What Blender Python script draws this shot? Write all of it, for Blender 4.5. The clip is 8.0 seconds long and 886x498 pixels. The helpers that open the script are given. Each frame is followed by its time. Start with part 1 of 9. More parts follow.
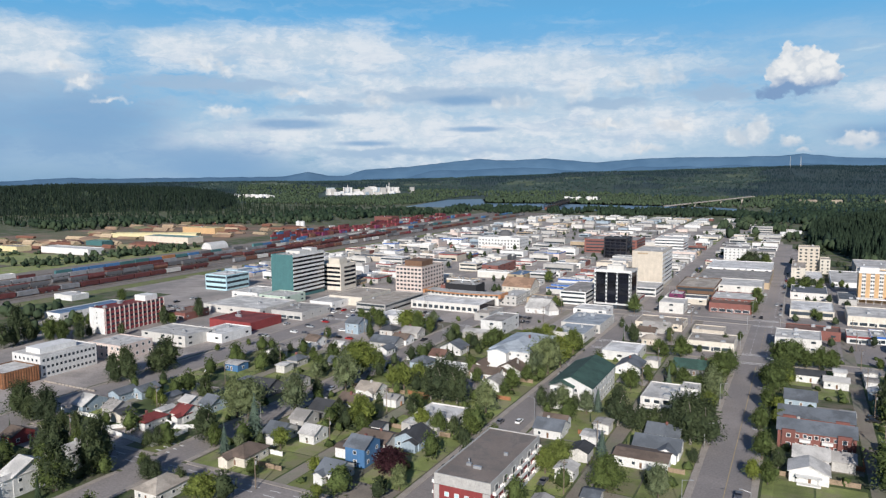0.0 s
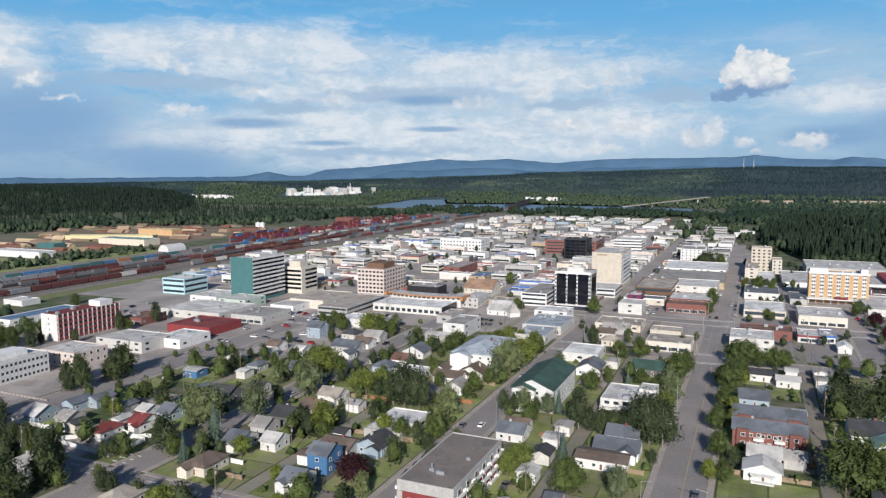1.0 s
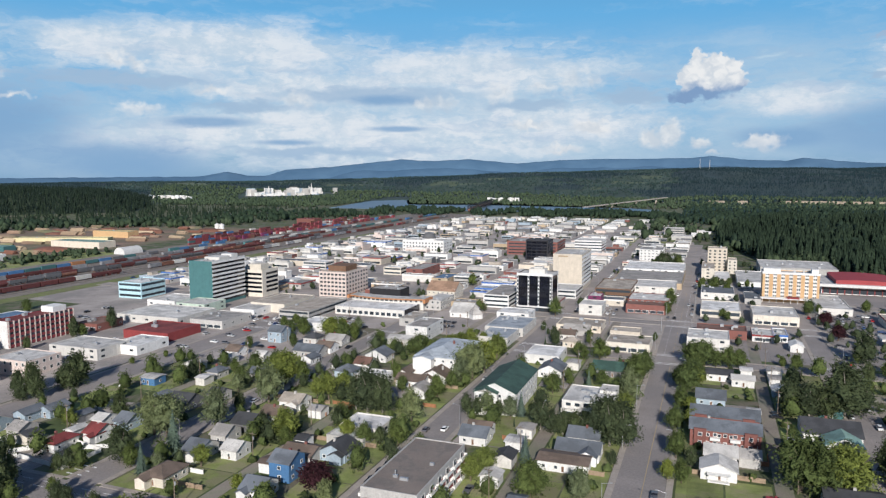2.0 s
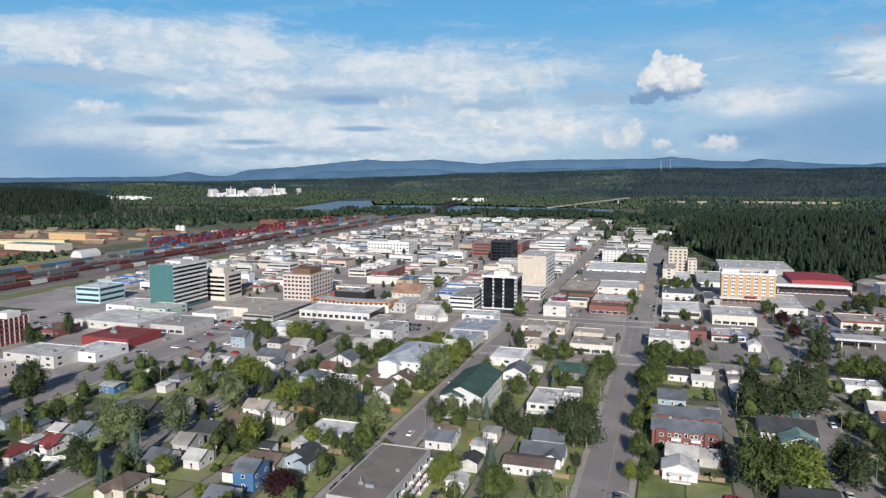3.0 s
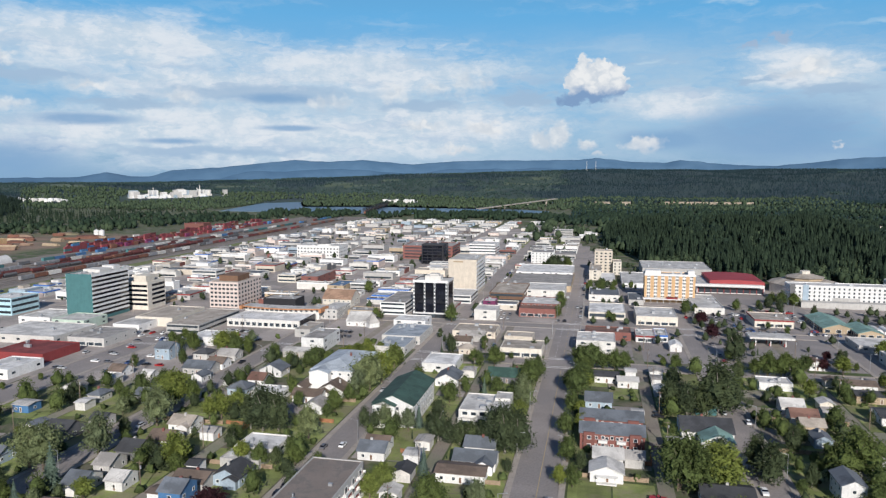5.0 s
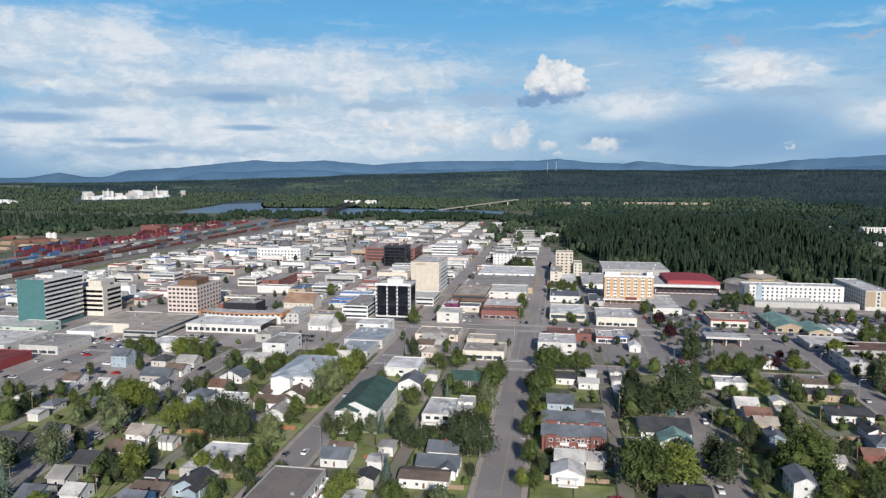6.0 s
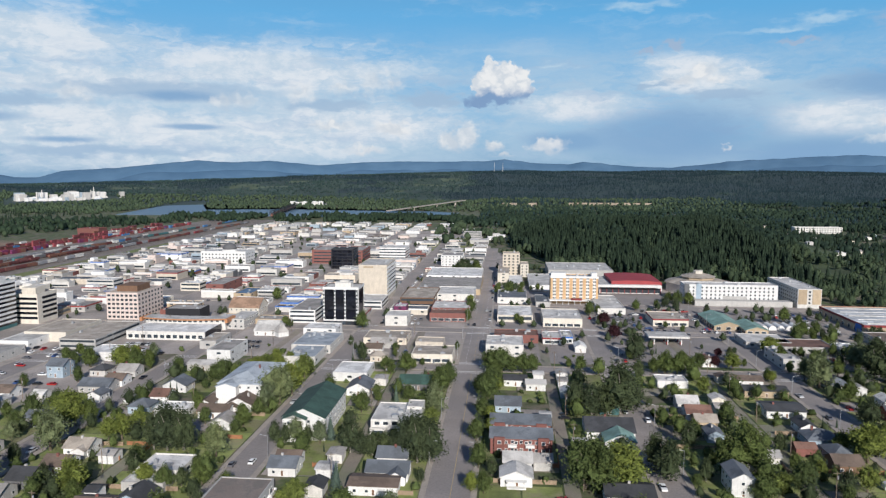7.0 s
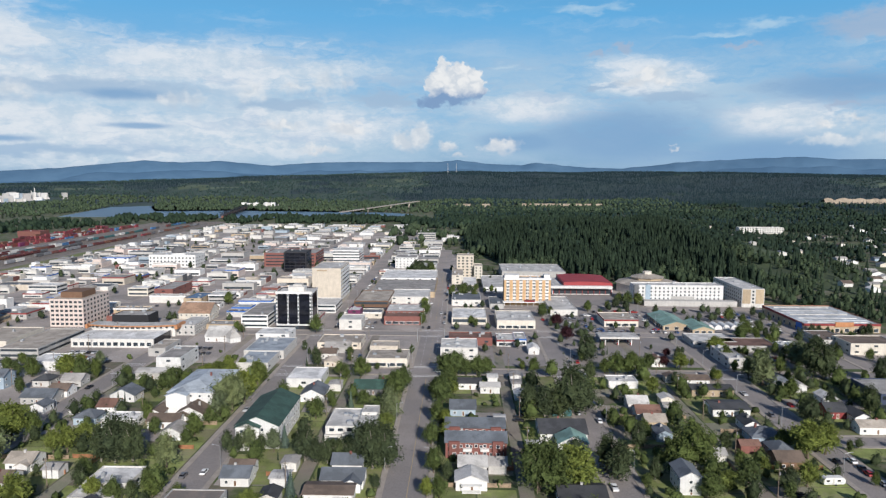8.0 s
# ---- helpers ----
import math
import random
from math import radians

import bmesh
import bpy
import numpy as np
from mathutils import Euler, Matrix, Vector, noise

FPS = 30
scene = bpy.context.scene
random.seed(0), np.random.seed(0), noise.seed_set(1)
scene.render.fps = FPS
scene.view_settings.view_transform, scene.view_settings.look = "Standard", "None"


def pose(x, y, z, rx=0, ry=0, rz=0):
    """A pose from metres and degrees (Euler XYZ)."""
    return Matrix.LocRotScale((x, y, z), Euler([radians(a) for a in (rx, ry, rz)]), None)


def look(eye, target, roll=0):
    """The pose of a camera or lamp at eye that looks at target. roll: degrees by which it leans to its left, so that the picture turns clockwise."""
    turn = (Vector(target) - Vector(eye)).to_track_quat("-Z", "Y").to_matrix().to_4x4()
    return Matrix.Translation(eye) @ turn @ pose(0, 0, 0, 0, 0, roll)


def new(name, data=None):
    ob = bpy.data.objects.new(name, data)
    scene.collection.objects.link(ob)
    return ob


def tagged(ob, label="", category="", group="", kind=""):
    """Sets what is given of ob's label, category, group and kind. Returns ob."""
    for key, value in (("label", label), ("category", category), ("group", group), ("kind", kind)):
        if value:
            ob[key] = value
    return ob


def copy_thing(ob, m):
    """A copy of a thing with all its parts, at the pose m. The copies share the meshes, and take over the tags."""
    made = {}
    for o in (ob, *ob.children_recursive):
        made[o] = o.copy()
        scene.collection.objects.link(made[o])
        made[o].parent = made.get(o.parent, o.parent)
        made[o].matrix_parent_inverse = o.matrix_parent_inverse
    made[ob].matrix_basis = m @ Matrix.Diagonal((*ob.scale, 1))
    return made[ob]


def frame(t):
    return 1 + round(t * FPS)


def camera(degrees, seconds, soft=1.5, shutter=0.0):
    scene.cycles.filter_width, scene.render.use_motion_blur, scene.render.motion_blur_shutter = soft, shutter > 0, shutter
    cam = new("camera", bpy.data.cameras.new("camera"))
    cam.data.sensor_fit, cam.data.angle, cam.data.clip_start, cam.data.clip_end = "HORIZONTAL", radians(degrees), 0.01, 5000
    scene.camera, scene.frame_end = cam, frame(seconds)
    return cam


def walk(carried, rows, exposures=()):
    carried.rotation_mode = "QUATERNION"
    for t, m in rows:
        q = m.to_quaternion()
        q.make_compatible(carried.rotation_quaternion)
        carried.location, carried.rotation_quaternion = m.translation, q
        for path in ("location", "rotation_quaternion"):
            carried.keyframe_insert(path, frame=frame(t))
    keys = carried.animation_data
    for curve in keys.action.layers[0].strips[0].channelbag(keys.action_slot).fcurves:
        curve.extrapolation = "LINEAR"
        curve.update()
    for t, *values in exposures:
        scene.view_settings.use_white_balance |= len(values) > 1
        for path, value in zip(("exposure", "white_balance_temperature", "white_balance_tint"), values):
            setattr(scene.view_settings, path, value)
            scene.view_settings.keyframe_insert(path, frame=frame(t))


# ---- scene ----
cam = camera(63.82, 8.0, soft=1.3)
walk(cam, [
    (0.0, pose(0.14, 0.10, 90.03, 83.853, 0.278, 26.863)),
    (0.5, pose(0.13, -0.00, 90.91, 83.845, 0.210, 25.430)),
    (1.0, pose(0.13, -0.09, 91.77, 83.839, 0.154, 23.779)),
    (1.5, pose(0.15, -0.16, 92.62, 83.834, 0.109, 22.214)),
    (3.0, pose(0.28, -0.33, 95.17, 83.827, 0.023, 17.930)),
    (3.5, pose(0.34, -0.40, 96.02, 83.828, 0.006, 16.528)),
    (4.0, pose(0.40, -0.48, 96.89, 83.831, -0.007, 15.106)),
    (4.5, pose(0.46, -0.58, 97.76, 83.835, -0.019, 13.682)),
    (6.0, pose(0.62, -1.02, 100.47, 83.859, -0.058, 9.318)),
    (6.5, pose(0.66, -1.24, 101.41, 83.872, -0.077, 7.251)),
    (7.0, pose(0.68, -1.51, 102.38, 83.886, -0.102, 5.105)),
    (7.5, pose(0.69, -1.82, 103.38, 83.902, -0.134, 2.986)),
    (8.0, pose(0.69, -2.19, 104.41, 83.920, -0.175, 1.397)),
])

# ---- daylight: sun behind the camera, a little to its right ----
SUN_DIR = Vector((0.27, -0.85, 0.40)).normalized()
sun_data = bpy.data.lights.new("sun", "SUN")
sun_data.energy, sun_data.angle, sun_data.color = 5.0, radians(0.6), (1.0, 0.955, 0.91)
sun = new("sun", sun_data)
sun.matrix_world = look(SUN_DIR * 600, (0, 0, 0))

scene.view_settings.exposure = 0.10

world = bpy.data.worlds.new("sky")
scene.world = world
world.use_nodes = True


class Nodes:
    """Short-hand to build a node tree."""

    def __init__(self, tree):
        self.tree = tree
        tree.nodes.clear()

    def put(self, socket, value):
        if isinstance(value, bpy.types.NodeSocket):
            self.tree.links.new(value, socket)
        elif value is not None:
            socket.default_value = value

    def math(self, op, a, b=None, c=None, clamp=False):
        n = self.tree.nodes.new("ShaderNodeMath")
        n.operation, n.use_clamp = op, clamp
        for i, v in enumerate((a, b, c)):
            self.put(n.inputs[i], v)
        return n.outputs[0]

    def vec(self, op, a, b=None):
        n = self.tree.nodes.new("ShaderNodeVectorMath")
        n.operation = op
        self.put(n.inputs[0], a)
        self.put(n.inputs[1], b)
        return n.outputs[0]

    def noise(self, vector, scale, detail=4.0, rough=0.55, distortion=0.0):
        n = self.tree.nodes.new("ShaderNodeTexNoise")
        self.put(n.inputs["Vector"], vector)
        n.inputs["Scale"].default_value = scale
        n.inputs["Detail"].default_value = detail
        n.inputs["Roughness"].default_value = rough
        n.inputs["Distortion"].default_value = distortion
        return n.outputs[0]

    def ramp(self, value, stops, smooth=False):
        n = self.tree.nodes.new("ShaderNodeValToRGB")
        n.color_ramp.interpolation = "EASE" if smooth else "LINEAR"
        while len(n.color_ramp.elements) < len(stops):
            n.color_ramp.elements.new(0.5)
        for e, (at, col) in zip(n.color_ramp.elements, stops):
            e.position = at
            e.color = (*col, 1) if isinstance(col, tuple) else (col, col, col, 1)
        self.put(n.inputs[0], value)
        return n.outputs[0]

    def mix(self, fac, a, b, blend="MIX"):
        n = self.tree.nodes.new("ShaderNodeMix")
        n.data_type, n.blend_type = "RGBA", blend
        self.put(n.inputs[0], fac)
        for i, v in ((6, a), (7, b)):
            self.put(n.inputs[i], (*v, 1) if isinstance(v, tuple) and len(v) == 3 else v)
        return n.outputs[2]

    def smooth(self, value, lo, hi):
        n = self.tree.nodes.new("ShaderNodeMapRange")
        n.interpolation_type = "SMOOTHSTEP"
        self.put(n.inputs[0], value)
        n.inputs[1].default_value, n.inputs[2].default_value = lo, hi
        return n.outputs[0]


def build_sky():
    """Clear blue over banks of layered cloud, white where the sun strikes them, with a few heaped clouds; degrees of azimuth and height."""
    n = Nodes(world.node_tree)
    tree = world.node_tree
    out = tree.nodes.new("ShaderNodeOutputWorld")
    bg = tree.nodes.new("ShaderNodeBackground")
    sky = tree.nodes.new("ShaderNodeTexSky")
    sky.sky_type, sky.sun_disc = "NISHITA", False
    sky.sun_elevation = math.asin(SUN_DIR.z)
    sky.sun_rotation = math.atan2(SUN_DIR.x, SUN_DIR.y)
    bg.inputs[1].default_value = 0.095
    co = tree.nodes.new("ShaderNodeTexCoord").outputs["Generated"]
    sep = tree.nodes.new("ShaderNodeSeparateXYZ")
    tree.links.new(co, sep.inputs[0])
    x, y, z = sep.outputs
    az = n.math("MULTIPLY", n.math("ARCTAN2", x, y), 57.2958)
    el = n.math("MULTIPLY", n.math("ARCSINE", z), 57.2958)

    def plane(sx, sy):
        c = tree.nodes.new("ShaderNodeCombineXYZ")
        n.put(c.inputs[0], n.math("MULTIPLY", az, sx))
        n.put(c.inputs[1], n.math("MULTIPLY", el, sy))
        return c.outputs[0]

    deg = plane(1.0, 1.0)

    def blobs(rows, where):
        best = None
        for a, e, ra, re in rows:
            d = tree.nodes.new("ShaderNodeVectorMath")
            d.operation = "LENGTH"
            n.put(d.inputs[0], n.vec("MULTIPLY", n.vec("SUBTRACT", where, (a, e, 0)), (1 / ra, 1 / re, 0)))
            v = n.math("SUBTRACT", 1.0, d.outputs["Value"])
            best = v if best is None else n.math("SMOOTH_MAX", best, v, 0.35)
        return best

    # drawn-out and puffy textures, bent by a slow swirl
    swirl = tree.nodes.new("ShaderNodeTexNoise")
    n.put(swirl.inputs["Vector"], plane(0.12, 0.3))
    swirl.inputs["Detail"].default_value = 3
    bend = n.vec("MULTIPLY", n.vec("SUBTRACT", swirl.outputs["Color"], (0.5, 0.5, 0.5)), (6.0, 1.6, 0))
    bent = n.vec("ADD", deg, bend)
    streak = n.noise(n.vec("MULTIPLY", bent, (0.075, 0.5, 0)), 1.0, 10, 0.6)
    puff = n.noise(n.vec("MULTIPLY", bent, (0.26, 0.5, 0)), 1.0, 10, 0.62)
    fine = n.noise(n.vec("MULTIPLY", deg, (0.85, 1.1, 0)), 1.0, 8, 0.58)
    wide = n.noise(plane(0.05, 0.16), 1.0, 5, 0.55)
    texture = n.math("ADD", n.math("MULTIPLY", n.math("SUBTRACT", streak, 0.5), 1.9), n.math("MULTIPLY", n.math("SUBTRACT", puff, 0.5), 1.5))

    blue = n.ramp(n.math("MULTIPLY", el, 1 / 30.0), [(0.0, (2.0, 4.0, 6.5)), (0.12, (1.6, 4.1, 7.2)), (0.4, (0.85, 3.95, 7.5)), (0.48, (0.85, 3.5, 6.6)), (0.62, (0.6, 1.9, 4.4)), (1.0, (0.27, 0.72, 2.05))])
    col = n.mix(0.8, sky.outputs[0], blue)
    # thin high veil
    veil = n.smooth(n.math("ADD", streak, n.math("MULTIPLY", wide, 0.6)), 0.78, 1.1)
    col = n.mix(n.math("MULTIPLY", veil, 0.4), col, (6.0, 7.0, 8.0))
    # pale layered bank that fills the lower sky all round
    low = n.math("MULTIPLY", n.smooth(el, -1.0, 1.5), n.smooth(el, 12.0, 6.5))
    bank = n.math("MULTIPLY", low, n.smooth(n.math("ADD", wide, n.math("MULTIPLY", texture, 0.35)), 0.2, 0.62))
    bank = n.math("MULTIPLY", bank, n.smooth(y, -0.35, 0.25))
    col = n.mix(n.math("MULTIPLY", bank, 0.8), col, (4.4, 5.9, 7.3))
    # broad white sunlit sheets, soft at the rim
    white = blobs(((-36.6, 9.2, 10.5, 2.0), (-46, 9.0, 5, 1.5), (-18.5, 8.0, 10.0, 1.9), (-56.5, 8.6, 4.5, 2.1), (-28.3, 2.9, 15, 2.2), (-40, 2.6, 8, 1.6), (-10, 3.7, 6.5, 1.6), (-14, 3.4, 7, 2.0), (-30, 6.4, 9, 1.6),
                   (24.0, 3.9, 4.5, 1.2), (13.8, 7.3, 4.6, 1.3), (6, 5.0, 5, 1.1), (-70, 7, 9, 4), (44, 7, 12, 4)), deg)
    wa = n.smooth(n.math("ADD", white, n.math("MULTIPLY", texture, 0.75)), -0.45, 0.62)
    wcol = n.mix(n.smooth(n.math("ADD", puff, n.math("MULTIPLY", n.math("SUBTRACT", fine, 0.5), 0.6)), 0.36, 0.64), (5.4, 6.5, 7.6), (7.4, 7.85, 8.4))
    col = n.mix(n.math("MULTIPLY", wa, 0.92), col, wcol)
    # pale grey bands that cross the sheets
    band = blobs(((-44.4, 6.7, 8.5, 0.85), (-27.0, 5.9, 11, 0.9), (-6.1, 5.8, 4.0, 0.8), (-59, 5.9, 6.5, 1.3), (-36, 5.0, 6, 0.6), (-14, 5.2, 5, 0.6), (10.7, 6.6, 3.2, 0.3), (16, 5.9, 4, 0.5), (-31, 1.6, 12, 0.6), (31, 5.0, 6, 0.8)), bent)
    ba = n.smooth(n.math("ADD", band, n.math("MULTIPLY", texture, 0.55)), 0.02, 0.7)
    col = n.mix(n.math("MULTIPLY", ba, 0.85), col, (3.5, 4.9, 6.6))
    # thin level streaks of shade through all the bank
    level = n.noise(n.vec("MULTIPLY", bent, (0.10, 0.95, 0)), 1.0, 7, 0.58)
    col = n.mix(n.math("MULTIPLY", n.smooth(n.math("ADD", level, n.math("MULTIPLY", n.math("SUBTRACT", puff, 0.5), 0.4)), 0.5, 0.68), n.math("MULTIPLY", low, 0.5)), col, (3.6, 5.0, 6.8))
    # blue-grey undersides and rain shade
    grey = blobs(((-53.0, 3.2, 8.5, 4.2), (-62, 3.0, 9, 4.5), (-45, 0.9, 9, 2.0), (12.7, 2.9, 10.5, 3.2), (5, 2.5, 5, 1.2), (23, 1.4, 10, 2.0), (28, 6.2, 8, 1.5), (-38.7, 3.8, 4.6, 0.55), (-25.5, 5.6, 4.2, 0.6), (-24.1, 3.4, 3.0, 0.33), (-33, 2.3, 4, 0.35)), deg)
    ga = n.smooth(n.math("ADD", grey, n.math("MULTIPLY", texture, 0.5)), 0.0, 0.75)
    col = n.mix(n.math("MULTIPLY", ga, 0.82), col, (2.1, 3.75, 6.0))

    curl = tree.nodes.new("ShaderNodeTexNoise")
    n.put(curl.inputs["Vector"], plane(1.3, 1.5))
    curl.inputs["Scale"].default_value = 1.0
    curl.inputs["Detail"].default_value = 4
    curl.inputs["Roughness"].default_value = 0.45
    curled = n.vec("ADD", deg, n.vec("MULTIPLY", n.vec("SUBTRACT", curl.outputs["Color"], (0.5, 0.5, 0.5)), (1.9, 1.6, 0)))
    lobes = tree.nodes.new("ShaderNodeTexVoronoi")
    lobes.feature = "SMOOTH_F1"
    n.put(lobes.inputs["Vector"], curled)
    lobes.inputs["Scale"].default_value = 1.25
    lobes.inputs["Smoothness"].default_value = 0.5
    bulge = n.math("SUBTRACT", 0.62, lobes.outputs["Distance"])
    knob = n.noise(plane(0.9, 1.1), 1.0, 4, 0.5)

    def heap(rows, base, col, dark, soft=0.2, bright=1.0, cover=0.96):
        """Heaped clouds with bulging heads and a flat grey base."""
        body = n.math("ADD", blobs(rows, curled), n.math("MULTIPLY", bulge, 0.22))
        cut = n.smooth(n.math("ADD", el, n.math("MULTIPLY", n.math("SUBTRACT", streak, 0.5), 0.7)), base - 0.15, base + 0.25)
        a = n.math("MULTIPLY", n.smooth(body, 0.0, soft), cut)
        up = n.math("ADD", n.math("SUBTRACT", el, base), n.math("MULTIPLY", n.math("SUBTRACT", knob, 0.5), 1.6))
        lit = n.smooth(n.math("ADD", n.math("MULTIPLY", bulge, 0.75), n.math("MULTIPLY", n.math("SUBTRACT", fine, 0.5), 0.7)), -0.1, 0.3)
        shade = n.mix(n.smooth(up, 0.1, 1.0), dark, n.mix(lit, (6.3 * bright, 6.8 * bright, 7.4 * bright), (8.3 * bright, 8.4 * bright, 8.5 * bright)))
        return n.mix(n.math("MULTIPLY", a, cover), col, shade)

    # soft heads along the bank
    col = heap(((-32.1, 5.5, 1.5, 0.9), (-20.6, 5.4, 1.5, 0.9), (-22.2, 5.2, 1.5, 0.7), (-16.3, 6.1, 1.8, 1.0), (-10.6, 7.0, 1.5, 1.3), (-9.3, 6.9, 1.2, 1.0), (-13, 6.6, 1.6, 0.8)), 4.5, col, (4.6, 5.7, 7.0), 0.9, 0.97, 0.6)
    col = heap(((-44.9, 8.1, 1.5, 0.8), (-43.6, 7.9, 1.1, 0.5), (-53.3, 6.6, 1.5, 0.9), (-54.6, 7.5, 1.3, 0.6), (-51.5, 5.3, 1.5, 0.4), (-43.5, 4.6, 2.4, 0.75), (-38.5, 6.2, 2.0, 0.5)), 4.0, col, (5.6, 6.5, 7.5), 1.0, 1.0, 0.85)
    # heads low over the hills
    col = heap(((-3.3, 2.9, 1.3, 1.35), (-4.6, 2.5, 1.4, 0.9), (-1.1, 2.2, 0.95, 0.65), (3.0, 2.1, 1.9, 0.8), (-9.2, 3.4, 2.2, 0.7), (16.5, 1.95, 0.45, 0.3)), 1.35, col, (5.3, 6.1, 7.1), 0.7, 0.98, 0.8)
    col = heap(((-11.3, 1.8, 2.3, 0.5), (-14, 3.6, 2.6, 0.5), (-0.5, 1.3, 1.6, 0.3)), 1.3, col, (6.3, 6.7, 7.3), 0.9, 0.98, 0.75)
    col = heap(((14.6, 7.4, 1.6, 1.0), (13.2, 7.0, 1.9, 0.6), (15.4, 6.9, 1.2, 0.5), (27.2, 2.4, 3.4, 0.5), (28.4, 3.8, 1.3, 0.5), (26.6, 3.5, 0.9, 0.35), (31, 2.7, 2.5, 0.6)), 1.9, col, (6.0, 6.8, 7.6), 1.0, 0.98, 0.8)
    # small shreds and streaks high up
    wisp = blobs(((19.6, 10.1, 3.6, 0.35), (22.4, 10.6, 2.8, 0.45), (3.6, 8.2, 2.0, 0.25), (9.7, 12.4, 3.8, 0.4)), bent)
    col = n.mix(n.math("MULTIPLY", n.smooth(n.math("ADD", wisp, n.math("MULTIPLY", texture, 0.6)), -0.15, 1.1), 0.6), col, (5.2, 6.8, 8.0))
    mauve = blobs(((29.6, 10.2, 4.8, 1.4), (34, 10.6, 6, 1.6), (12.4, 9.5, 1.1, 0.45), (10.5, 9.05, 1.1, 0.32), (20.8, 9.2, 1.6, 0.3), (27.6, 4.9, 1.6, 0.35)), curled)
    col = n.mix(n.math("MULTIPLY", n.smooth(n.math("ADD", mauve, n.math("MULTIPLY", texture, 0.4)), 0.0, 0.6), 0.7), col, (3.7, 4.6, 6.1))
    # the tall single cloud: a dark flat base under white lobes
    foot = blobs(((-1.2, 5.75, 2.9, 0.6), (-2.4, 5.5, 1.3, 0.4)), curled)
    col = n.mix(n.math("MULTIPLY", n.smooth(foot, 0.0, 0.6), 0.9), col, (2.0, 3.2, 5.3))
    col = heap(((-0.7, 7.2, 1.9, 1.45), (0.7, 7.0, 1.25, 1.3), (-1.5, 8.1, 0.75, 0.95), (-2.1, 6.7, 0.9, 0.9), (1.2, 6.3, 0.95, 0.7), (-0.2, 8.0, 0.9, 0.7)), 5.75, col, (2.4, 3.6, 5.6), 0.28)
    tree.links.new(col, bg.inputs[0])
    tree.links.new(bg.outputs[0], out.inputs[0])


build_sky()

# ---- materials ----
MATS = {}


def material(name, colour, rough=0.85, vary=0.25, scale=0.6, fine=6.0, bump=0.15, metal=0.0, second=None, patch=0.08, per_object=0.12,
             streak=0.0):
    """Base colour with broad stains, fine grain and relief, at metre scale. second: a colour that shows in patches."""
    if name in MATS:
        return MATS[name]
    m = bpy.data.materials.new(name)
    m.use_nodes = True
    n = Nodes(m.node_tree)
    out = m.node_tree.nodes.new("ShaderNodeOutputMaterial")
    b = m.node_tree.nodes.new("ShaderNodeBsdfPrincipled")
    geo = m.node_tree.nodes.new("ShaderNodeNewGeometry").outputs["Position"]
    broad = n.noise(geo, scale, 5, 0.6)
    grain = n.noise(geo, fine, 3, 0.6)
    lo = tuple(c * (1 - vary) for c in colour)
    hi = tuple(min(1, c * (1 + vary)) for c in colour)
    col = n.ramp(broad, [(0.3, lo), (0.7, hi)])
    if second:
        col = n.mix(n.smooth(n.noise(geo, patch, 6, 0.65), 0.45, 0.6), col, second)
    col = n.mix(0.5, col, n.ramp(grain, [(0.3, 0.62), (0.7, 1.3)]), "MULTIPLY") if vary > 0 else col
    if streak:
        st = n.noise(n.vec("MULTIPLY", geo, (1.3, 1.3, 0.08)), 1.0, 4, 0.6)
        col = n.mix(streak, col, n.ramp(st, [(0.3, 0.55), (0.65, 1.15)]), "MULTIPLY")
    if per_object:
        info = m.node_tree.nodes.new("ShaderNodeObjectInfo").outputs["Random"]
        col = n.mix(1.0, col, n.ramp(info, [(0.0, 1 - per_object), (1.0, 1 + per_object)]), "MULTIPLY")
    n.put(b.inputs["Base Color"], col)
    b.inputs["Roughness"].default_value = rough
    b.inputs["Metallic"].default_value = metal
    if bump:
        bp = m.node_tree.nodes.new("ShaderNodeBump")
        bp.inputs["Strength"].default_value = bump
        bp.inputs["Distance"].default_value = 0.1
        n.put(bp.inputs["Height"], grain)
        n.put(b.inputs["Normal"], bp.outputs[0])
    n.put(out.inputs[0], b.outputs[0])
    MATS[name] = m
    return m


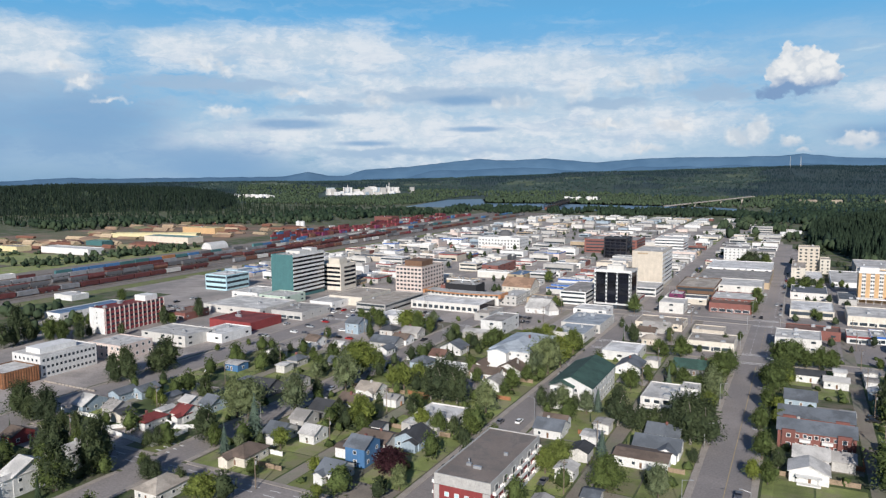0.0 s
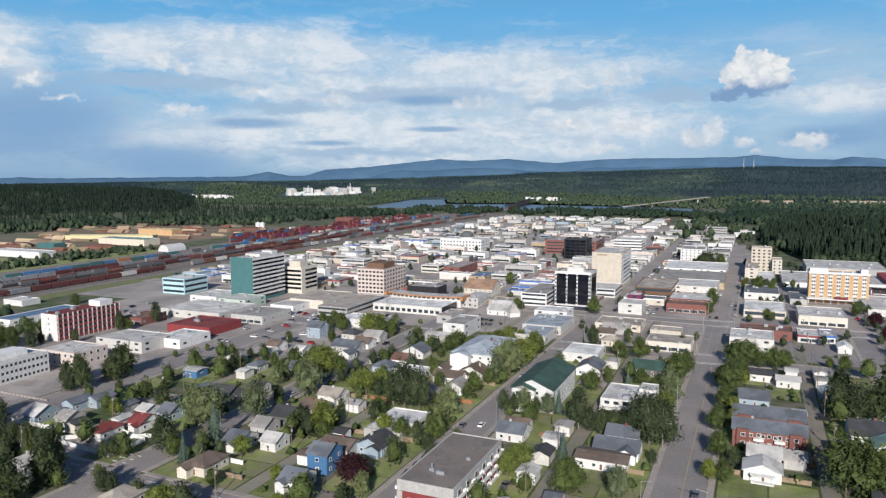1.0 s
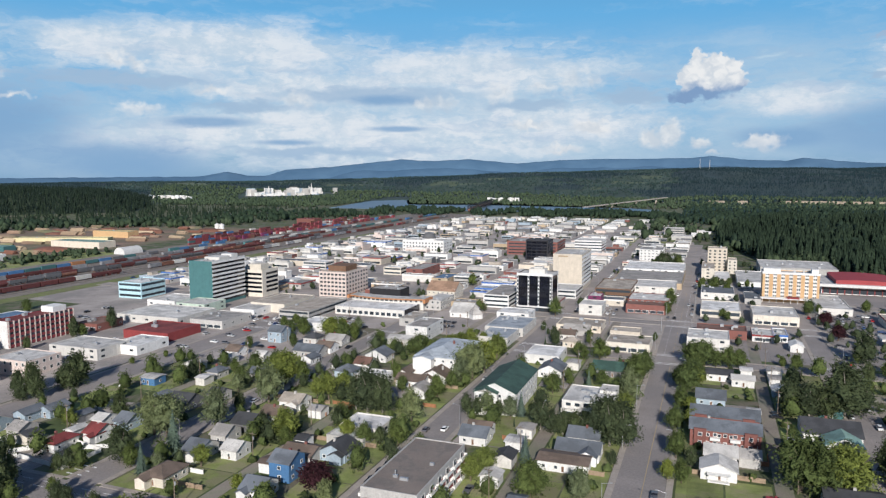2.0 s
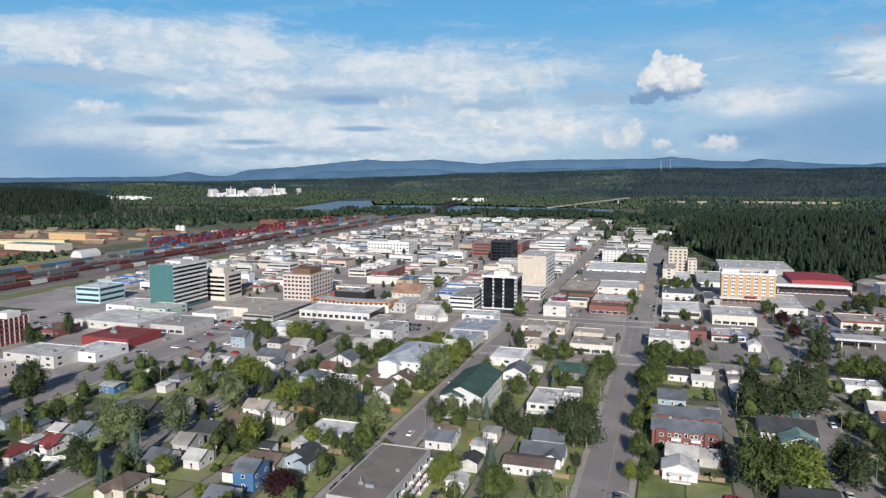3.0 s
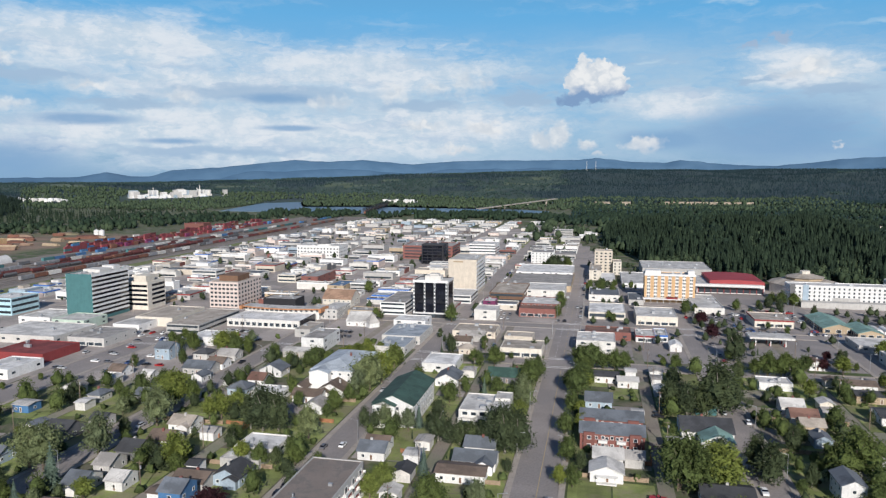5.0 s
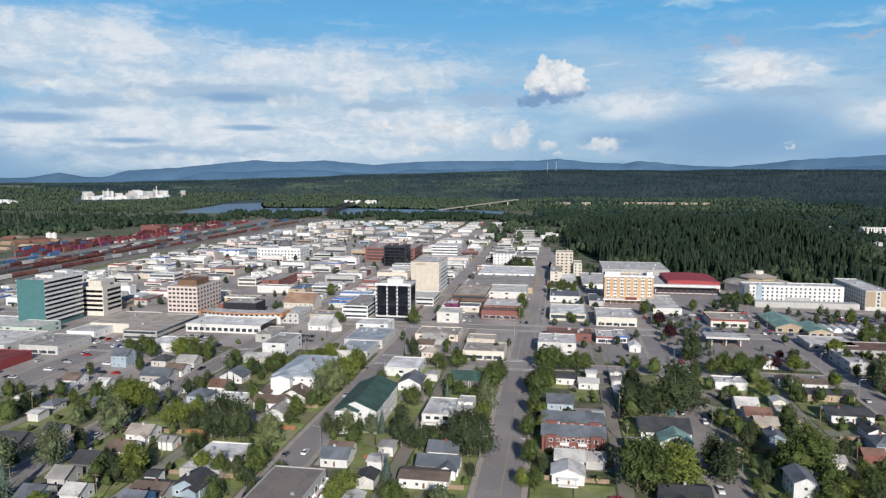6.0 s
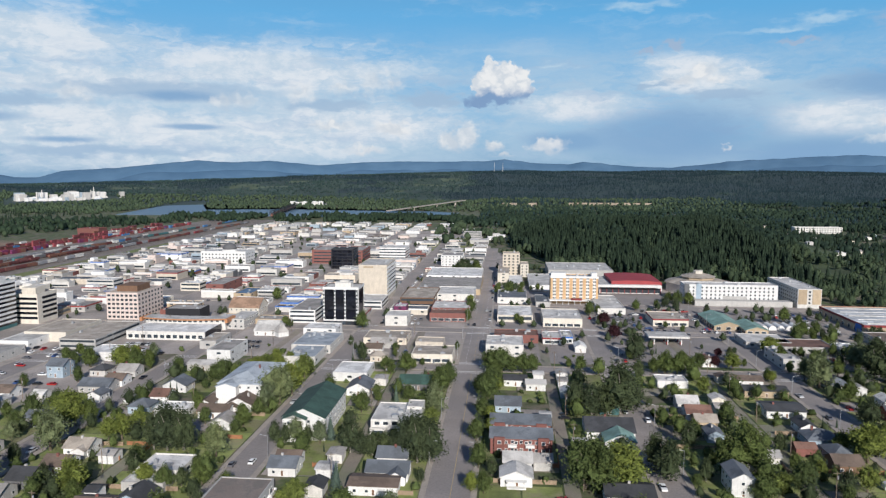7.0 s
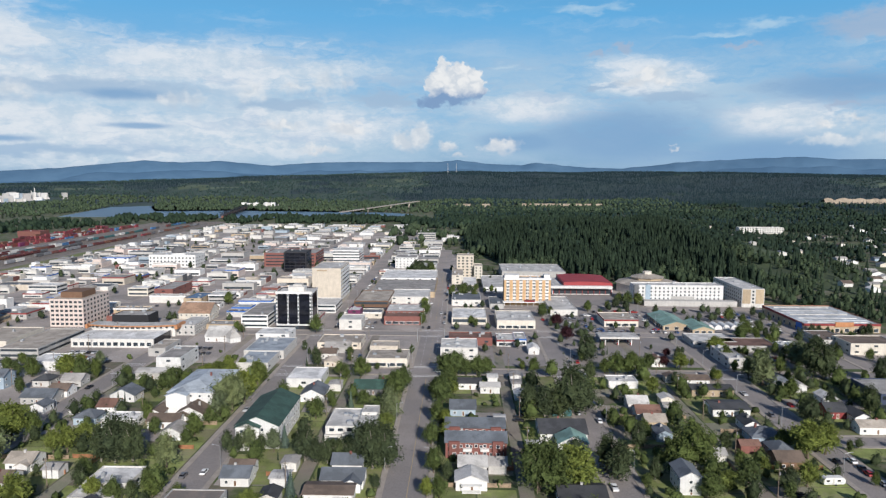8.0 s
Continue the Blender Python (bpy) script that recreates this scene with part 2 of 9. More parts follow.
def leaf_material(name, dark, light, scale=0.35):
    if name in MATS:
        return MATS[name]
    m = bpy.data.materials.new(name)
    m.use_nodes = True
    n = Nodes(m.node_tree)
    out = m.node_tree.nodes.new("ShaderNodeOutputMaterial")
    b = m.node_tree.nodes.new("ShaderNodeBsdfPrincipled")
    g = m.node_tree.nodes.new("ShaderNodeNewGeometry")
    info = m.node_tree.nodes.new("ShaderNodeObjectInfo").outputs["Random"]
    mixv = n.math("ADD", n.math("MULTIPLY", n.noise(g.outputs["Position"], scale, 4, 0.6), 0.72),
                  n.math("MULTIPLY", g.outputs["Random Per Island"], 0.28))
    col = n.ramp(mixv, [(0.25, dark), (0.7, light)])
    col = n.mix(1.0, col, n.ramp(info, [(0.0, (0.78, 0.8, 0.8)), (0.5, (1.0, 1.0, 0.9)), (1.0, (1.16, 1.13, 0.9))]), "MULTIPLY")
    if scale > 0.1:
        grain = n.noise(g.outputs["Position"], 2.6, 4, 0.7)
        col = n.mix(0.85, col, n.ramp(grain, [(0.3, 0.42), (0.68, 1.55)]), "MULTIPLY")
        bp = m.node_tree.nodes.new("ShaderNodeBump")
        bp.inputs["Strength"].default_value = 0.9
        bp.inputs["Distance"].default_value = 0.35
        n.put(bp.inputs["Height"], grain)
        n.put(b.inputs["Normal"], bp.outputs[0])
    n.put(b.inputs["Base Color"], col)
    b.inputs["Roughness"].default_value = 0.8
    b.inputs["Specular IOR Level"].default_value = 0.12
    n.put(out.inputs[0], b.outputs[0])
    MATS[name] = m
    return m


def glass_material(name, tint, rough=0.12):
    if name in MATS:
        return MATS[name]
    m = bpy.data.materials.new(name)
    m.use_nodes = True
    n = Nodes(m.node_tree)
    out = m.node_tree.nodes.new("ShaderNodeOutputMaterial")
    b = m.node_tree.nodes.new("ShaderNodeBsdfPrincipled")
    info = m.node_tree.nodes.new("ShaderNodeObjectInfo").outputs["Random"]
    col = n.mix(1.0, tint, n.ramp(info, [(0.0, 0.6), (1.0, 1.5)]), "MULTIPLY")
    n.put(b.inputs["Base Color"], col)
    b.inputs["Roughness"].default_value = rough
    b.inputs["Specular IOR Level"].default_value = 0.6
    n.put(out.inputs[0], b.outputs[0])
    MATS[name] = m
    return m


def water_material():
    m = bpy.data.materials.new("river water")
    m.use_nodes = True
    n = Nodes(m.node_tree)
    out = m.node_tree.nodes.new("ShaderNodeOutputMaterial")
    b = m.node_tree.nodes.new("ShaderNodeBsdfPrincipled")
    geo = m.node_tree.nodes.new("ShaderNodeNewGeometry").outputs["Position"]
    b.inputs["Base Color"].default_value = (0.10, 0.15, 0.20, 1)
    b.inputs["Roughness"].default_value = 0.38
    bp = m.node_tree.nodes.new("ShaderNodeBump")
    bp.inputs["Strength"].default_value = 0.15
    n.put(bp.inputs["Height"], n.noise(geo, 0.2, 4))
    n.put(b.inputs["Normal"], bp.outputs[0])
    n.put(out.inputs[0], b.outputs[0])
    return m


WATER = water_material()
GRASS = material("meadow grass", (0.062, 0.088, 0.027), 0.95, 0.4, 0.08, 1.5, 0.4, second=(0.145, 0.128, 0.092), patch=0.055, per_object=0)
LAWN = material("lawn", (0.19, 0.225, 0.068), 0.95, 0.35, 0.15, 2.5, 0.4, second=(0.22, 0.21, 0.11), patch=0.09, per_object=0.3)
ASPHALT = material("asphalt", (0.265, 0.237, 0.222), 0.9, 0.16, 0.05, 1.5, 0.1, second=(0.235, 0.213, 0.203), patch=0.03, per_object=0)
LOT = material("worn parking asphalt", (0.36, 0.318, 0.29), 0.92, 0.2, 0.04, 1.0, 0.1, second=(0.25, 0.226, 0.208), patch=0.025, per_object=0.05)
# paler than ASPHALT: puts distance haze into the colour of the town-centre streets
PALE_ASPHALT = material("haze-paled asphalt", (0.31, 0.272, 0.25), 0.9, 0.16, 0.05, 1.5, 0.1, second=(0.26, 0.235, 0.218), patch=0.03, per_object=0)
CONCRETE = material("concrete", (0.34, 0.30, 0.262), 0.9, 0.15, 0.3, 3.0, 0.1, per_object=0.04)
GRAVEL = material("gravel", (0.27, 0.235, 0.195), 0.95, 0.25, 0.1, 2.0, 0.2, second=(0.2, 0.2, 0.14), patch=0.05)
DIRT = material("bare brown soil", (0.25, 0.17, 0.12), 0.95, 0.3, 0.03, 0.8, 0.2, second=(0.15, 0.15, 0.08), patch=0.012)
WHITE_LINE = material("white road paint", (0.7, 0.7, 0.68), 0.8, 0.15, 1.0, per_object=0)
YELLOW_LINE = material("yellow road paint", (0.46, 0.35, 0.17), 0.8, 0.15, 1.0, per_object=0)
FOREST_FLOOR = material("forest floor", (0.022, 0.036, 0.016), 0.95, 0.3, 0.03, 0.4, 0.3, second=(0.058, 0.082, 0.032), patch=0.004)

# far land leans blue: distance haze is put into these colours
FAR_CONIFER_LAND = material("haze-blue conifer canopy", (0.0210, 0.0410, 0.0470), 0.95, 0.35, 0.02, 0.12, 0.5, second=(0.0285, 0.0508, 0.0490), patch=0.004, per_object=0)
FAR_LEAFY_LAND = material("haze-blue broadleaf canopy", (0.0434, 0.0718, 0.0551), 0.95, 0.35, 0.02, 0.12, 0.5, second=(0.0280, 0.0499, 0.0437), patch=0.005, per_object=0)
FAR_PASTURE = material("haze-blue pasture", (0.0892, 0.1188, 0.0764), 0.95, 0.25, 0.01, 0.1, 0.2, second=(0.0680, 0.0924, 0.0490), patch=0.006, per_object=0)

WALL = {k: material(k + " wall", c, 0.85, 0.10, 0.35, 3.0, 0.1, streak=0.25) for k, c in dict(
    white=(0.67, 0.66, 0.64), cream=(0.60, 0.55, 0.47), beige=(0.58, 0.51, 0.42), tan=(0.40, 0.31, 0.21), grey=(0.42, 0.405, 0.385),
    lightgrey=(0.57, 0.55, 0.515), darkgrey=(0.12, 0.12, 0.125), bluegrey=(0.30, 0.37, 0.43), blue=(0.06, 0.16, 0.32), green=(0.055, 0.15, 0.155), paleblue=(0.40, 0.58, 0.64),
    palegreen=(0.42, 0.50, 0.42), red=(0.24, 0.04, 0.04), brick=(0.19, 0.075, 0.062), maroon=(0.24, 0.045, 0.055), orange=(0.40, 0.185, 0.085),
    mustard=(0.50, 0.32, 0.165), yellow=(0.60, 0.52, 0.30), brown=(0.16, 0.09, 0.055), pink=(0.60, 0.50, 0.45), black=(0.022, 0.022, 0.026),
    navy=(0.04, 0.055, 0.10), purple=(0.16, 0.03, 0.09), brightblue=(0.04, 0.14, 0.45)).items()}
ROOF = {k: material(k + " roofing", c, 0.9, 0.22, 0.12, 4.0, 0.3, second=tuple(v * 0.7 for v in c), patch=0.15) for k, c in dict(
    white=(0.69, 0.675, 0.65), light=(0.56, 0.54, 0.51), grey=(0.35, 0.33, 0.308), tan=(0.40, 0.35, 0.295), brown=(0.155, 0.115, 0.09),
    dark=(0.055, 0.057, 0.062), slate=(0.13, 0.145, 0.165), green=(0.042, 0.092, 0.074), red=(0.19, 0.04, 0.038), brick=(0.19, 0.105, 0.08),
    paleslate=(0.38, 0.42, 0.46), clay=(0.34, 0.215, 0.145), limewash=(0.42, 0.43, 0.24), palegrey=(0.50, 0.52, 0.54), blue=(0.10, 0.17, 0.27), teal=(0.19, 0.31, 0.27), gravel=(0.29, 0.27, 0.25)).items()}
GLASS = glass_material("dark window glass", (0.035, 0.045, 0.055, 1))
GLASS_BLACK = glass_material("black curtain glass", (0.008, 0.009, 0.014, 1), 0.08)
GLASS_PALE = glass_material("pale blue glass", (0.30, 0.42, 0.46, 1))
TRIM = material("white trim", (0.72, 0.71, 0.68), 0.7, 0.08, 1.0, per_object=0.05)
METAL = material("galvanised metal", (0.45, 0.46, 0.47), 0.45, 0.1, 0.8, metal=0.6)
BARK = material("bark", (0.13, 0.10, 0.075), 0.95, 0.3, 2.0)
PALE_BARK = material("pale birch bark", (0.26, 0.235, 0.20), 0.9, 0.3, 2.0)
RUBBER = material("tyre rubber", (0.02, 0.02, 0.02), 0.9, 0.1)
WOOD = material("weathered fence wood", (0.30, 0.22, 0.15), 0.9, 0.25, 0.8)
RED_WOOD = material("cedar fence wood", (0.30, 0.135, 0.065), 0.9, 0.25, 0.8)
POLE = material("utility pole wood", (0.18, 0.14, 0.105), 0.9, 0.25, 1.0)
RUST = material("rusty steel", (0.17, 0.075, 0.05), 0.85, 0.3, 0.4)
BALLAST = material("rail ballast", (0.19, 0.165, 0.145), 0.95, 0.25, 0.2, 1.5, 0.3)
STEEL = material("steel rail", (0.3, 0.27, 0.25), 0.4, 0.1, 1.0, metal=0.8)
LEAF = dict(green=leaf_material("broadleaf green", (0.0216, 0.0328, 0.0118), (0.1008, 0.1320, 0.0470)),
            pale=leaf_material("willow pale green", (0.0496, 0.0663, 0.0342), (0.1520, 0.1802, 0.1008)),
            dark=leaf_material("aspen dark green", (0.0168, 0.0257, 0.0143), (0.0714, 0.0920, 0.0487)),
            bright=leaf_material("bright maple green", (0.0425, 0.0594, 0.0162), (0.1742, 0.2070, 0.0558)),
            spruce=leaf_material("spruce needles", (0.018, 0.032, 0.020), (0.056, 0.082, 0.050)),
            blue=leaf_material("blue spruce needles", (0.04, 0.062, 0.048), (0.125, 0.17, 0.138)),
            purple=leaf_material("purple plum leaves", (0.02, 0.008, 0.012), (0.06, 0.022, 0.028)),
            # wood and mixed hold some cloud shade and haze in their dark, bluish colour
            wood=leaf_material("forest conifer needles", (0.0066, 0.0133, 0.0103), (0.0251, 0.0407, 0.0284), 0.06),
            mixed=leaf_material("forest broadleaf", (0.0095, 0.0196, 0.0158), (0.0297, 0.0489, 0.0334), 0.012),
            # far and farleaf carry the blue of distance haze in their leaf colour
            far=leaf_material("haze-blue distant conifers", (0.0112, 0.0249, 0.0350), (0.0236, 0.0450, 0.0552), 0.006),
            belt=leaf_material("poplar belt leaves", (0.022, 0.037, 0.023), (0.066, 0.091, 0.052), 0.03),
            willow=leaf_material("riverside willow leaves", (0.0300, 0.0482, 0.0323), (0.0660, 0.0929, 0.0570), 0.01),
            farleaf=leaf_material("haze-blue distant broadleaf", (0.0213, 0.0417, 0.0438), (0.0461, 0.0753, 0.0693), 0.006))

# ---- mesh helpers ----
def part(name, bm, mat, parent=None, label="", smooth=False):
    me = bpy.data.meshes.new(name)
    bm.to_mesh(me)
    bm.free()
    for mm in (mat if isinstance(mat, (list, tuple)) else [mat]):
        me.materials.append(mm)
    if smooth:
        me.shade_smooth()
    ob = new(name, me)
    ob.parent = parent
    if label:
        ob["label"] = label
    return ob


def share(name, me, parent, x, y, z, rz=0.0, label=""):
    """One more object on a mesh that exists already."""
    ob = new(name, me)
    ob.parent = parent
    ob.matrix_basis = pose(x, y, z, 0, 0, rz)
    if label:
        ob["label"] = label
    return ob


def quad_box(bm, x0, x1, y0, y1, z0, z1, index=0, bevel=0.0):
    """A box between two corners, added to bm."""
    v = [bm.verts.new(c) for c in ((x0, y0, z0), (x1, y0, z0), (x1, y1, z0), (x0, y1, z0),
                                   (x0, y0, z1), (x1, y0, z1), (x1, y1, z1), (x0, y1, z1))]
    fs = [bm.faces.new([v[i] for i in f]) for f in ((3, 2, 1, 0), (4, 5, 6, 7), (0, 1, 5, 4), (1, 2, 6, 5), (2, 3, 7, 6), (3, 0, 4, 7))]
    for f in fs:
        f.material_index = index
    if bevel:
        bmesh.ops.bevel(bm, geom=list({e for f in fs for e in f.edges}), offset=bevel, segments=1, affect="EDGES", profile=0.5)
    return v


def box(x0, x1, y0, y1, z0, z1, bevel=0.0):
    bm = bmesh.new()
    quad_box(bm, x0, x1, y0, y1, z0, z1, 0, bevel)
    return bm


def tube(bm, a, b, ra, rb, n=7, cap=True):
    """A tapered round bar from a to b."""
    a, b = Vector(a), Vector(b)
    q = (b - a).to_track_quat("Z", "Y")
    rings = []
    for c, r in ((a, ra), (b, rb)):
        rings.append([bm.verts.new(c + q @ Vector((r * math.cos(2 * math.pi * i / n), r * math.sin(2 * math.pi * i / n), 0))) for i in range(n)])
    for i in range(n):
        bm.faces.new((rings[0][i], rings[0][(i + 1) % n], rings[1][(i + 1) % n], rings[1][i]))
    if cap:
        bm.faces.new(rings[1])
        bm.faces.new(rings[0][::-1])


def raw(name, verts, faces, mat, smooth=False):
    me = bpy.data.meshes.new(name)
    me.from_pydata(verts, [], faces)
    me.materials.append(mat)
    if smooth:
        me.shade_smooth()
    return new(name, me)


# ---- the lie of the land ----
def step(a, b, v):
    u = min(1.0, max(0.0, (v - a) / (b - a)))
    return u * u * (3 - 2 * u)


UPLAND_AZ = (-180, -62, -45, -32, -24, -14, -8, -1, 12, 28, 45, 180)
UPLAND_Z = (40, 30, 36, 46, 56, 76, 96, 108, 110, 98, 80, 40)
RISE_AZ = (-180, -75, -60, -55, -51.7, -47.8, -45, -43.8, -42.3, 180)
RISE_Z = (0, 40, 44, 44, 40, 34, 26, 15, 0, 0)
RIVER = ((-940, 1640), (-700, 1640), (-500, 1620), (-260, 1650), (-150, 1700), (-120, 1800), (-200, 1870), (-330, 1880), (-610, 1930), (-820, 1885),
         (-930, 2120), (-1000, 2310), (-1075, 2330), (-1040, 2100), (-1003, 1913))


def in_river(x, y, margin=0.0):
    """Is the point over the water, or nearer to its sides than the margin?"""
    for dx, dy in ((0, 0), (margin, 0), (-margin, 0), (0, margin), (0, -margin)):
        px, py, inside = x + dx, y + dy, False
        for (ax, ay), (bx, by) in zip(RIVER, RIVER[1:] + RIVER[:1]):
            if (ay > py) != (by > py) and px < ax + (bx - ax) * (py - ay) / (by - ay):
                inside = not inside
        if inside:
            return True
        if not margin:
            break
    return False


def rise(x, y):
    """Height of the ground: flat valley with the town, a wooded hill beside it, benches and uplands beyond."""
    r, az = math.hypot(x, y), math.degrees(math.atan2(x, y))
    n1 = noise.noise(Vector((x / 700, y / 700, 3.3)))
    n2 = noise.noise(Vector((x / 260, y / 260, 7.7)))
    z = 0.0
    # wooded hill to the right of the town, falling to a suburb on its far flank
    edge = 0.80 * (x - 60) + 0.60 * (y - 850)
    if x > -40:
        z += 19 * step(0, 240, edge) * step(-40, 120, x) * (1 - step(1090, 1300, y)) * (1 - step(20, 170, x - 255 - 0.11 * (y - 500)))
    # upland on the right and ahead
    upland = float(np.interp(az, UPLAND_AZ, UPLAND_Z))
    z += (upland + 10 * n1) * step(2300, 3900, r + 300 * n1)
    z += 9 * step(-6, 1, az) * step(2150, 2260, r) * (1 - step(2600, 3600, r))
    # dark wooded rise on the left
    z += (float(np.interp(az, RISE_AZ, RISE_Z)) + 4 * n2) * step(1650, 2180, r) * (1 - step(2450, 2950, r)) * step(-42, -44.5, az)
    z += 5 * n2 * step(2000, 2700, r)
    # folds of the far slopes
    n3 = noise.noise(Vector((x / 420, y / 300, 1.7))) + 0.5 * noise.noise(Vector((x / 170, y / 150, 4.1)))
    z += 17 * n3 * step(2350, 2800, r) * (1 - step(3450, 4000, r))
    return z


def leafy_land(x, y):
    """Above zero where broadleaf woods and clearings cover the far land, below where conifers do."""
    az = math.degrees(math.atan2(x, y))
    # conifers dominate from az -7 on, partly to draw the cloud shade there
    lean = float(np.interp(az, (-62, -50, -40, -28, -14, -7, -1, 10, 30), (-0.1, 0.05, 0.12, 0.2, 0.26, -0.02, -0.45, -0.42, -0.34)))
    return 0.9 * noise.noise(Vector((x / 520, y / 520, 11))) + 0.35 * noise.noise(Vector((x / 150, y / 150, 3))) + lean


def build_ground():
    radii = [0, 40, 90, 150, 220, 300, 390, 490, 600, 700, 800, 900, 1000, 1100, 1200]
    while radii[-1] < 4850:
        radii.append(radii[-1] + (70 if radii[-1] < 2600 else 95))
    turns = [math.radians(a) for a in np.arange(-75, 75, 0.75)] + [math.radians(a) for a in np.arange(75, 285, 5.0)]
    verts, faces, count = [(0, 0, 0)], [], len(turns)
    for r in radii[1:]:
        for a in turns:
            x, y = r * math.sin(a), r * math.cos(a)
            verts.append((x, y, rise(x, y)))
    for i in range(count):
        faces.append((0, 1 + (i + 1) % count, 1 + i))
    for k in range(len(radii) - 2):
        b = 1 + k * count
        for i in range(count):
            j = (i + 1) % count
            faces.append((b + i, b + j, b + count + j, b + count + i))
    ob = raw("ground", verts, faces, GRASS, True)
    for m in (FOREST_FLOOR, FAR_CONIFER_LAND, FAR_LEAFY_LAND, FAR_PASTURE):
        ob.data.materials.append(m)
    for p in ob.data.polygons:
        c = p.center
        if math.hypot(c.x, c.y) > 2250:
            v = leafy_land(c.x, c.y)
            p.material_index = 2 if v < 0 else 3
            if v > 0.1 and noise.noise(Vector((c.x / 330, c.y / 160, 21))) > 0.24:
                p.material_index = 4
        elif c.z > 3:
            p.material_index = 1
    tagged(ob, "valley floor of grass and soil rising to wooded hills", "ground", kind="structure")


build_ground()


def slab(name, x0, x1, y0, y1, z, mat, label, category, thick=0.3):
    ob = part(name, box(x0, x1, y0, y1, z - thick, z), mat)
    return tagged(ob, label, category, kind="structure")


# ---- streets: the town's grid runs along y and x ----
STREETS_Y = ((-17, 14.5, 60, 960), (-90, 11.0, 60, 1180), (-176, 11.0, 60, 1180), (-256, 17.0, 60, 1180), (-340, 10.0, 420, 1180),
             (-420, 10.0, 420, 1180), (56, 10.0, 60, 640), (140, 11.0, 60, 640), (225, 10.0, 60, 520))
STREETS_X = ((148, 12.0, -264, 60), (365, 10.0, -62, 240), (271.5, 10.0, 145.2, 220.2), (455, 11.0, -480, 300), (550, 10.0, -480, 235), (640, 10.0, -480, 60),
             (740, 10.0, -480, -5), (850, 10.0, -480, -5), (960, 10.0, -480, -5), (1070, 10.0, -480, -5))
ALLEYS_Y = ((-53, 5.0, 60, 450), (-133, 5.0, 60, 450), (-214, 5.0, 60, 290), (23, 5.0, 60, 450), (101, 5.0, 60, 450))

slab("town_pavement", -490, -3, 378, 1250, 0.03, LOT, "worn grey asphalt and concrete ground between the town's buildings", "pavement")
slab("town_pavement", -3, 262, 378, 640, 0.034, ASPHALT, "worn grey asphalt lots beside the hotels and shops", "pavement")
slab("parking_lot", -420, -196, 286, 420, 0.046, LOT, "wide worn asphalt car park with faded bays", "parking lot")
slab("parking_lot", -420, -268, 60, 286, 0.042, LOT, "broad asphalt forecourt beside the white school block", "parking lot")
for k, (x, w, y0, y1) in enumerate(STREETS_Y):
    if y1 > 480:
        # the far stretch takes the asphalt that is lightened for haze
        slab("road", x - w / 2, x + w / 2, 460.5, y1, 0.07 + 0.004 * (k % 2), PALE_ASPHALT, "straight asphalt street through the town centre, paled for haze", "road")
    slab("road", x - w / 2, x + w / 2, y0, min(y1, 460.5), 0.07 + 0.004 * (k % 2), ASPHALT, "straight grey asphalt street with worn lane paint", "road")
for k, (y, w, x0, x1) in enumerate(STREETS_X):
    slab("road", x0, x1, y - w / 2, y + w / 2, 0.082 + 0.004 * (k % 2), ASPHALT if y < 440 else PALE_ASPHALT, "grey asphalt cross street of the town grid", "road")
for k, (x, w, y0, y1) in enumerate(ALLEYS_Y):
    slab("alley", x - w / 2, x + w / 2, y0, y1, 0.055, GRAVEL, "narrow gravel lane between back yards", "alley")


PAVED_TO = 560


def kerbs():
    """Raised concrete pavements along both sides of each street, cut at the crossings."""
    for x, w, y0, y1 in STREETS_Y:
        for side in (-1, 1):
            a = x + side * (w / 2 + 0.0)
            b = x + side * (w / 2 + 2.0)
            cuts = sorted((y - ww / 2 - 1.5, y + ww / 2 + 1.5) for y, ww, xa, xb in STREETS_X if xa - 5 < x < xb + 5)
            at = y0
            for lo, hi in cuts + [(y1, y1)]:
                if lo - at > 4 and at < PAVED_TO:
                    slab("pavement", min(a, b), max(a, b), at, lo, 0.20, CONCRETE, "raised pale concrete pavement along a street", "pavement")
                at = max(at, hi)
    for y, w, x0, x1 in STREETS_X:
        if y > PAVED_TO:
            continue
        for side in (-1, 1):
            a = y + side * (w / 2)
            b = y + side * (w / 2 + 1.8)
            cuts = sorted((x - ww / 2 - 2.2, x + ww / 2 + 2.2) for x, ww, ya, yb in STREETS_Y if ya - 5 < y < yb + 5)
            at = x0
            for lo, hi in cuts + [(x1, x1)]:
                if lo - at > 4:
                    slab("pavement", at, lo, min(a, b), max(a, b), 0.204, CONCRETE, "raised pale concrete pavement along a cross street", "pavement")
                at = max(at, hi)


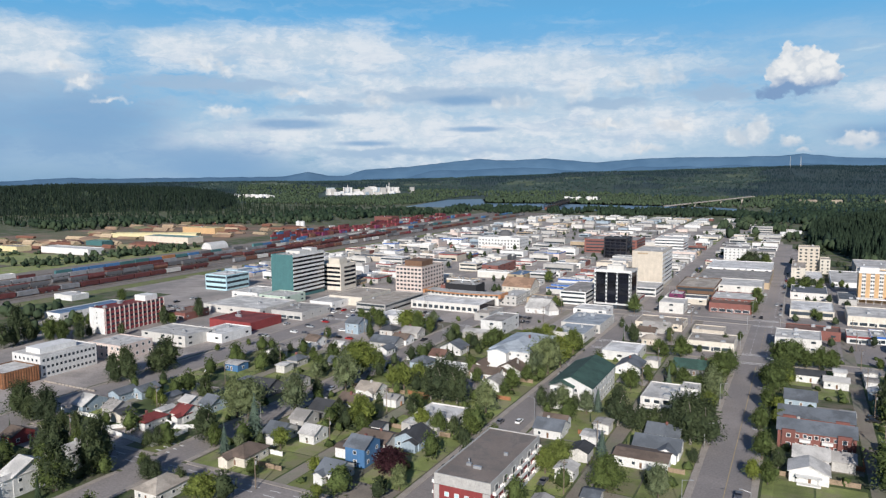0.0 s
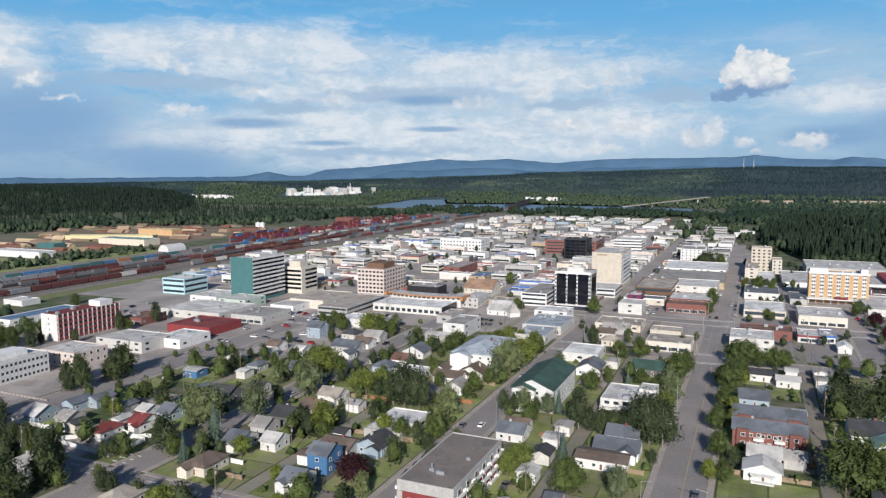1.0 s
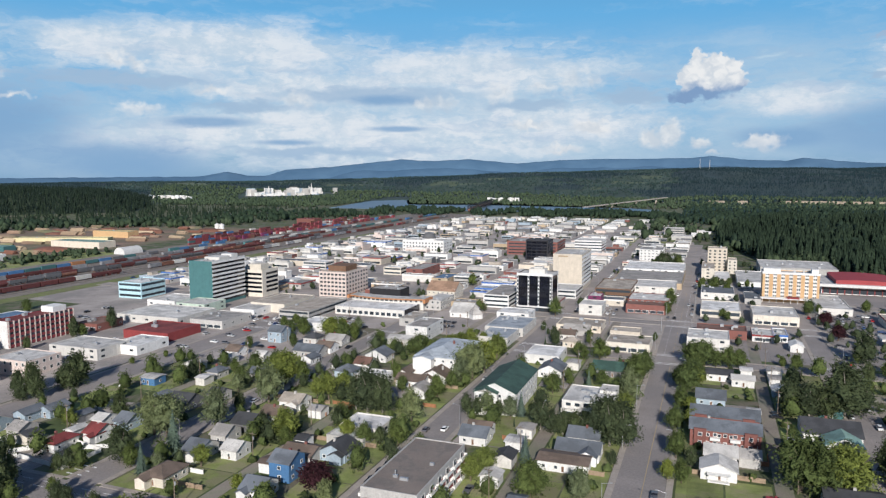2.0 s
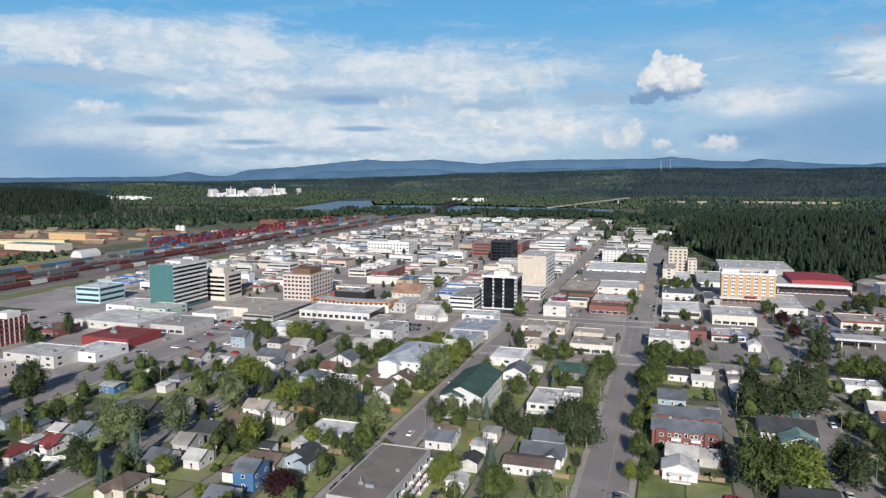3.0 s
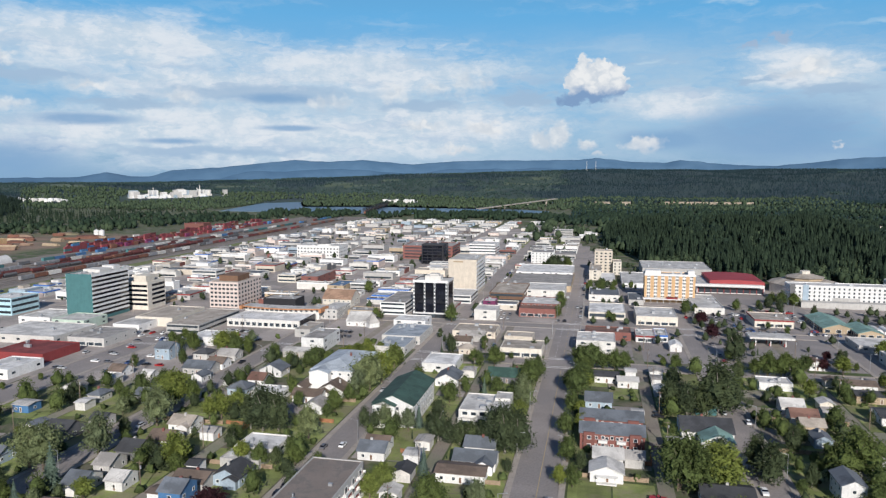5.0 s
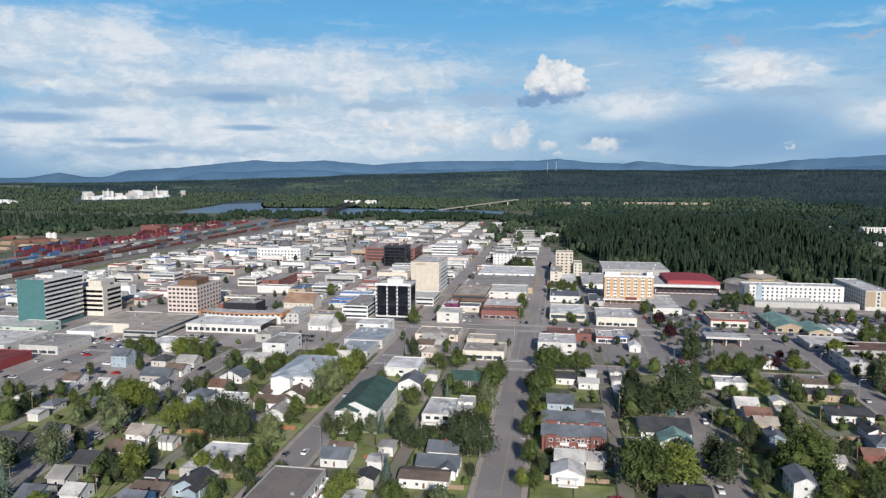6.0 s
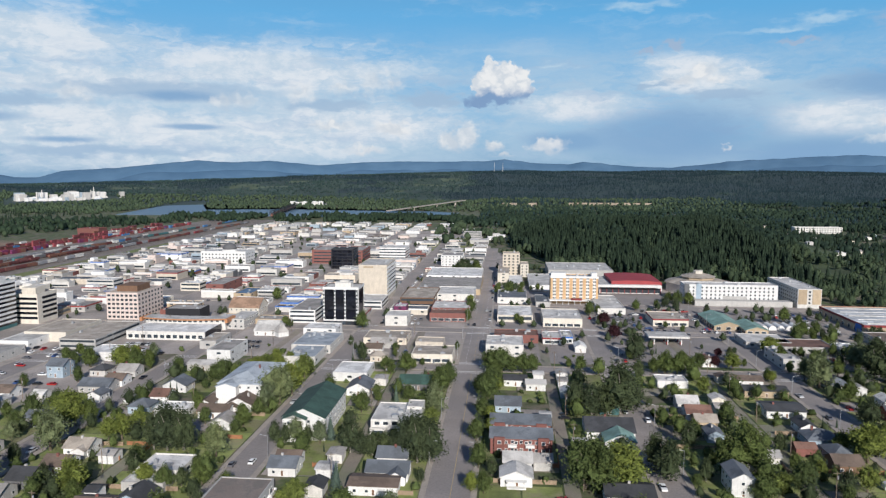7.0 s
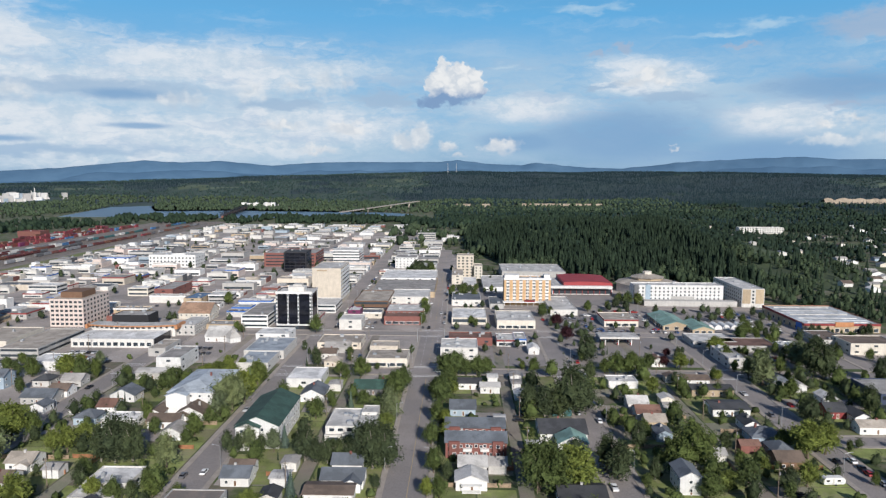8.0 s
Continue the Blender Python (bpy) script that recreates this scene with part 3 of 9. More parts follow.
def yards():
    """A patchwork of lawns, gravel and bare plots behind and before the houses."""
    rnd = random.Random(27)
    strips = ((-250, -217), (-211.5, -184), (-168, -136), (-130.5, -98), (-82, -56), (-50, -27), (-7, 20), (26, 49), (63, 98), (104, 132.5), (147.5, 218))
    for x0, x1 in strips:
        y = 156.0
        while y < 358:
            d = rnd.uniform(9, 17)
            if x0 < -196 and y > 270:
                break
            for a, b in ((x0, (x0 + x1) / 2), ((x0 + x1) / 2, x1)):
                r = rnd.random()
                if r < 0.74:
                    slab("lawn", a + 0.3, b - 0.3, y, min(y + d, 358) - 0.5, 0.03, LAWN, "mown green lawn of a house yard", "lawn", 0.1)
                elif r < 0.86:
                    slab("drive", a + 0.3, b - 0.3, y, min(y + d, 358) - 0.5, 0.03, GRAVEL if rnd.random() < 0.5 else LOT, "gravel drive of a house yard", "drive", 0.1)
            y += d
    for x0, x1, y0, y1 in ((-73, -56, 226, 262), (-34, -26.5, 200, 330), (-7, -4, 200, 330)):
        slab("lawn", x0, x1, y0, y1, 0.036, LAWN, "bright mown grass beside the street", "lawn", 0.1)


yards()
kerbs()


def markings():
    bm = bmesh.new()
    for x, w, y0, y1 in STREETS_Y[:1]:
        quad_box(bm, x - 0.09 + 0.8, x + 0.09 + 0.8, 60, 352, 0.06, 0.094)
        y = 380
        while y < 940:
            quad_box(bm, x - 0.08 + 0.8, x + 0.08 + 0.8, y, y + 4, 0.06, 0.098)
            y += 9
    tagged(part("centre_line", bm, YELLOW_LINE), "thin faded yellow centre line on the street", "road marking", kind="structure")
    bm = bmesh.new()
    for x in (-20.4, -13.0):
        y = 376
        while y < 640:
            quad_box(bm, x - 0.08, x + 0.08, y, y + 3, 0.06, 0.098)
            y += 8
    for x, w, y0, y1 in STREETS_Y:
        for y in (365, 455):
            if y0 < y < y1:
                for s in (-1, 1):
                    for o in (0, 2.4):
                        yy = y + s * (7.2 + o)
                        quad_box(bm, x - w / 2 + 0.3, x + w / 2 - 0.3, yy - 0.2, yy + 0.2, 0.06, 0.1)
    for k in range(10):
        quad_box(bm, -196 + 8 * k, -192 + 8 * k, 147.9, 148.1, 0.06, 0.1)
        quad_box(bm, -196 + 8 * k, -192 + 8 * k, 151.0, 151.2, 0.06, 0.1)
    for k in range(3):
        quad_box(bm, -186, -180, 158 + 3 * k, 158.5 + 3 * k, 0.06, 0.1)
    tagged(part("lane_paint", bm, WHITE_LINE), "worn white lane lines and crossing bars", "road marking", kind="structure")


markings()

# grass beside the railway, lumber yard soil and rail bed on the left
slab("meadow", -692, -641, 250, 640, 0.03, LAWN, "rough green meadow between the tracks and the lumber yard", "meadow")
slab("meadow", -860, -692.3, 432, 511, 0.048, LAWN, "rough green meadow between the tracks and the lumber yard", "meadow")
slab("verge", -491, -474, 150, 1000, 0.055, LAWN, "rough grass verge along the railway", "verge")
slab("rail_yard_bed", -640, -492, 150, 1500, 0.05, BALLAST, "brown stone ballast under the railway yard", "rail bed")
slab("lumber_yard_soil", -1040, -690, 430, 1000, 0.04, DIRT, "bare brown soil of the lumber yard", "ground")

# ---- building blocks ----
WINDOW_MESHES = {}


def window_mesh(w, h, glass, surround=None, proud=0.08):
    """A framed pane that lies on a wall facing -y; origin at its foot's middle."""
    key = (round(w, 1), round(h, 1), glass.name, surround.name if surround else "")
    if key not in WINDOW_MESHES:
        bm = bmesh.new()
        w, h = key[0], key[1]
        e = 0.12 if surround else 0.0
        quad_box(bm, -w / 2 + e, w / 2 - e, -proud * 0.5, 0.03, e, h - e, 0)
        if surround:
            for b in ((-w / 2, -w / 2 + e, 0, h), (w / 2 - e, w / 2, 0, h), (-w / 2 + e, w / 2 - e, 0, e), (-w / 2 + e, w / 2 - e, h - e, h)):
                quad_box(bm, b[0], b[1], -proud, 0.03, b[2], b[3], 1)
        me = bpy.data.meshes.new("window")
        bm.to_mesh(me)
        bm.free()
        me.materials.append(glass)
        me.materials.append(surround or glass)
        WINDOW_MESHES[key] = me
    return WINDOW_MESHES[key]




def on_side(side, w, d, along, out=0.0):
    """Local place and turn of a point `along` a side of a w x d block whose front middle is the origin."""
    if side == "front":
        return along, -out, 0
    if side == "right":
        return w / 2 + out, d / 2 + along, 90
    if side == "left":
        return -w / 2 - out, d / 2 - along, -90
    return -along, d + out, 180


def window_grid(parent, side, w, d, cols, rows, z0, dz, ww, wh, glass=None, surround=None, name="window", margin=1.2, skip=(), out=0.0):
    run = w if side in ("front", "back") else d
    me = window_mesh(ww, wh, glass or GLASS, surround)
    for r in range(rows):
        for c in range(cols):
            if (c, r) in skip:
                continue
            a = 0 if cols == 1 else -run / 2 + margin + ww / 2 + (run - 2 * margin - ww) * c / (cols - 1)
            x, y, rz = on_side(side, w, d, a, out)
            share(name, me, parent, x, y, z0 + r * dz, rz)


def walls_mesh(w, d, h, t=0.35):
    """Outer walls in one ring, with a rim that stands over the roof."""
    bm = bmesh.new()
    loops = []
    for o, z in ((0, 0), (0, h), (t, h), (t, 0)):
        loops.append([bm.verts.new(c) for c in ((-w / 2 + o, o, z), (w / 2 - o, o, z), (w / 2 - o, d - o, z), (-w / 2 + o, d - o, z))])
    for a, b in ((0, 1), (1, 2), (2, 3), (3, 0)):
        for i in range(4):
            bm.faces.new((loops[a][i], loops[a][(i + 1) % 4], loops[b][(i + 1) % 4], loops[b][i]))
    return bm


FOOT = []


def claim(x, y, w, d, margin=1.0):
    FOOT.append((x - w / 2 - margin, x + w / 2 + margin, y - margin, y + d + margin))


def is_free(x0, x1, y0, y1):
    return not any(x0 < b and x1 > a and y0 < e and y1 > c for a, b, c, e in FOOT)


def roof_units(parent, w, d, h, count, rnd):
    for _ in range(count):
        a, b, c = rnd.uniform(1.0, 2.6), rnd.uniform(1.0, 2.2), rnd.uniform(0.7, 1.6)
        x, y = rnd.uniform(-w / 2 + 2.2, w / 2 - 2.2), rnd.uniform(2, max(2.1, d - 2))
        bm = bmesh.new()
        quad_box(bm, x - a / 2, x + a / 2, y - b / 2, y + b / 2, h - 0.5, h + c - 0.4, 0, 0.06)
        tube(bm, (x, y, h + c - 0.45), (x, y, h + c - 0.2), 0.35, 0.35, 8)
        part("rooftop_unit", bm, METAL, parent)


COUNT = [0]


def flat_block(x, y, w, d, h, wall="white", roof="gravel", style="none", label="", category="building", name="commercial_building", rz=0.0,
               storeys=None, units=None, fascia=None, group=""):
    """A flat-roofed block; x, y: middle of its street front, which faces -y before the turn rz."""
    COUNT[0] += 1
    rnd = random.Random(COUNT[0])
    ob = new(name)
    ob.matrix_basis = pose(x, y, 0, 0, 0, rz)
    claim(x, y, w, d)
    part("wall", walls_mesh(w, d, h), WALL[wall], ob)
    top = part("roof", box(-w / 2 + 0.35, w / 2 - 0.35, 0.35, d - 0.35, h - 0.65, h - 0.4), ROOF[roof], ob)
    storeys = storeys or max(1, round(h / 3.4))
    dz = h / storeys
    seen = ("front", "right") if x < 0 else ("front", "left")
    if style == "band":
        for side in seen:
            run = w if side == "front" else d
            for s in range(storeys):
                xx, yy, t = on_side(side, w, d, 0)
                share("window_band", window_mesh(run - 1.4, dz * 0.42, GLASS), ob, xx, yy, s * dz + dz * 0.34, t)
    elif style == "front":
        xx, yy, t = on_side("front", w, d, 0)
        share("window_band", window_mesh(w - 3.0, h * 0.3, GLASS), ob, xx, yy, h * 0.14, t)
    elif style == "grid":
        for side in seen:
            run = w if side == "front" else d
            window_grid(ob, side, w, d, max(1, int(run / 3.4)), storeys, dz * 0.32, dz, 1.5, dz * 0.45, surround=TRIM)
    elif style == "shop":
        for side in seen[:1]:
            n = max(1, int(w / 5))
            window_grid(ob, side, w, d, n, 1, 0.5, 3, w / n - 1.0, 2.0, surround=TRIM)
        window_grid(ob, seen[1], w, d, max(1, int(d / 7)), storeys, dz * 0.4, dz, 1.6, 1.1, surround=TRIM)
        share("door", window_mesh(1.2, 2.3, GLASS, TRIM), ob, w * 0.05, -0.07, 0.05, 0)
    elif style == "few":
        for side in seen:
            run = w if side == "front" else d
            window_grid(ob, side, w, d, max(1, int(run / 9)), storeys, dz * 0.4, dz, 2.2, 1.1, margin=2.5)
    if fascia:
        part("fascia", rim(w, d, h - 0.9, h + 0.08), WALL[fascia], ob)
    roof_units(top, w, d, h, units if units is not None else rnd.randint(0, 3), rnd)
    tagged(ob, label or "%s flat-roofed town building with %s roofing" % (wall, roof), category, group)
    return ob


def rim(w, d, z0, z1, o=0.14):
    """A band round a block, proud of its walls."""
    bm = bmesh.new()
    loops = []
    for k, z in ((o, z0), (o, z1), (-0.02, z1), (-0.02, z0)):
        loops.append([bm.verts.new(c) for c in ((-w / 2 - k, -k, z), (w / 2 + k, -k, z), (w / 2 + k, d + k, z), (-w / 2 - k, d + k, z))])
    for p, q in ((0, 1), (1, 2), (2, 3), (3, 0)):
        for i in range(4):
            bm.faces.new((loops[p][i], loops[p][(i + 1) % 4], loops[q][(i + 1) % 4], loops[q][i]))
    return bm


def prism_roof(w, d, h, pitch, along, over=0.5, thick=0.22):
    """Two sloping slabs that meet in a ridge along x or y."""
    bm = bmesh.new()
    half, run = (d / 2, w / 2) if along == "x" else (w / 2, d / 2)
    peak = half * pitch
    drop = over * pitch
    for s in (-1, 1):
        pts = []
        for dz in (0, thick):
            for u in (-run - over, run + over):
                pts += [(u, 0, h + peak + dz), (u, s * (half + over), h - drop + dz)]
        v = []
        for a, b, z in pts:
            v.append(bm.verts.new((a, d / 2 + b, z) if along == "x" else (b, d / 2 + a, z)))
        for f in ((0, 1, 3, 2), (4, 6, 7, 5), (0, 2, 6, 4), (1, 5, 7, 3), (0, 4, 5, 1), (2, 3, 7, 6)):
            bm.faces.new([v[i] for i in f])
    bmesh.ops.recalc_face_normals(bm, faces=bm.faces)
    return bm


def hip_roof(w, d, h, pitch, over=0.5, thick=0.2):
    bm = bmesh.new()
    W, D = w / 2 + over, d / 2 + over
    low = min(W, D)
    peak = low * pitch
    if W >= D:
        ridge = ((-(W - D), 0), (W - D, 0))
    else:
        ridge = ((0, -(D - W)), (0, D - W))
    if abs(W - D) < 0.05:
        ridge = ((-0.05, 0), (0.05, 0))
    lower = [bm.verts.new((a, d / 2 + b, h - over * pitch)) for a, b in ((-W, -D), (W, -D), (W, D), (-W, D))]
    eave = [bm.verts.new((a, d / 2 + b, h - over * pitch + thick)) for a, b in ((-W, -D), (W, -D), (W, D), (-W, D))]
    p, q = [bm.verts.new((a, d / 2 + b, h - over * pitch + thick + peak)) for a, b in ridge]
    if W >= D:
        tops = ((0, 1, q, p), (1, 2, q), (2, 3, p, q), (3, 0, p))
    else:
        tops = ((0, 1, p), (1, 2, q, p), (2, 3, q), (3, 0, p, q))
    for f in tops:
        bm.faces.new([eave[i] if isinstance(i, int) else i for i in f])
    for i in range(4):
        bm.faces.new((lower[i], lower[(i + 1) % 4], eave[(i + 1) % 4], eave[i]))
    bm.faces.new(lower[::-1])
    return bm


def house(x, y, w, d, wall="white", roof="grey", ridge="x", storeys=1, pitch=0.5, label="", rz=0.0, wing=0, porch=False, chimney=False, hip=False,
          name="house", plain=False):
    """A pitched-roof house; x, y: middle of the front that faces -y before the turn rz."""
    COUNT[0] += 1
    rnd = random.Random(900 + COUNT[0])
    ob = new(name)
    ob.matrix_basis = pose(x, y, 0, 0, 0, rz)
    claim(x, y, w, d)
    h = 2.9 * storeys + 0.4
    bm = box(-w / 2, w / 2, 0, d, 0, h)
    if not hip:
        half = d / 2 if ridge == "x" else w / 2
        run = w / 2 if ridge == "x" else d / 2
        for s in (-1, 1):
            pts = ((s * run, -half, h), (s * run, half, h), (s * run, 0, h + half * pitch))
            tri = [bm.verts.new((a, d / 2 + b, z) if ridge == "x" else (b, d / 2 + a, z)) for a, b, z in pts]
            bm.faces.new(tri)
    part("wall", bm, WALL[wall], ob)
    top = part("roof", hip_roof(w, d, h, pitch) if hip else prism_roof(w, d, h, pitch, ridge), ROOF[roof], ob)
    if wing:
        # a lower cross wing towards the front
        ww, wd = w * 0.45, abs(wing)
        cx = w * 0.24 * (1 if wing > 0 else -1)
        bm = box(cx - ww / 2, cx + ww / 2, -wd, 0.0, 0, h - 0.3)
        tri = [bm.verts.new(p) for p in ((cx - ww / 2, -wd, h - 0.3), (cx + ww / 2, -wd, h - 0.3), (cx, -wd, h - 0.3 + ww / 2 * pitch))]
        bm.faces.new(tri)
        part("wing_wall", bm, WALL[wall], ob)
        bm = prism_roof(ww, wd + d * 0.45, h - 0.3, pitch, "y", 0.4)
        for v in bm.verts:
            v.co.x += cx
            v.co.y -= wd
        part("wing_roof", bm, ROOF[roof], ob)
    if not plain:
        for side in ("front", "right" if x < 0 else "left"):
            run = w if side in ("front", "back") else d
            n = max(1, int(run / 3.6))
            for s in range(storeys):
                window_grid(ob, side, w, d, n, 1, 1.0 + s * 2.9, 2.9, 1.2, 1.2, surround=TRIM, margin=1.4,
                            skip={(n // 2, 0)} if side == "front" and s == 0 and n > 1 else ())
        share("door", window_mesh(1.0, 2.1, WALL["brown"], TRIM), ob, *on_side("front", w, d, 0.2)[:2], 0.15, 0)
    if porch:
        bm = bmesh.new()
        quad_box(bm, -w * 0.3, w * 0.3, -2.0, 0, 0, 0.35)
        for s in (-1, 1):
            quad_box(bm, s * w * 0.28 - 0.08, s * w * 0.28 + 0.08, -1.9, -1.74, 0.35, 2.5)
        quad_box(bm, -w * 0.33, w * 0.33, -2.2, 0, 2.5, 2.65)
        part("porch", bm, TRIM, ob)
    if chimney or (not plain and rnd.random() < 0.45):
        cx, cy = rnd.uniform(-w * 0.25, w * 0.25), d * rnd.uniform(0.4, 0.6)
        part("chimney", box(cx - 0.4, cx + 0.4, cy - 0.35, cy + 0.35, h, h + min(w, d) / 2 * pitch + 0.9), WALL[rnd.choice(("brick", "grey"))], top)
    kind = "hipped" if hip else "gabled"
    tagged(ob, label or "%s %s-storey house with %s %s roof" % (wall, "two" if storeys > 1 else "one", roof, kind), "house")
    return ob

# ---- houses and low town buildings ----
# houses between the main street and the street beside it
house(-74.2, 224.0, 9.5, 9.0, "white", "slate", "x", 1, label="white house with dark slate gable roof and a lean-to")
house(-74.4, 231.5, 8.4, 7.0, "white", "brown", "x", 1)
house(-38.4, 235.9, 10.6, 9.0, "white", "slate", "x", 1)
house(-38.1, 223.4, 14.1, 9.0, "white", "slate", "x", 1, wing=3)
house(-40.8, 212.4, 15.8, 9.0, "white", "brown", "x", 1, pitch=0.2)
house(-40.1, 323.7, 17.8, 11.0, "darkgrey", "green", "x", 1, label="dark green roofed house with a white dormer band")
flat_block(-38.7, 372.6, 22.3, 20.6, 5.0, "cream", "tan", "shop")
flat_block(-43.3, 402.4, 16.4, 13.2, 4.5, "beige", "tan", "few")
house(-66.7, 312.8, 10.6, 14.0, "white", "slate", "y", 1)
flat_block(-75.4, 335.0, 17.0, 21.0, 4.5, "white", "white", "few", label="low white workshop with a white membrane roof")
flat_block(-71.0, 411.7, 26.2, 21.7, 4.0, "beige", "tan", "few")
house(-70.6, 402.3, 14.5, 9.0, "grey", "grey", "x", 1)
house(-68.0, 372.5, 9.0, 7.0, "beige", "tan", "x", 1, hip=True)
house(-73.5, 389.0, 9.0, 8.0, "lightgrey", "brown", "x", 1)
# between the left street and the next
house(-116.5, 297.0, 20.0, 36.0, "white", "paleslate", "y", 3, pitch=0.3, hip=True, name="apartment_building", wing=-4, label="three-storey white apartment house with pale grey hipped roof")
flat_block(-151.9, 358.9, 13.0, 25.7, 8.0, "white", "gravel", "few", label="plain white three-storey block with bare front wall")
house(-153.2, 309.9, 11.2, 10.0, "white", "slate", "y", 1, label="white twin-gabled cottage beside tall cypress")
house(-152.7, 293.8, 7.7, 9.0, "white", "brick", "x", 1)
house(-154.7, 279.8, 9.2, 9.0, "bluegrey", "slate", "x", 1, hip=True)
flat_block(-139.2, 277.3, 14.4, 9.6, 3.8, "white", "white", "few")
house(-128.0, 286.3, 6.0, 9.0, "white", "brown", "y", 1)
house(-113.1, 286.2, 11.3, 10.0, "white", "brown", "y", 1, wing=-3)
house(-120.5, 276.5, 12.8, 8.0, "white", "brown", "x", 1)
house(-112.2, 264.2, 7.7, 9.0, "white", "grey", "y", 1)
flat_block(-115.1, 208.4, 14.2, 8.2, 3.2, "grey", "light", "none")
house(-190.3, 305.5, 14.6, 10.0, "grey", "slate", "x", 1)
house(-182.5, 292.8, 6.0, 8.0, "white", "slate", "y", 1)
house(-203.7, 331.5, 8.2, 9.0, "grey", "dark", "x", 1, hip=True)
house(-189.1, 332.0, 9.9, 9.0, "grey", "grey", "x", 1)
house(-154.8, 345.7, 17.3, 10.0, "grey", "light", "x", 1, pitch=0.25)
flat_block(-220.2, 359.8, 15.0, 17.4, 5.0, "white", "white", "few")
# houses right of the main street
house(5.8, 334.0, 10.9, 9.0, "white", "dark", "x", 1, pitch=0.3)
house(15.4, 328.1, 9.2, 8.0, "white", "light", "x", 1, pitch=0.3)
house(2.3, 296.0, 10.9, 10.0, "bluegrey", "slate", "x", 1)
house(5.5, 235.4, 9.7, 10.0, "white", "light", "x", 1, pitch=0.4)
house(14.2, 236.6, 6.3, 7.0, "grey", "grey", "x", 1, name="garage", plain=True, label="grey back-lane garage with pale roof")
house(4.9, 223.2, 10.4, 8.5, "white", "light", "y", 1, pitch=0.4, porch=True, label="white gabled bungalow with a pale grey metal roof")
house(41.7, 267.9, 18.4, 17.0, "white", "dark", "x", 1, pitch=0.35, label="long white house with a big dark shingle roof")
house(43.9, 257.8, 11.3, 9.0, "white", "teal", "y", 1)
house(42.5, 235.1, 6.0, 10.0, "white", "blue", "y", 1, label="small white house with a steep blue metal roof")
house(39.9, 212.1, 15.1, 11.0, "white", "dark", "x", 1, pitch=0.3)
house(45.2, 297.4, 8.2, 9.0, "green", "teal", "y", 1, pitch=0.5)
house(30.2, 300.5, 6.6, 6.0, "green", "green", "x", 1, name="shed", plain=True)
flat_block(80.9, 338.5, 14.4, 11.3, 3.6, "white", "light", "few")
house(80.1, 305.9, 8.9, 9.0, "lightgrey", "light", "x", 1)
house(81.4, 292.9, 10.1, 9.0, "white", "brick", "x", 1)
house(81.7, 282.8, 8.4, 8.0, "tan", "tan", "x", 1)
house(92.9, 300.4, 6.0, 6.0, "palegreen", "grey", "x", 1, name="shed", plain=True)
house(81.2, 268.6, 6.0, 8.0, "bluegrey", "slate", "y", 1)
house(118.1, 343.4, 12.5, 9.0, "white", "brown", "x", 1, pitch=0.3)
house(120.2, 327.3, 19.4, 9.0, "tan", "dark", "x", 1, pitch=0.25)
house(118.5, 299.1, 16.1, 13.0, "white", "dark", "x", 1, pitch=0.18)
house(119.9, 280.2, 6.2, 10.0, "white", "dark", "y", 1)
house(120.2, 266.9, 11.8, 10.0, "bluegrey", "slate", "x", 1, hip=True)
house(120.4, 251.2, 8.1, 11.0, "grey", "slate", "x", 1, hip=True)
house(110.1, 258.2, 7.0, 5.0, "brick", "brick", "x", 1, name="shed", plain=True)
house(76.4, 222.3, 7.0, 11.0, "white", "slate", "y", 2, label="two-storey pale house with slate gable roof")
house(84.7, 237.4, 8.3, 9.0, "white", "grey", "x", 1)
house(169.2, 315.8, 6.2, 9.0, "white", "light", "y", 1)
house(162.9, 297.7, 8.4, 10.0, "red", "dark", "x", 1)
house(170.1, 291.0, 6.5, 10.0, "white", "dark", "y", 1)
house(169.4, 279.3, 14.2, 7.0, "white", "tan", "x", 1)
house(158.5, 341.0, 8.9, 10.0, "grey", "slate", "x", 1, hip=True)
house(164.4, 334.0, 6.0, 8.0, "white", "grey", "y", 1)
flat_block(203.0, 308.0, 32.0, 25.0, 8.0, "navy", "grey", "band", label="dark navy two-storey block with a grey flat roof", units=4)
house(108.9, 378.2, 7.2, 8.0, "white", "brick", "y", 1)
house(118.5, 243.2, 9.4, 9.0, "brown", "brown", "x", 1)
flat_block(150.2, 376.1, 9.2, 28.0, 6.0, "grey", "light", "few")
flat_block(154.9, 422.9, 25.8, 22.5, 4.0, "grey", "light", "few")
flat_block(173.6, 412.2, 29.2, 21.5, 4.0, "grey", "brick", "few")
flat_block(194.3, 409.2, 10.9, 11.8, 5.0, "white", "white", "few")
flat_block(242.2, 407.9, 29.1, 21.3, 7.0, "cream", "brown", "few", label="long warehouse with a pale yellow wall and brown roof")
flat_block(228.5, 425.1, 15.9, 26.9, 5.0, "grey", "brown", "few")
# around the cross street
flat_block(0.5, 389.7, 21.0, 23.1, 7.0, "lightgrey", "light", "few", label="plain pale grey hall with a light flat roof", units=4)
flat_block(7.4, 423.0, 26.5, 15.5, 5.0, "brick", "brick", "few")
flat_block(28.8, 421.4, 11.0, 18.8, 4.0, "white", "light", "shop", fascia="red")
flat_block(38.0, 424.8, 6.9, 19.0, 4.0, "white", "light", "shop", fascia="brightblue")
house(43.8, 402.5, 6.2, 10.0, "white", "white", "y", 1)
flat_block(7.4, 483.5, 24.3, 36.5, 5.0, "cream", "white", "band")
flat_block(38.8, 470.3, 25.9, 34.9, 6.0, "cream", "light", "shop", label="long cream store with a pale flat roof")
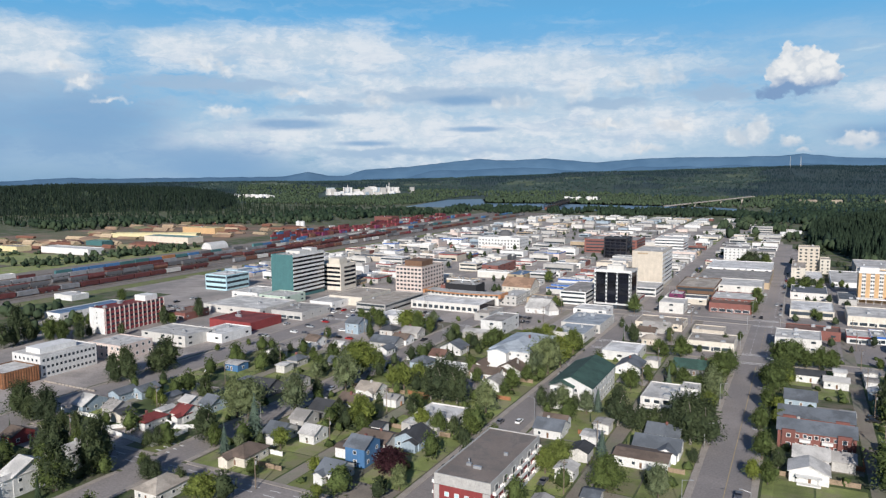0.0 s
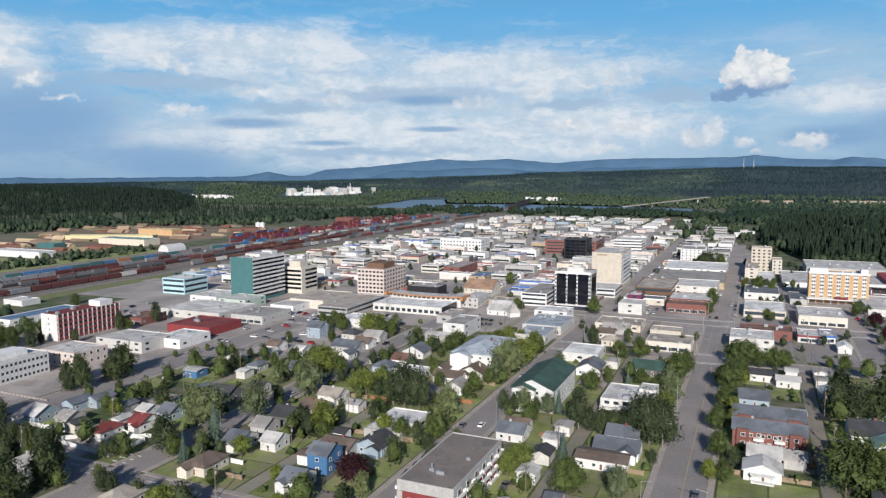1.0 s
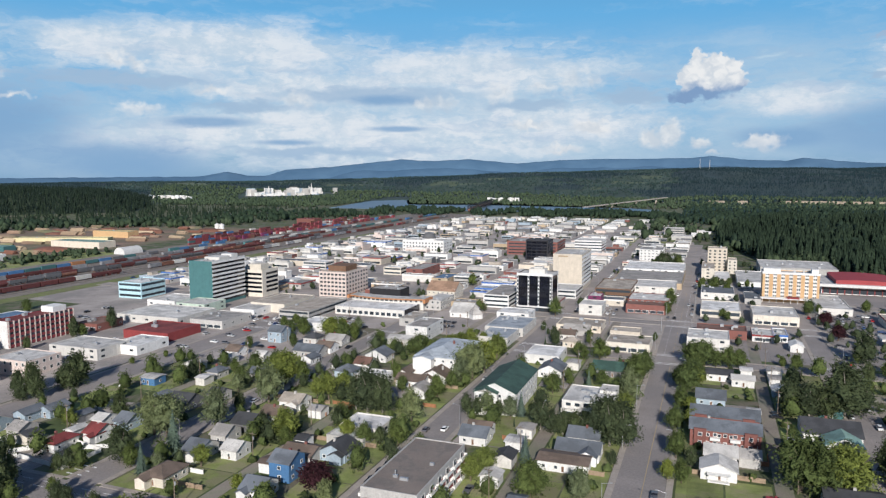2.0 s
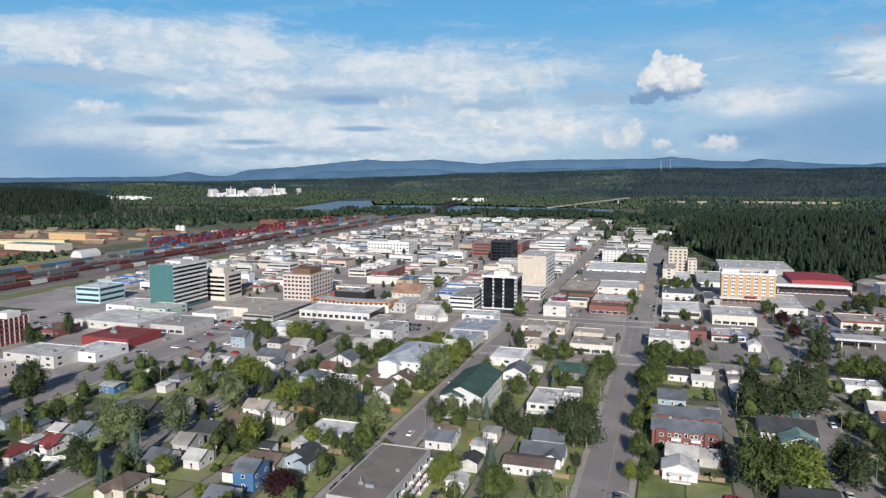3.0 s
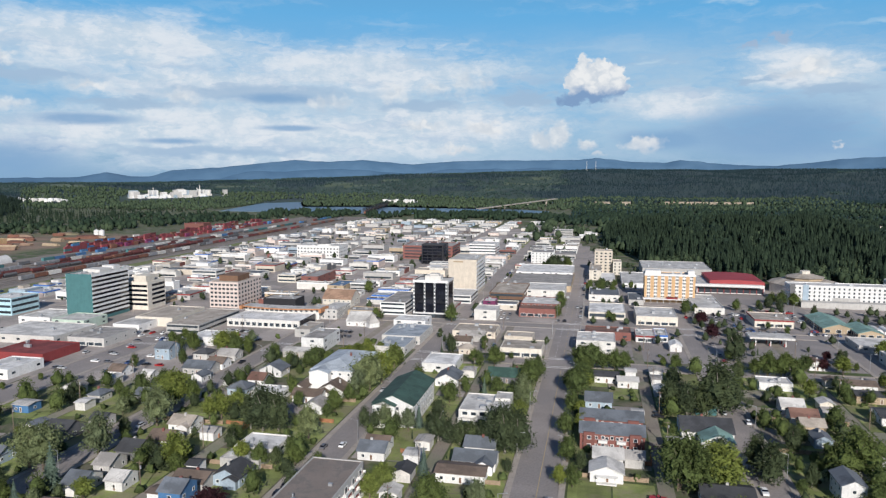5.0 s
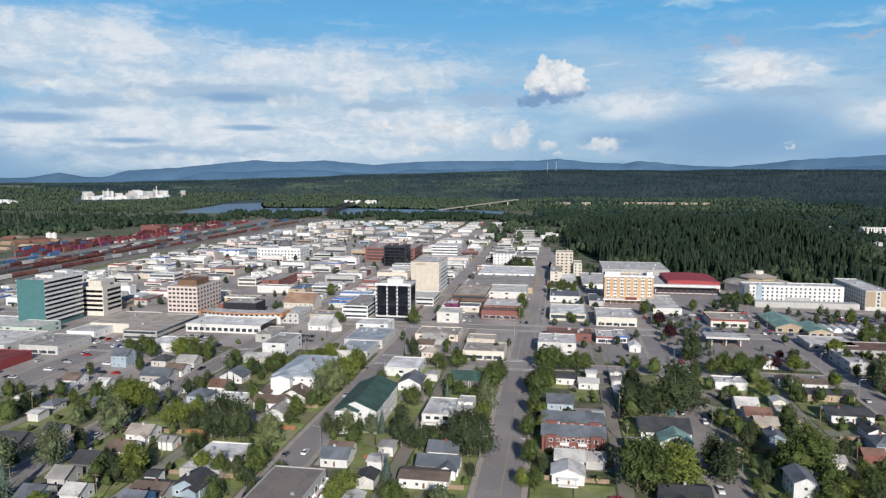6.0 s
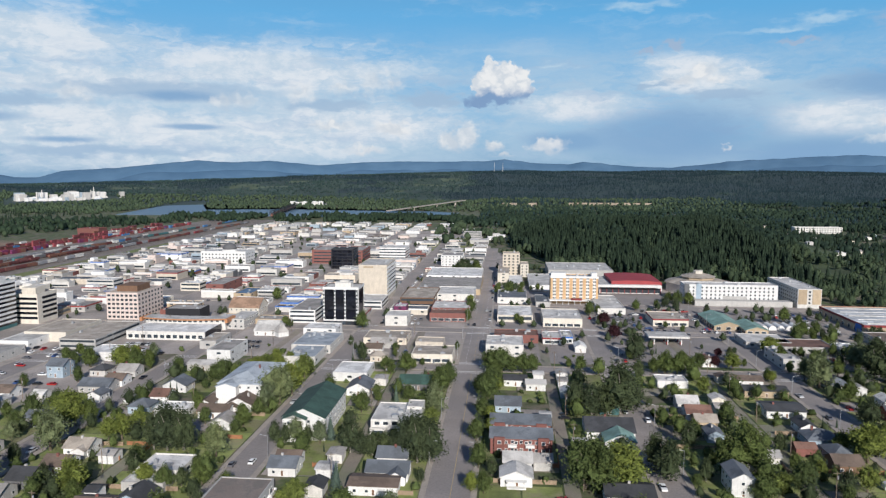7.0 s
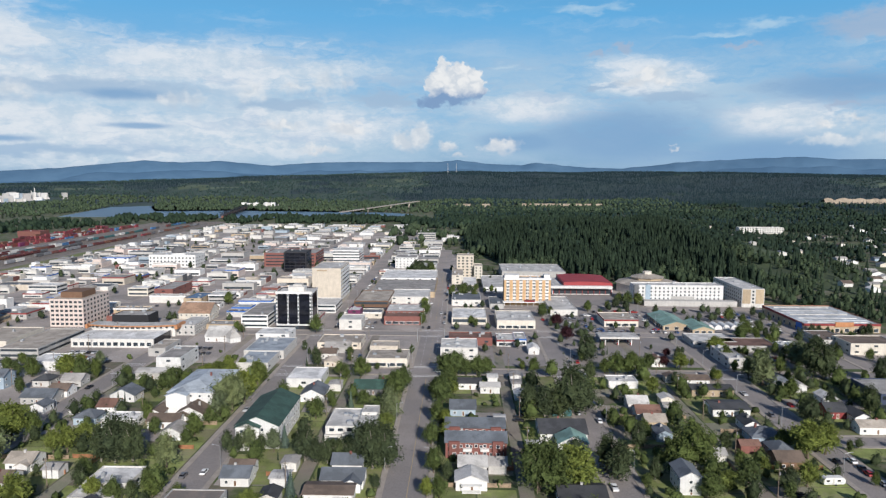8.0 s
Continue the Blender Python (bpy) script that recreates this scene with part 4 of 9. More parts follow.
flat_block(6.0, 553.1, 23.2, 37.8, 5.0, "lightgrey", "slate", "few")
flat_block(29.3, 542.1, 10.8, 33.1, 4.0, "grey", "slate", "few")
flat_block(77.8, 517.8, 19.9, 56.9, 4.5, "lightgrey", "light", "few")
flat_block(111.4, 479.9, 23.3, 26.9, 5.0, "cream", "tan", "shop", fascia="red")
flat_block(32.4, 618.0, 21.9, 70.9, 5.0, "white", "light", "few")
flat_block(10.0, 634.4, 12.8, 53.7, 3.8, "cream", "white", "few")
# low shops left of the main street past the cross street
flat_block(-38.9, 480.7, 25.4, 25.7, 6.0, "brick", "brick", "shop")
flat_block(-38.5, 494.8, 27.0, 28.6, 7.0, "brick", "light", "grid")
flat_block(-39.5, 554.2, 30.9, 37.3, 7.0, "lightgrey", "light", "few")
flat_block(-66.3, 528.6, 26.0, 49.6, 8.0, "brown", "tan", "band", label="brown flat-roofed office with a dark band of windows")
flat_block(-72.4, 463.9, 15.0, 19.1, 7.0, "lightgrey", "light", "few")
flat_block(-73.2, 487.0, 8.6, 12.7, 9.0, "purple", "white", "few")
flat_block(-47.9, 589.8, 54.8, 80.9, 5.0, "tan", "gravel", "none")
flat_block(-48.1, 661.5, 52.2, 57.5, 6.0, "white", "white", "few", label="long white store with a light stepped roof")
flat_block(-58.8, 774.4, 23.6, 34.3, 12.0, "white", "grey", "grid", storeys=4, label="four-storey white and red brick flats")
flat_block(-1.6, 662.4, 10.7, 53.1, 9.0, "cream", "tan", "few")
# left of the black tower
flat_block(-137.8, 467.3, 18.1, 47.6, 9.0, "white", "gravel", "band", label="white two-storey office with dark window bands")
flat_block(-114.4, 424.7, 20.6, 17.7, 6.0, "white", "white", "few")
flat_block(-109.5, 387.3, 22.6, 33.2, 5.0, "lightgrey", "paleslate", "shop", label="grey flat-roofed store with blue-grey stepped roof", units=5)
flat_block(-108.5, 361.2, 16.9, 25.2, 5.0, "lightgrey", "paleslate", "few", units=4)
flat_block(-171.7, 390.7, 9.9, 22.4, 5.0, "grey", "tan", "few")
flat_block(-175.5, 443.3, 11.6, 27.4, 7.0, "grey", "light", "grid")
flat_block(-220.8, 463.5, 24.7, 15.9, 9.0, "black", "grey", "none", label="low dark glass office with a flat roof")
flat_block(-245.6, 576.3, 15.5, 43.1, 8.0, "brick", "grey", "few")
flat_block(-209.8, 545.5, 14.1, 29.7, 6.0, "tan", "blue", "few")
# by the green tower
flat_block(-294.5, 306.5, 31.5, 27.0, 5.0, "red", "red", "none", label="large low store with red walls and red roof")
flat_block(-282.3, 277.9, 18.7, 22.8, 5.0, "white", "white", "few")
flat_block(-299.9, 262.9, 32.2, 21.5, 6.0, "lightgrey", "light", "few", label="grey mural-painted low building")
flat_block(-302.5, 229.4, 23.1, 19.0, 7.5, "pink", "light", "grid", storeys=2, label="pale pink two-storey school wing")
school = flat_block(-307.5, 193.4, 20.0, 28.0, 10.0, "white", "light", "none", label="long white three-storey school block with rows of small windows", units=2)
window_grid(school, "right", 20.0, 28.0, 13, 3, 1.1, 3.1, 1.1, 1.2, margin=1.0)
window_grid(school, "front", 20.0, 28.0, 6, 1, 7.4, 3.1, 1.1, 1.2, margin=2.0)
part("penthouse", box(-6, 4, 4, 22, 9.5, 12.0), WALL["white"], school)
flat_block(-325.2, 379.8, 23.2, 22.0, 6.0, "palegreen", "light", "few", label="pale green podium of the green tower")
flat_block(-283.3, 343.8, 23.9, 28.9, 5.0, "grey", "grey", "shop")
flat_block(-283.9, 379.9, 18.2, 23.7, 5.0, "white", "light", "shop")
flat_block(-356.9, 387.2, 24.0, 26.9, 5.0, "white", "light", "few")
flat_block(-326.2, 341.3, 47.9, 36.1, 5.0, "lightgrey", "light", "few")
flat_block(-404.4, 407.7, 21.7, 25.0, 12.0, "paleblue", "white", "band", storeys=3, label="three-storey office of pale blue glass bands")
flat_block(-277.6, 399.3, 26.7, 38.4, 6.0, "cream", "tan", "none")
flat_block(-247.1, 383.5, 22.2, 50.6, 6.0, "grey", "tan", "band", label="broad low building with a brown-grey roof")
flat_block(-413.5, 278.4, 15.3, 49.1, 4.5, "white", "blue", "few", label="long rail shed with a pale blue metal roof")
flat_block(-472.2, 326.8, 19.4, 13.7, 4.0, "white", "white", "none")
house(-223.3, 326.9, 8.6, 10.0, "bluegrey", "slate", "x", 2, label="grey-blue two-storey house at the car park edge")
# houses at the left
house(-241.6, 170.4, 6.0, 11.0, "bluegrey", "light", "x", 1)
house(-240.8, 185.6, 6.0, 9.0, "bluegrey", "slate", "y", 1)
house(-236.0, 192.5, 6.0, 9.0, "bluegrey", "slate", "y", 1)
house(-205.6, 168.0, 6.0, 10.0, "white", "red", "x", 1, hip=True)
house(-199.8, 179.9, 6.0, 9.0, "white", "red", "x", 1, wing=2.5)
house(-198.7, 192.6, 6.0, 9.0, "bluegrey", "slate", "x", 1, wing=2)
house(-194.0, 215.4, 9.6, 12.0, "darkgrey", "dark", "x", 1)
house(-155.8, 179.2, 7.0, 10.0, "lightgrey", "slate", "x", 1, wing=2.5)
house(-153.5, 159.7, 8.1, 11.0, "cream", "brown", "x", 1, wing=-3, label="cream house with brown hip and cross gable roof", hip=True)
house(-196.4, 115.7, 6.0, 12.0, "white", "light", "x", 2, wing=3)
house(-198.2, 133.5, 6.0, 9.0, "white", "light", "y", 2)
house(-158.1, 130.1, 8.5, 12.0, "lightgrey", "tan", "x", 1, hip=True)
house(-234.0, 138.7, 6.0, 8.0, "red", "brown", "x", 1)
house(-144.8, 184.3, 6.1, 8.0, "white", "light", "x", 1)
house(-119.7, 175.7, 7.1, 9.0, "blue", "slate", "x", 2, label="bright blue two-storey house with white window trim")
house(-122.2, 188.4, 10.9, 10.0, "grey", "brown", "x", 1, pitch=0.35)
house(-112.4, 194.7, 9.5, 10.0, "bluegrey", "dark", "y", 1, wing=2)
house(-120.4, 162.1, 7.1, 9.0, "white", "slate", "x", 1, wing=-2)
house(-153.5, 233.7, 9.4, 9.0, "white", "tan", "x", 1, wing=2)
house(-151.8, 217.9, 8.8, 9.0, "white", "brown", "x", 1)
house(-156.4, 206.2, 8.0, 10.0, "darkgrey", "dark", "x", 1)
house(-156.9, 194.3, 6.1, 9.0, "grey", "grey", "x", 1)
flat_block(-114.1, 216.9, 15.0, 13.6, 4.0, "lightgrey", "white", "few")
house(-227.9, 263.0, 7.2, 9.0, "white", "grey", "y", 1)
house(-225.9, 292.5, 7.7, 9.0, "white", "brown", "x", 1)
house(-190.6, 262.2, 6.0, 8.0, "grey", "slate", "x", 1)
house(-210.2, 258.0, 6.0, 8.0, "grey", "slate", "x", 1, hip=True)
house(-230.5, 239.8, 7.9, 7.0, "blue", "light", "x", 1, pitch=0.15, label="small bright blue kiosk house in the lot")
house(-228.0, 172.9, 6.0, 8.0, "grey", "grey", "x", 1)
house(-186.2, 315.5, 8.7, 9.0, "white", "brown", "x", 1)
house(-187.5, 230.4, 6.0, 8.0, "grey", "dark", "x", 1)

# ---- landmark buildings ----
def block(name, x, y, w, d, h, wall, roof, label, units=3):
    """Walls, sunk roof and rooftop units of a larger building."""
    COUNT[0] += 1
    rnd = random.Random(COUNT[0])
    ob = new(name)
    ob.matrix_basis = pose(x, y, 0)
    claim(x, y, w, d)
    part("wall", walls_mesh(w, d, h), WALL[wall], ob)
    top = part("roof", box(-w / 2 + 0.35, w / 2 - 0.35, 0.35, d - 0.35, h - 0.75, h - 0.5), ROOF[roof], ob)
    roof_units(top, w, d, h, units, rnd)
    return tagged(ob, label, "building")


def strip(parent, name, side, w, d, z0, z1, mat, out=0.15, a0=None, a1=None):
    """A proud horizontal or upright band on one side."""
    run = w if side in ("front", "back") else d
    a0 = -run / 2 if a0 is None else a0
    a1 = run / 2 if a1 is None else a1
    bm = box(a0, a1, -out, 0.03, z0, z1)
    ob = part(name, bm, mat, parent)
    x, y, rz = on_side(side, w, d, 0)
    ob.matrix_basis = pose(x, y, 0, 0, 0, rz)
    return ob


def foreground_flats():
    w, d, h = 16.5, 38.0, 10.0
    ob = block("apartment_building", -77, 162.5, w, d, h, "grey", "tan", "three-storey red flats with a broad grey-brown flat roof", 0)
    part("roof_felt", box(-w / 2 + 0.4, w / 2 - 0.4, 0.4, d - 0.4, h - 0.38, h - 0.3), material("brown gravel roofing", (0.20, 0.165, 0.142), 0.95, 0.2, 0.1, 3.0, 0.3, second=(0.155, 0.135, 0.12), patch=0.2), ob)
    part("lower_wall", rim(w, d, 0, 7.0, 0.14), WALL["red"], ob, "red painted lower storeys")
    window_grid(ob, "front", w, d, 4, 2, 1.2, 2.9, 1.3, 1.3, glass=GLASS_PALE, surround=TRIM, margin=3.2, out=0.14)
    strip(ob, "grey_pier", "front", w, d, 0, 7.0, WALL["grey"], 0.22, -w / 2, -w / 2 + 1.6)
    strip(ob, "grey_pier", "front", w, d, 0, 7.0, WALL["grey"], 0.22, w / 2 - 2.2, w / 2)
    bal = box(-2.6, 2.6, -1.0, 0, 0, 0.18)
    quad_box(bal, -2.6, 2.6, -1.0, -0.92, 0.18, 0.95)
    quad_box(bal, -2.6, -2.52, -0.92, 0, 0.18, 0.95)
    quad_box(bal, 2.52, 2.6, -0.92, 0, 0.18, 0.95)
    first = part("balcony", bal, [TRIM], ob, "white balcony with a solid rail")
    me = first.data
    k = 0
    for side in ("right", "left"):
        for r in range(3):
            for c in range(6):
                x, y, rz = on_side(side, w, d, -15.5 + 6.2 * c, 0.16)
                m = pose(x, y, 0.6 + 3.0 * r, 0, 0, rz)
                if k == 0:
                    first.matrix_basis = m
                else:
                    share("balcony", me, ob, x, y, 0.6 + 3.0 * r, rz, "white balcony with a solid rail")
                share("window", window_mesh(2.4, 2.0, GLASS, TRIM), ob, *on_side(side, w, d, -15.5 + 6.2 * c, 0.17)[:2], 0.8 + 3.0 * r, rz)
                k += 1
    for x, y, s in ((-2, 9, 0.7), (1, 8, 1.2), (4.5, 20, 0.6)):
        part("roof_vent", box(x - s, x + s, y - 0.4, y + 0.4, h - 0.6, h + 0.5, 0.05), METAL, ob)
    bm = bmesh.new()
    tube(bm, (-2.5, 10, h - 0.5), (-2.5, 10, h + 1.3), 0.25, 0.25, 8)
    part("flue", bm, METAL, ob)


def black_tower():
    w, d, h = 24.0, 19.0, 25.5
    ob = block("office_tower", -110, 464, w, d, h, "black", "light", "black glass office tower with white corner frames", 3)
    for side in ("front", "right", "left"):
        run = w if side == "front" else d
        cuts = (-run / 2 + 1.0, -run * 0.11, run * 0.13, run / 2 - 1.0)
        strip(ob, "top_band", side, w, d, h - 1.4, h + 0.25, WALL["white"], 0.3)
        strip(ob, "base_band", side, w, d, 2.6, 3.6, WALL["white"], 0.3)
        for a in (-run / 2 + 0.45, -run * 0.17, run * 0.12, run / 2 - 1.0) if side == "front" else (-run / 2 + 0.45, run / 2 - 0.45):
            strip(ob, "white_pier", side, w, d, 3.6, h - 1.4, WALL["white"], 0.22, a - 0.5, a + 0.5)
            for r in range(8):
                xx, yy, rz = on_side(side, w, d, a, 0.21)
                share("window", window_mesh(0.8, 1.5, GLASS), ob, xx, yy, 4.3 + 2.55 * r, rz)
        bays = ((-run / 2 + 1.0, -run * 0.17 - 0.5), (-run * 0.17 + 0.5, run * 0.12 - 0.5), (run * 0.12 + 0.5, run / 2 - 1.5)) \
            if side == "front" else ((-run / 2 + 1.2, 0), (0, run / 2 - 1.2))
        for lo, hi in bays:
            for r in range(8):
                ww = hi - lo - 0.1
                xx, yy, rz = on_side(side, w, d, (lo + hi) / 2)
                share("glass_panel", window_mesh(ww, 2.5, GLASS_BLACK), ob, xx, yy, 3.65 + 2.55 * r, rz)
        window_grid(ob, side, w, d, 6, 1, 0.2, 3, 2.4, 2.3)
    house_top = part("penthouse", box(-5, 6, 5, 13, h - 0.5, h + 2.6), WALL["lightgrey"], ob)
    part("plant_room", box(-2, 4, 7, 12, h + 2.6, h + 3.8), WALL["lightgrey"], house_top)


def hotel():
    w, d, h = 37.0, 15.0, 21.4
    ob = block("hotel", 54.5, 559, w, d, h, "mustard", "light", "seven-storey mustard hotel slab with white window columns", 4)
    cols = 7
    for c in range(cols):
        a = -w / 2 + 3.0 + (w - 6) * c / (cols - 1)
        strip(ob, "white_pier", "front", w, d, 3.0, h, WALL["white"], 0.12, a - 1.25, a + 1.25)
        for r in range(7):
            for o in (-0.62, 0.62):
                xx, yy, rz = on_side("front", w, d, a + o, 0.11)
                share("window", window_mesh(0.9, 1.3, GLASS), ob, xx, yy, 3.7 + 2.6 * r, rz)
    for side in ("left", "right"):
        window_grid(ob, side, w, d, 2, 7, 3.7, 2.6, 1.2, 1.3, surround=TRIM, margin=3)
    part("cornice", rim(w, d, h - 1.2, h + 0.3, 0.35), WALL["white"], ob)
    part("penthouse", box(-w / 2 + 0.5, -w / 2 + 12, 3, 11, h - 0.5, h + 2.4), WALL["white"], ob)
    part("lift_house", box(w / 2 - 5, w / 2 - 0.5, 3, 10, h - 0.5, h + 2.6), WALL["white"], ob)
    part("canopy", box(-w / 2 - 2, w / 2 + 3, -6, 0, 2.9, 3.5), WALL["white"], ob)
    for k in range(9):
        part("canopy_post", box(-w / 2 + 4.6 * k - 0.15, -w / 2 + 4.6 * k + 0.15, -5.6, -5.3, 0, 2.9), WALL["white"], ob)
    sign = strip(ob, "sign", "front", w, d, 3.5, 4.4, WALL["red"], 6.05, -2.5, 5.5)


def green_tower():
    w, d, h = 20.0, 37.0, 31.5
    ob = block("office_tower", -335, 403, w, d, h, "green", "light", "tall office block with green end wall and white storey bands", 5)
    for side in ("right", "left"):
        for s in range(10):
            z = 2.2 + 2.9 * s
            strip(ob, "window_band", side, w, d, z, z + 1.5, GLASS_BLACK, 0.05)
            strip(ob, "spandrel", side, w, d, z + 1.5, z + 2.9, WALL["white"], 0.22)
    strip(ob, "parapet", "right", w, d, h - 0.4, h + 0.5, WALL["white"], 0.25)
    part("penthouse", box(-6, 7, 12, 24, h - 0.5, h + 1.6), WALL["lightgrey"], ob)
    part("lift_house", box(-3, 6, 27, 34, h - 0.5, h + 2.4), WALL["white"], ob)
    # the cream office that stands behind it
    w, d, h = 26.0, 21.0, 20.5
    ob = block("office_building", -327, 446, w, d, h, "cream", "tan", "cream mid-rise office with dark window bands", 2)
    for side in ("front", "right"):
        for s in range(5):
            strip(ob, "window_band", side, w, d, 3.2 + 3.3 * s, 4.9 + 3.3 * s, GLASS_BLACK, 0.06, *((-7, w / 2 - 0.5) if side == "front" else (-d / 2 + 5, d / 2 - 0.8)))
    part("lift_house", box(0, 10, 3, 13, h - 0.5, h + 3.8), WALL["cream"], ob)


def maroon_slab():
    w, d, h = 12.5, 42.0, 14.5
    ob = block("apartment_building", -354, 265, w, d, h, "maroon", "red", "maroon balcony slab with white end wall and upright fins", 2)
    strip(ob, "end_wall", "front", w, d, 0, h + 0.3, WALL["white"], 0.2)
    window_grid(ob, "front", w, d, 1, 4, 2.6, 3.0, 1.1, 1.1, surround=TRIM)
    for o in ob.children:
        if o.name.startswith("window"):
            o.location.y -= 0.19
    for c in range(14):
        a = -d / 2 + 0.4 + (d - 0.8) * c / 13
        strip(ob, "fin", "right", w, d, 0, h + 0.3, WALL["pink"], 0.5, a - 0.3, a + 0.3)
    for r in range(5):
        strip(ob, "balcony_rail", "right", w, d, 0.5 + 2.75 * r, 1.95 + 2.75 * r, WALL["maroon"], 0.36)
        strip(ob, "window_band", "right", w, d, 1.95 + 2.75 * r, 3.3 + 2.75 * r, GLASS, 0.05)
    part("lift_house", box(-5, 4, 30, 39, h - 0.5, h + 2.8), WALL["white"], ob)
    flat_block(-345, 313, 16, 20, 4.5, "brick", "brick", "shop", label="low annexe with a red brick front")


def window_office():
    w, d, h = 23.0, 36.0, 19.0
    ob = block("office_building", -265.5, 466, w, d, h, "pink", "tan", "six-storey pale pink office with square dark windows", 2)
    for side, n in (("front", 7), ("right", 8), ("left", 8)):
        window_grid(ob, side, w, d, n, 6, 1.2, 3.0, 2.1, 1.5, margin=0.9)
    part("penthouse", box(-8, 7, 8, 26, h - 0.5, h + 3.6), WALL["brown"], ob, "brown penthouse on the roof")


def beige_tower():
    ob = block("office_tower", -105.5, 556, 23, 44, 29, "beige", "light", "blank beige tower block with a white flank", 3)
    for s in range(8):
        strip(ob, "spandrel", "right", 23, 44, 3 + 3.2 * s, 4.9 + 3.2 * s, WALL["white"], 0.2)
        strip(ob, "window_band", "right", 23, 44, 4.9 + 3.2 * s, 6.2 + 3.2 * s, GLASS, 0.04, -10, 21)
    strip(ob, "sign", "front", 23, 44, 26.6, 27.8, WALL["tan"], 0.06, -7.5, 0.5)
    flat_block(-105, 520, 26, 30, 6.5, "white", "light", "band", label="white low shop row below the beige tower")


def white_hotels():
    w, d, h = 71.0, 16.0, 15.5
    ob = block("hotel", 176.5, 567, w, d, h, "white", "light", "long white five-storey hotel with small windows", 5)
    window_grid(ob, "front", w, d, 20, 4, 4.0, 2.8, 1.2, 1.4, surround=None, margin=3)
    window_grid(ob, "left", w, d, 3, 4, 4.0, 2.8, 1.2, 1.4, margin=2)
    strip(ob, "grey_bay", "front", w, d, 0, h + 0.6, WALL["darkgrey"], 0.5, -w / 2, -w / 2 + 3.5)
    strip(ob, "grey_bay", "front", w, d, 0, h + 0.4, WALL["bluegrey"], 0.4, -w / 2 + 9, -w / 2 + 13)
    strip(ob, "grey_bay", "front", w, d, 0, 6.5, WALL["grey"], 0.4, -6, 12)
    part("podium", box(-w / 2 + 6, w / 2 + 8, -9, -0.6, 0, 4.2), WALL["grey"], ob)
    w, d, h = 17.5, 64.0, 15.0
    ob = block("hotel", 231, 555, w, d, h, "lightgrey", "light", "five-storey hotel with tan end panels and a pale roof", 3)
    window_grid(ob, "left", w, d, 15, 4, 3.6, 2.8, 1.3, 1.4, margin=2)
    strip(ob, "tan_panel", "front", w, d, 3.2, h - 0.5, WALL["tan"], 0.25, -w / 2 + 0.5, -2)
    strip(ob, "tan_panel", "front", w, d, 3.2, h - 0.5, WALL["tan"], 0.25, 2, w / 2 - 0.5)
    window_grid(ob, "front", w, d, 1, 4, 3.6, 2.8, 1.4, 1.5)


def civic_halls():
    # arena with a low red barrel roof
    ob = new("arena")
    ob.matrix_basis = pose(107, 611, 0)
    claim(107, 611, 52, 48)
    part("wall", walls_mesh(52, 46, 7.5), WALL["white"], ob)
    strip(ob, "glazing", "front", 52, 46, 0.6, 4.6, GLASS, 0.1, -25, 25)
    for k in range(11):
        strip(ob, "red_column", "front", 52, 46, 0, 5.0, WALL["red"], 0.5, -25 + 5 * k - 0.3, -25 + 5 * k + 0.3)
    bm = bmesh.new()
    n = 14
    lower, upper = [], []
    for i in range(n + 1):
        x = -16.5 + 42 * i / n
        z = 8.0 + 3.6 * math.sqrt(max(0, 1 - ((x - 2) / 30) ** 2))
        lower.append([bm.verts.new((x, y, 7.4)) for y in (-2, 47)])
        upper.append([bm.verts.new((x, y, z)) for y in (-2, 47)])
    for i in range(n):
        bm.faces.new((upper[i][0], upper[i + 1][0], upper[i + 1][1], upper[i][1]))
        bm.faces.new((lower[i][1], lower[i + 1][1], lower[i + 1][0], lower[i][0]))
        bm.faces.new((lower[i][0], lower[i + 1][0], upper[i + 1][0], upper[i][0]))
        bm.faces.new((lower[i + 1][1], lower[i][1], upper[i][1], upper[i + 1][1]))
    for i in (0, n):
        bm.faces.new((lower[i][0], upper[i][0], upper[i][1], lower[i][1]))
    bmesh.ops.recalc_face_normals(bm, faces=bm.faces)
    part("roof", bm, material("bright red roofing", (0.34, 0.045, 0.05), 0.7, 0.15, 0.1, 2.0, 0.1), ob, "low curved red metal roof")
    part("side_roof", box(-25.8, -16.7, -2, 46, 7.52, 8.0), ROOF["light"], ob)
    part("eave", box(-29, 24, -6.5, -2.1, 6.3, 8.3), WALL["white"], ob, "white front eave")
    tagged(ob, "arena with a low curved red roof and glazed front", "arena")
    # grey exhibition hall behind
    flat_block(73, 690, 62, 60, 9, "grey", "light", "none", label="large pale hall with stepped grey roofs", name="exhibition_hall", units=5)
    # civic centre: octagonal tiers
    ob = new("civic_centre")
    ob.matrix_basis = pose(168, 632, 0)
    claim(168, 606, 54, 54)
    for name, r0, r1, z0, z1, mat in (("wall", 27, 27, 0, 8, WALL["lightgrey"]), ("lower_roof", 29, 17, 8, 11.0, ROOF["tan"]),
                                      ("clerestory", 14, 14, 11.0, 13, WALL["tan"]), ("upper_roof", 15.5, 6, 13, 15.5, ROOF["tan"]), ("lantern", 4, 4, 15.4, 18, WALL["cream"])):
        bm = bmesh.new()
        tube(bm, (0, 0, z0), (0, 0, z1), r0, r1, 8)
        part(name, bm, mat, ob)
    tagged(ob, "octagonal civic centre with tiered pale roofs", "civic centre")


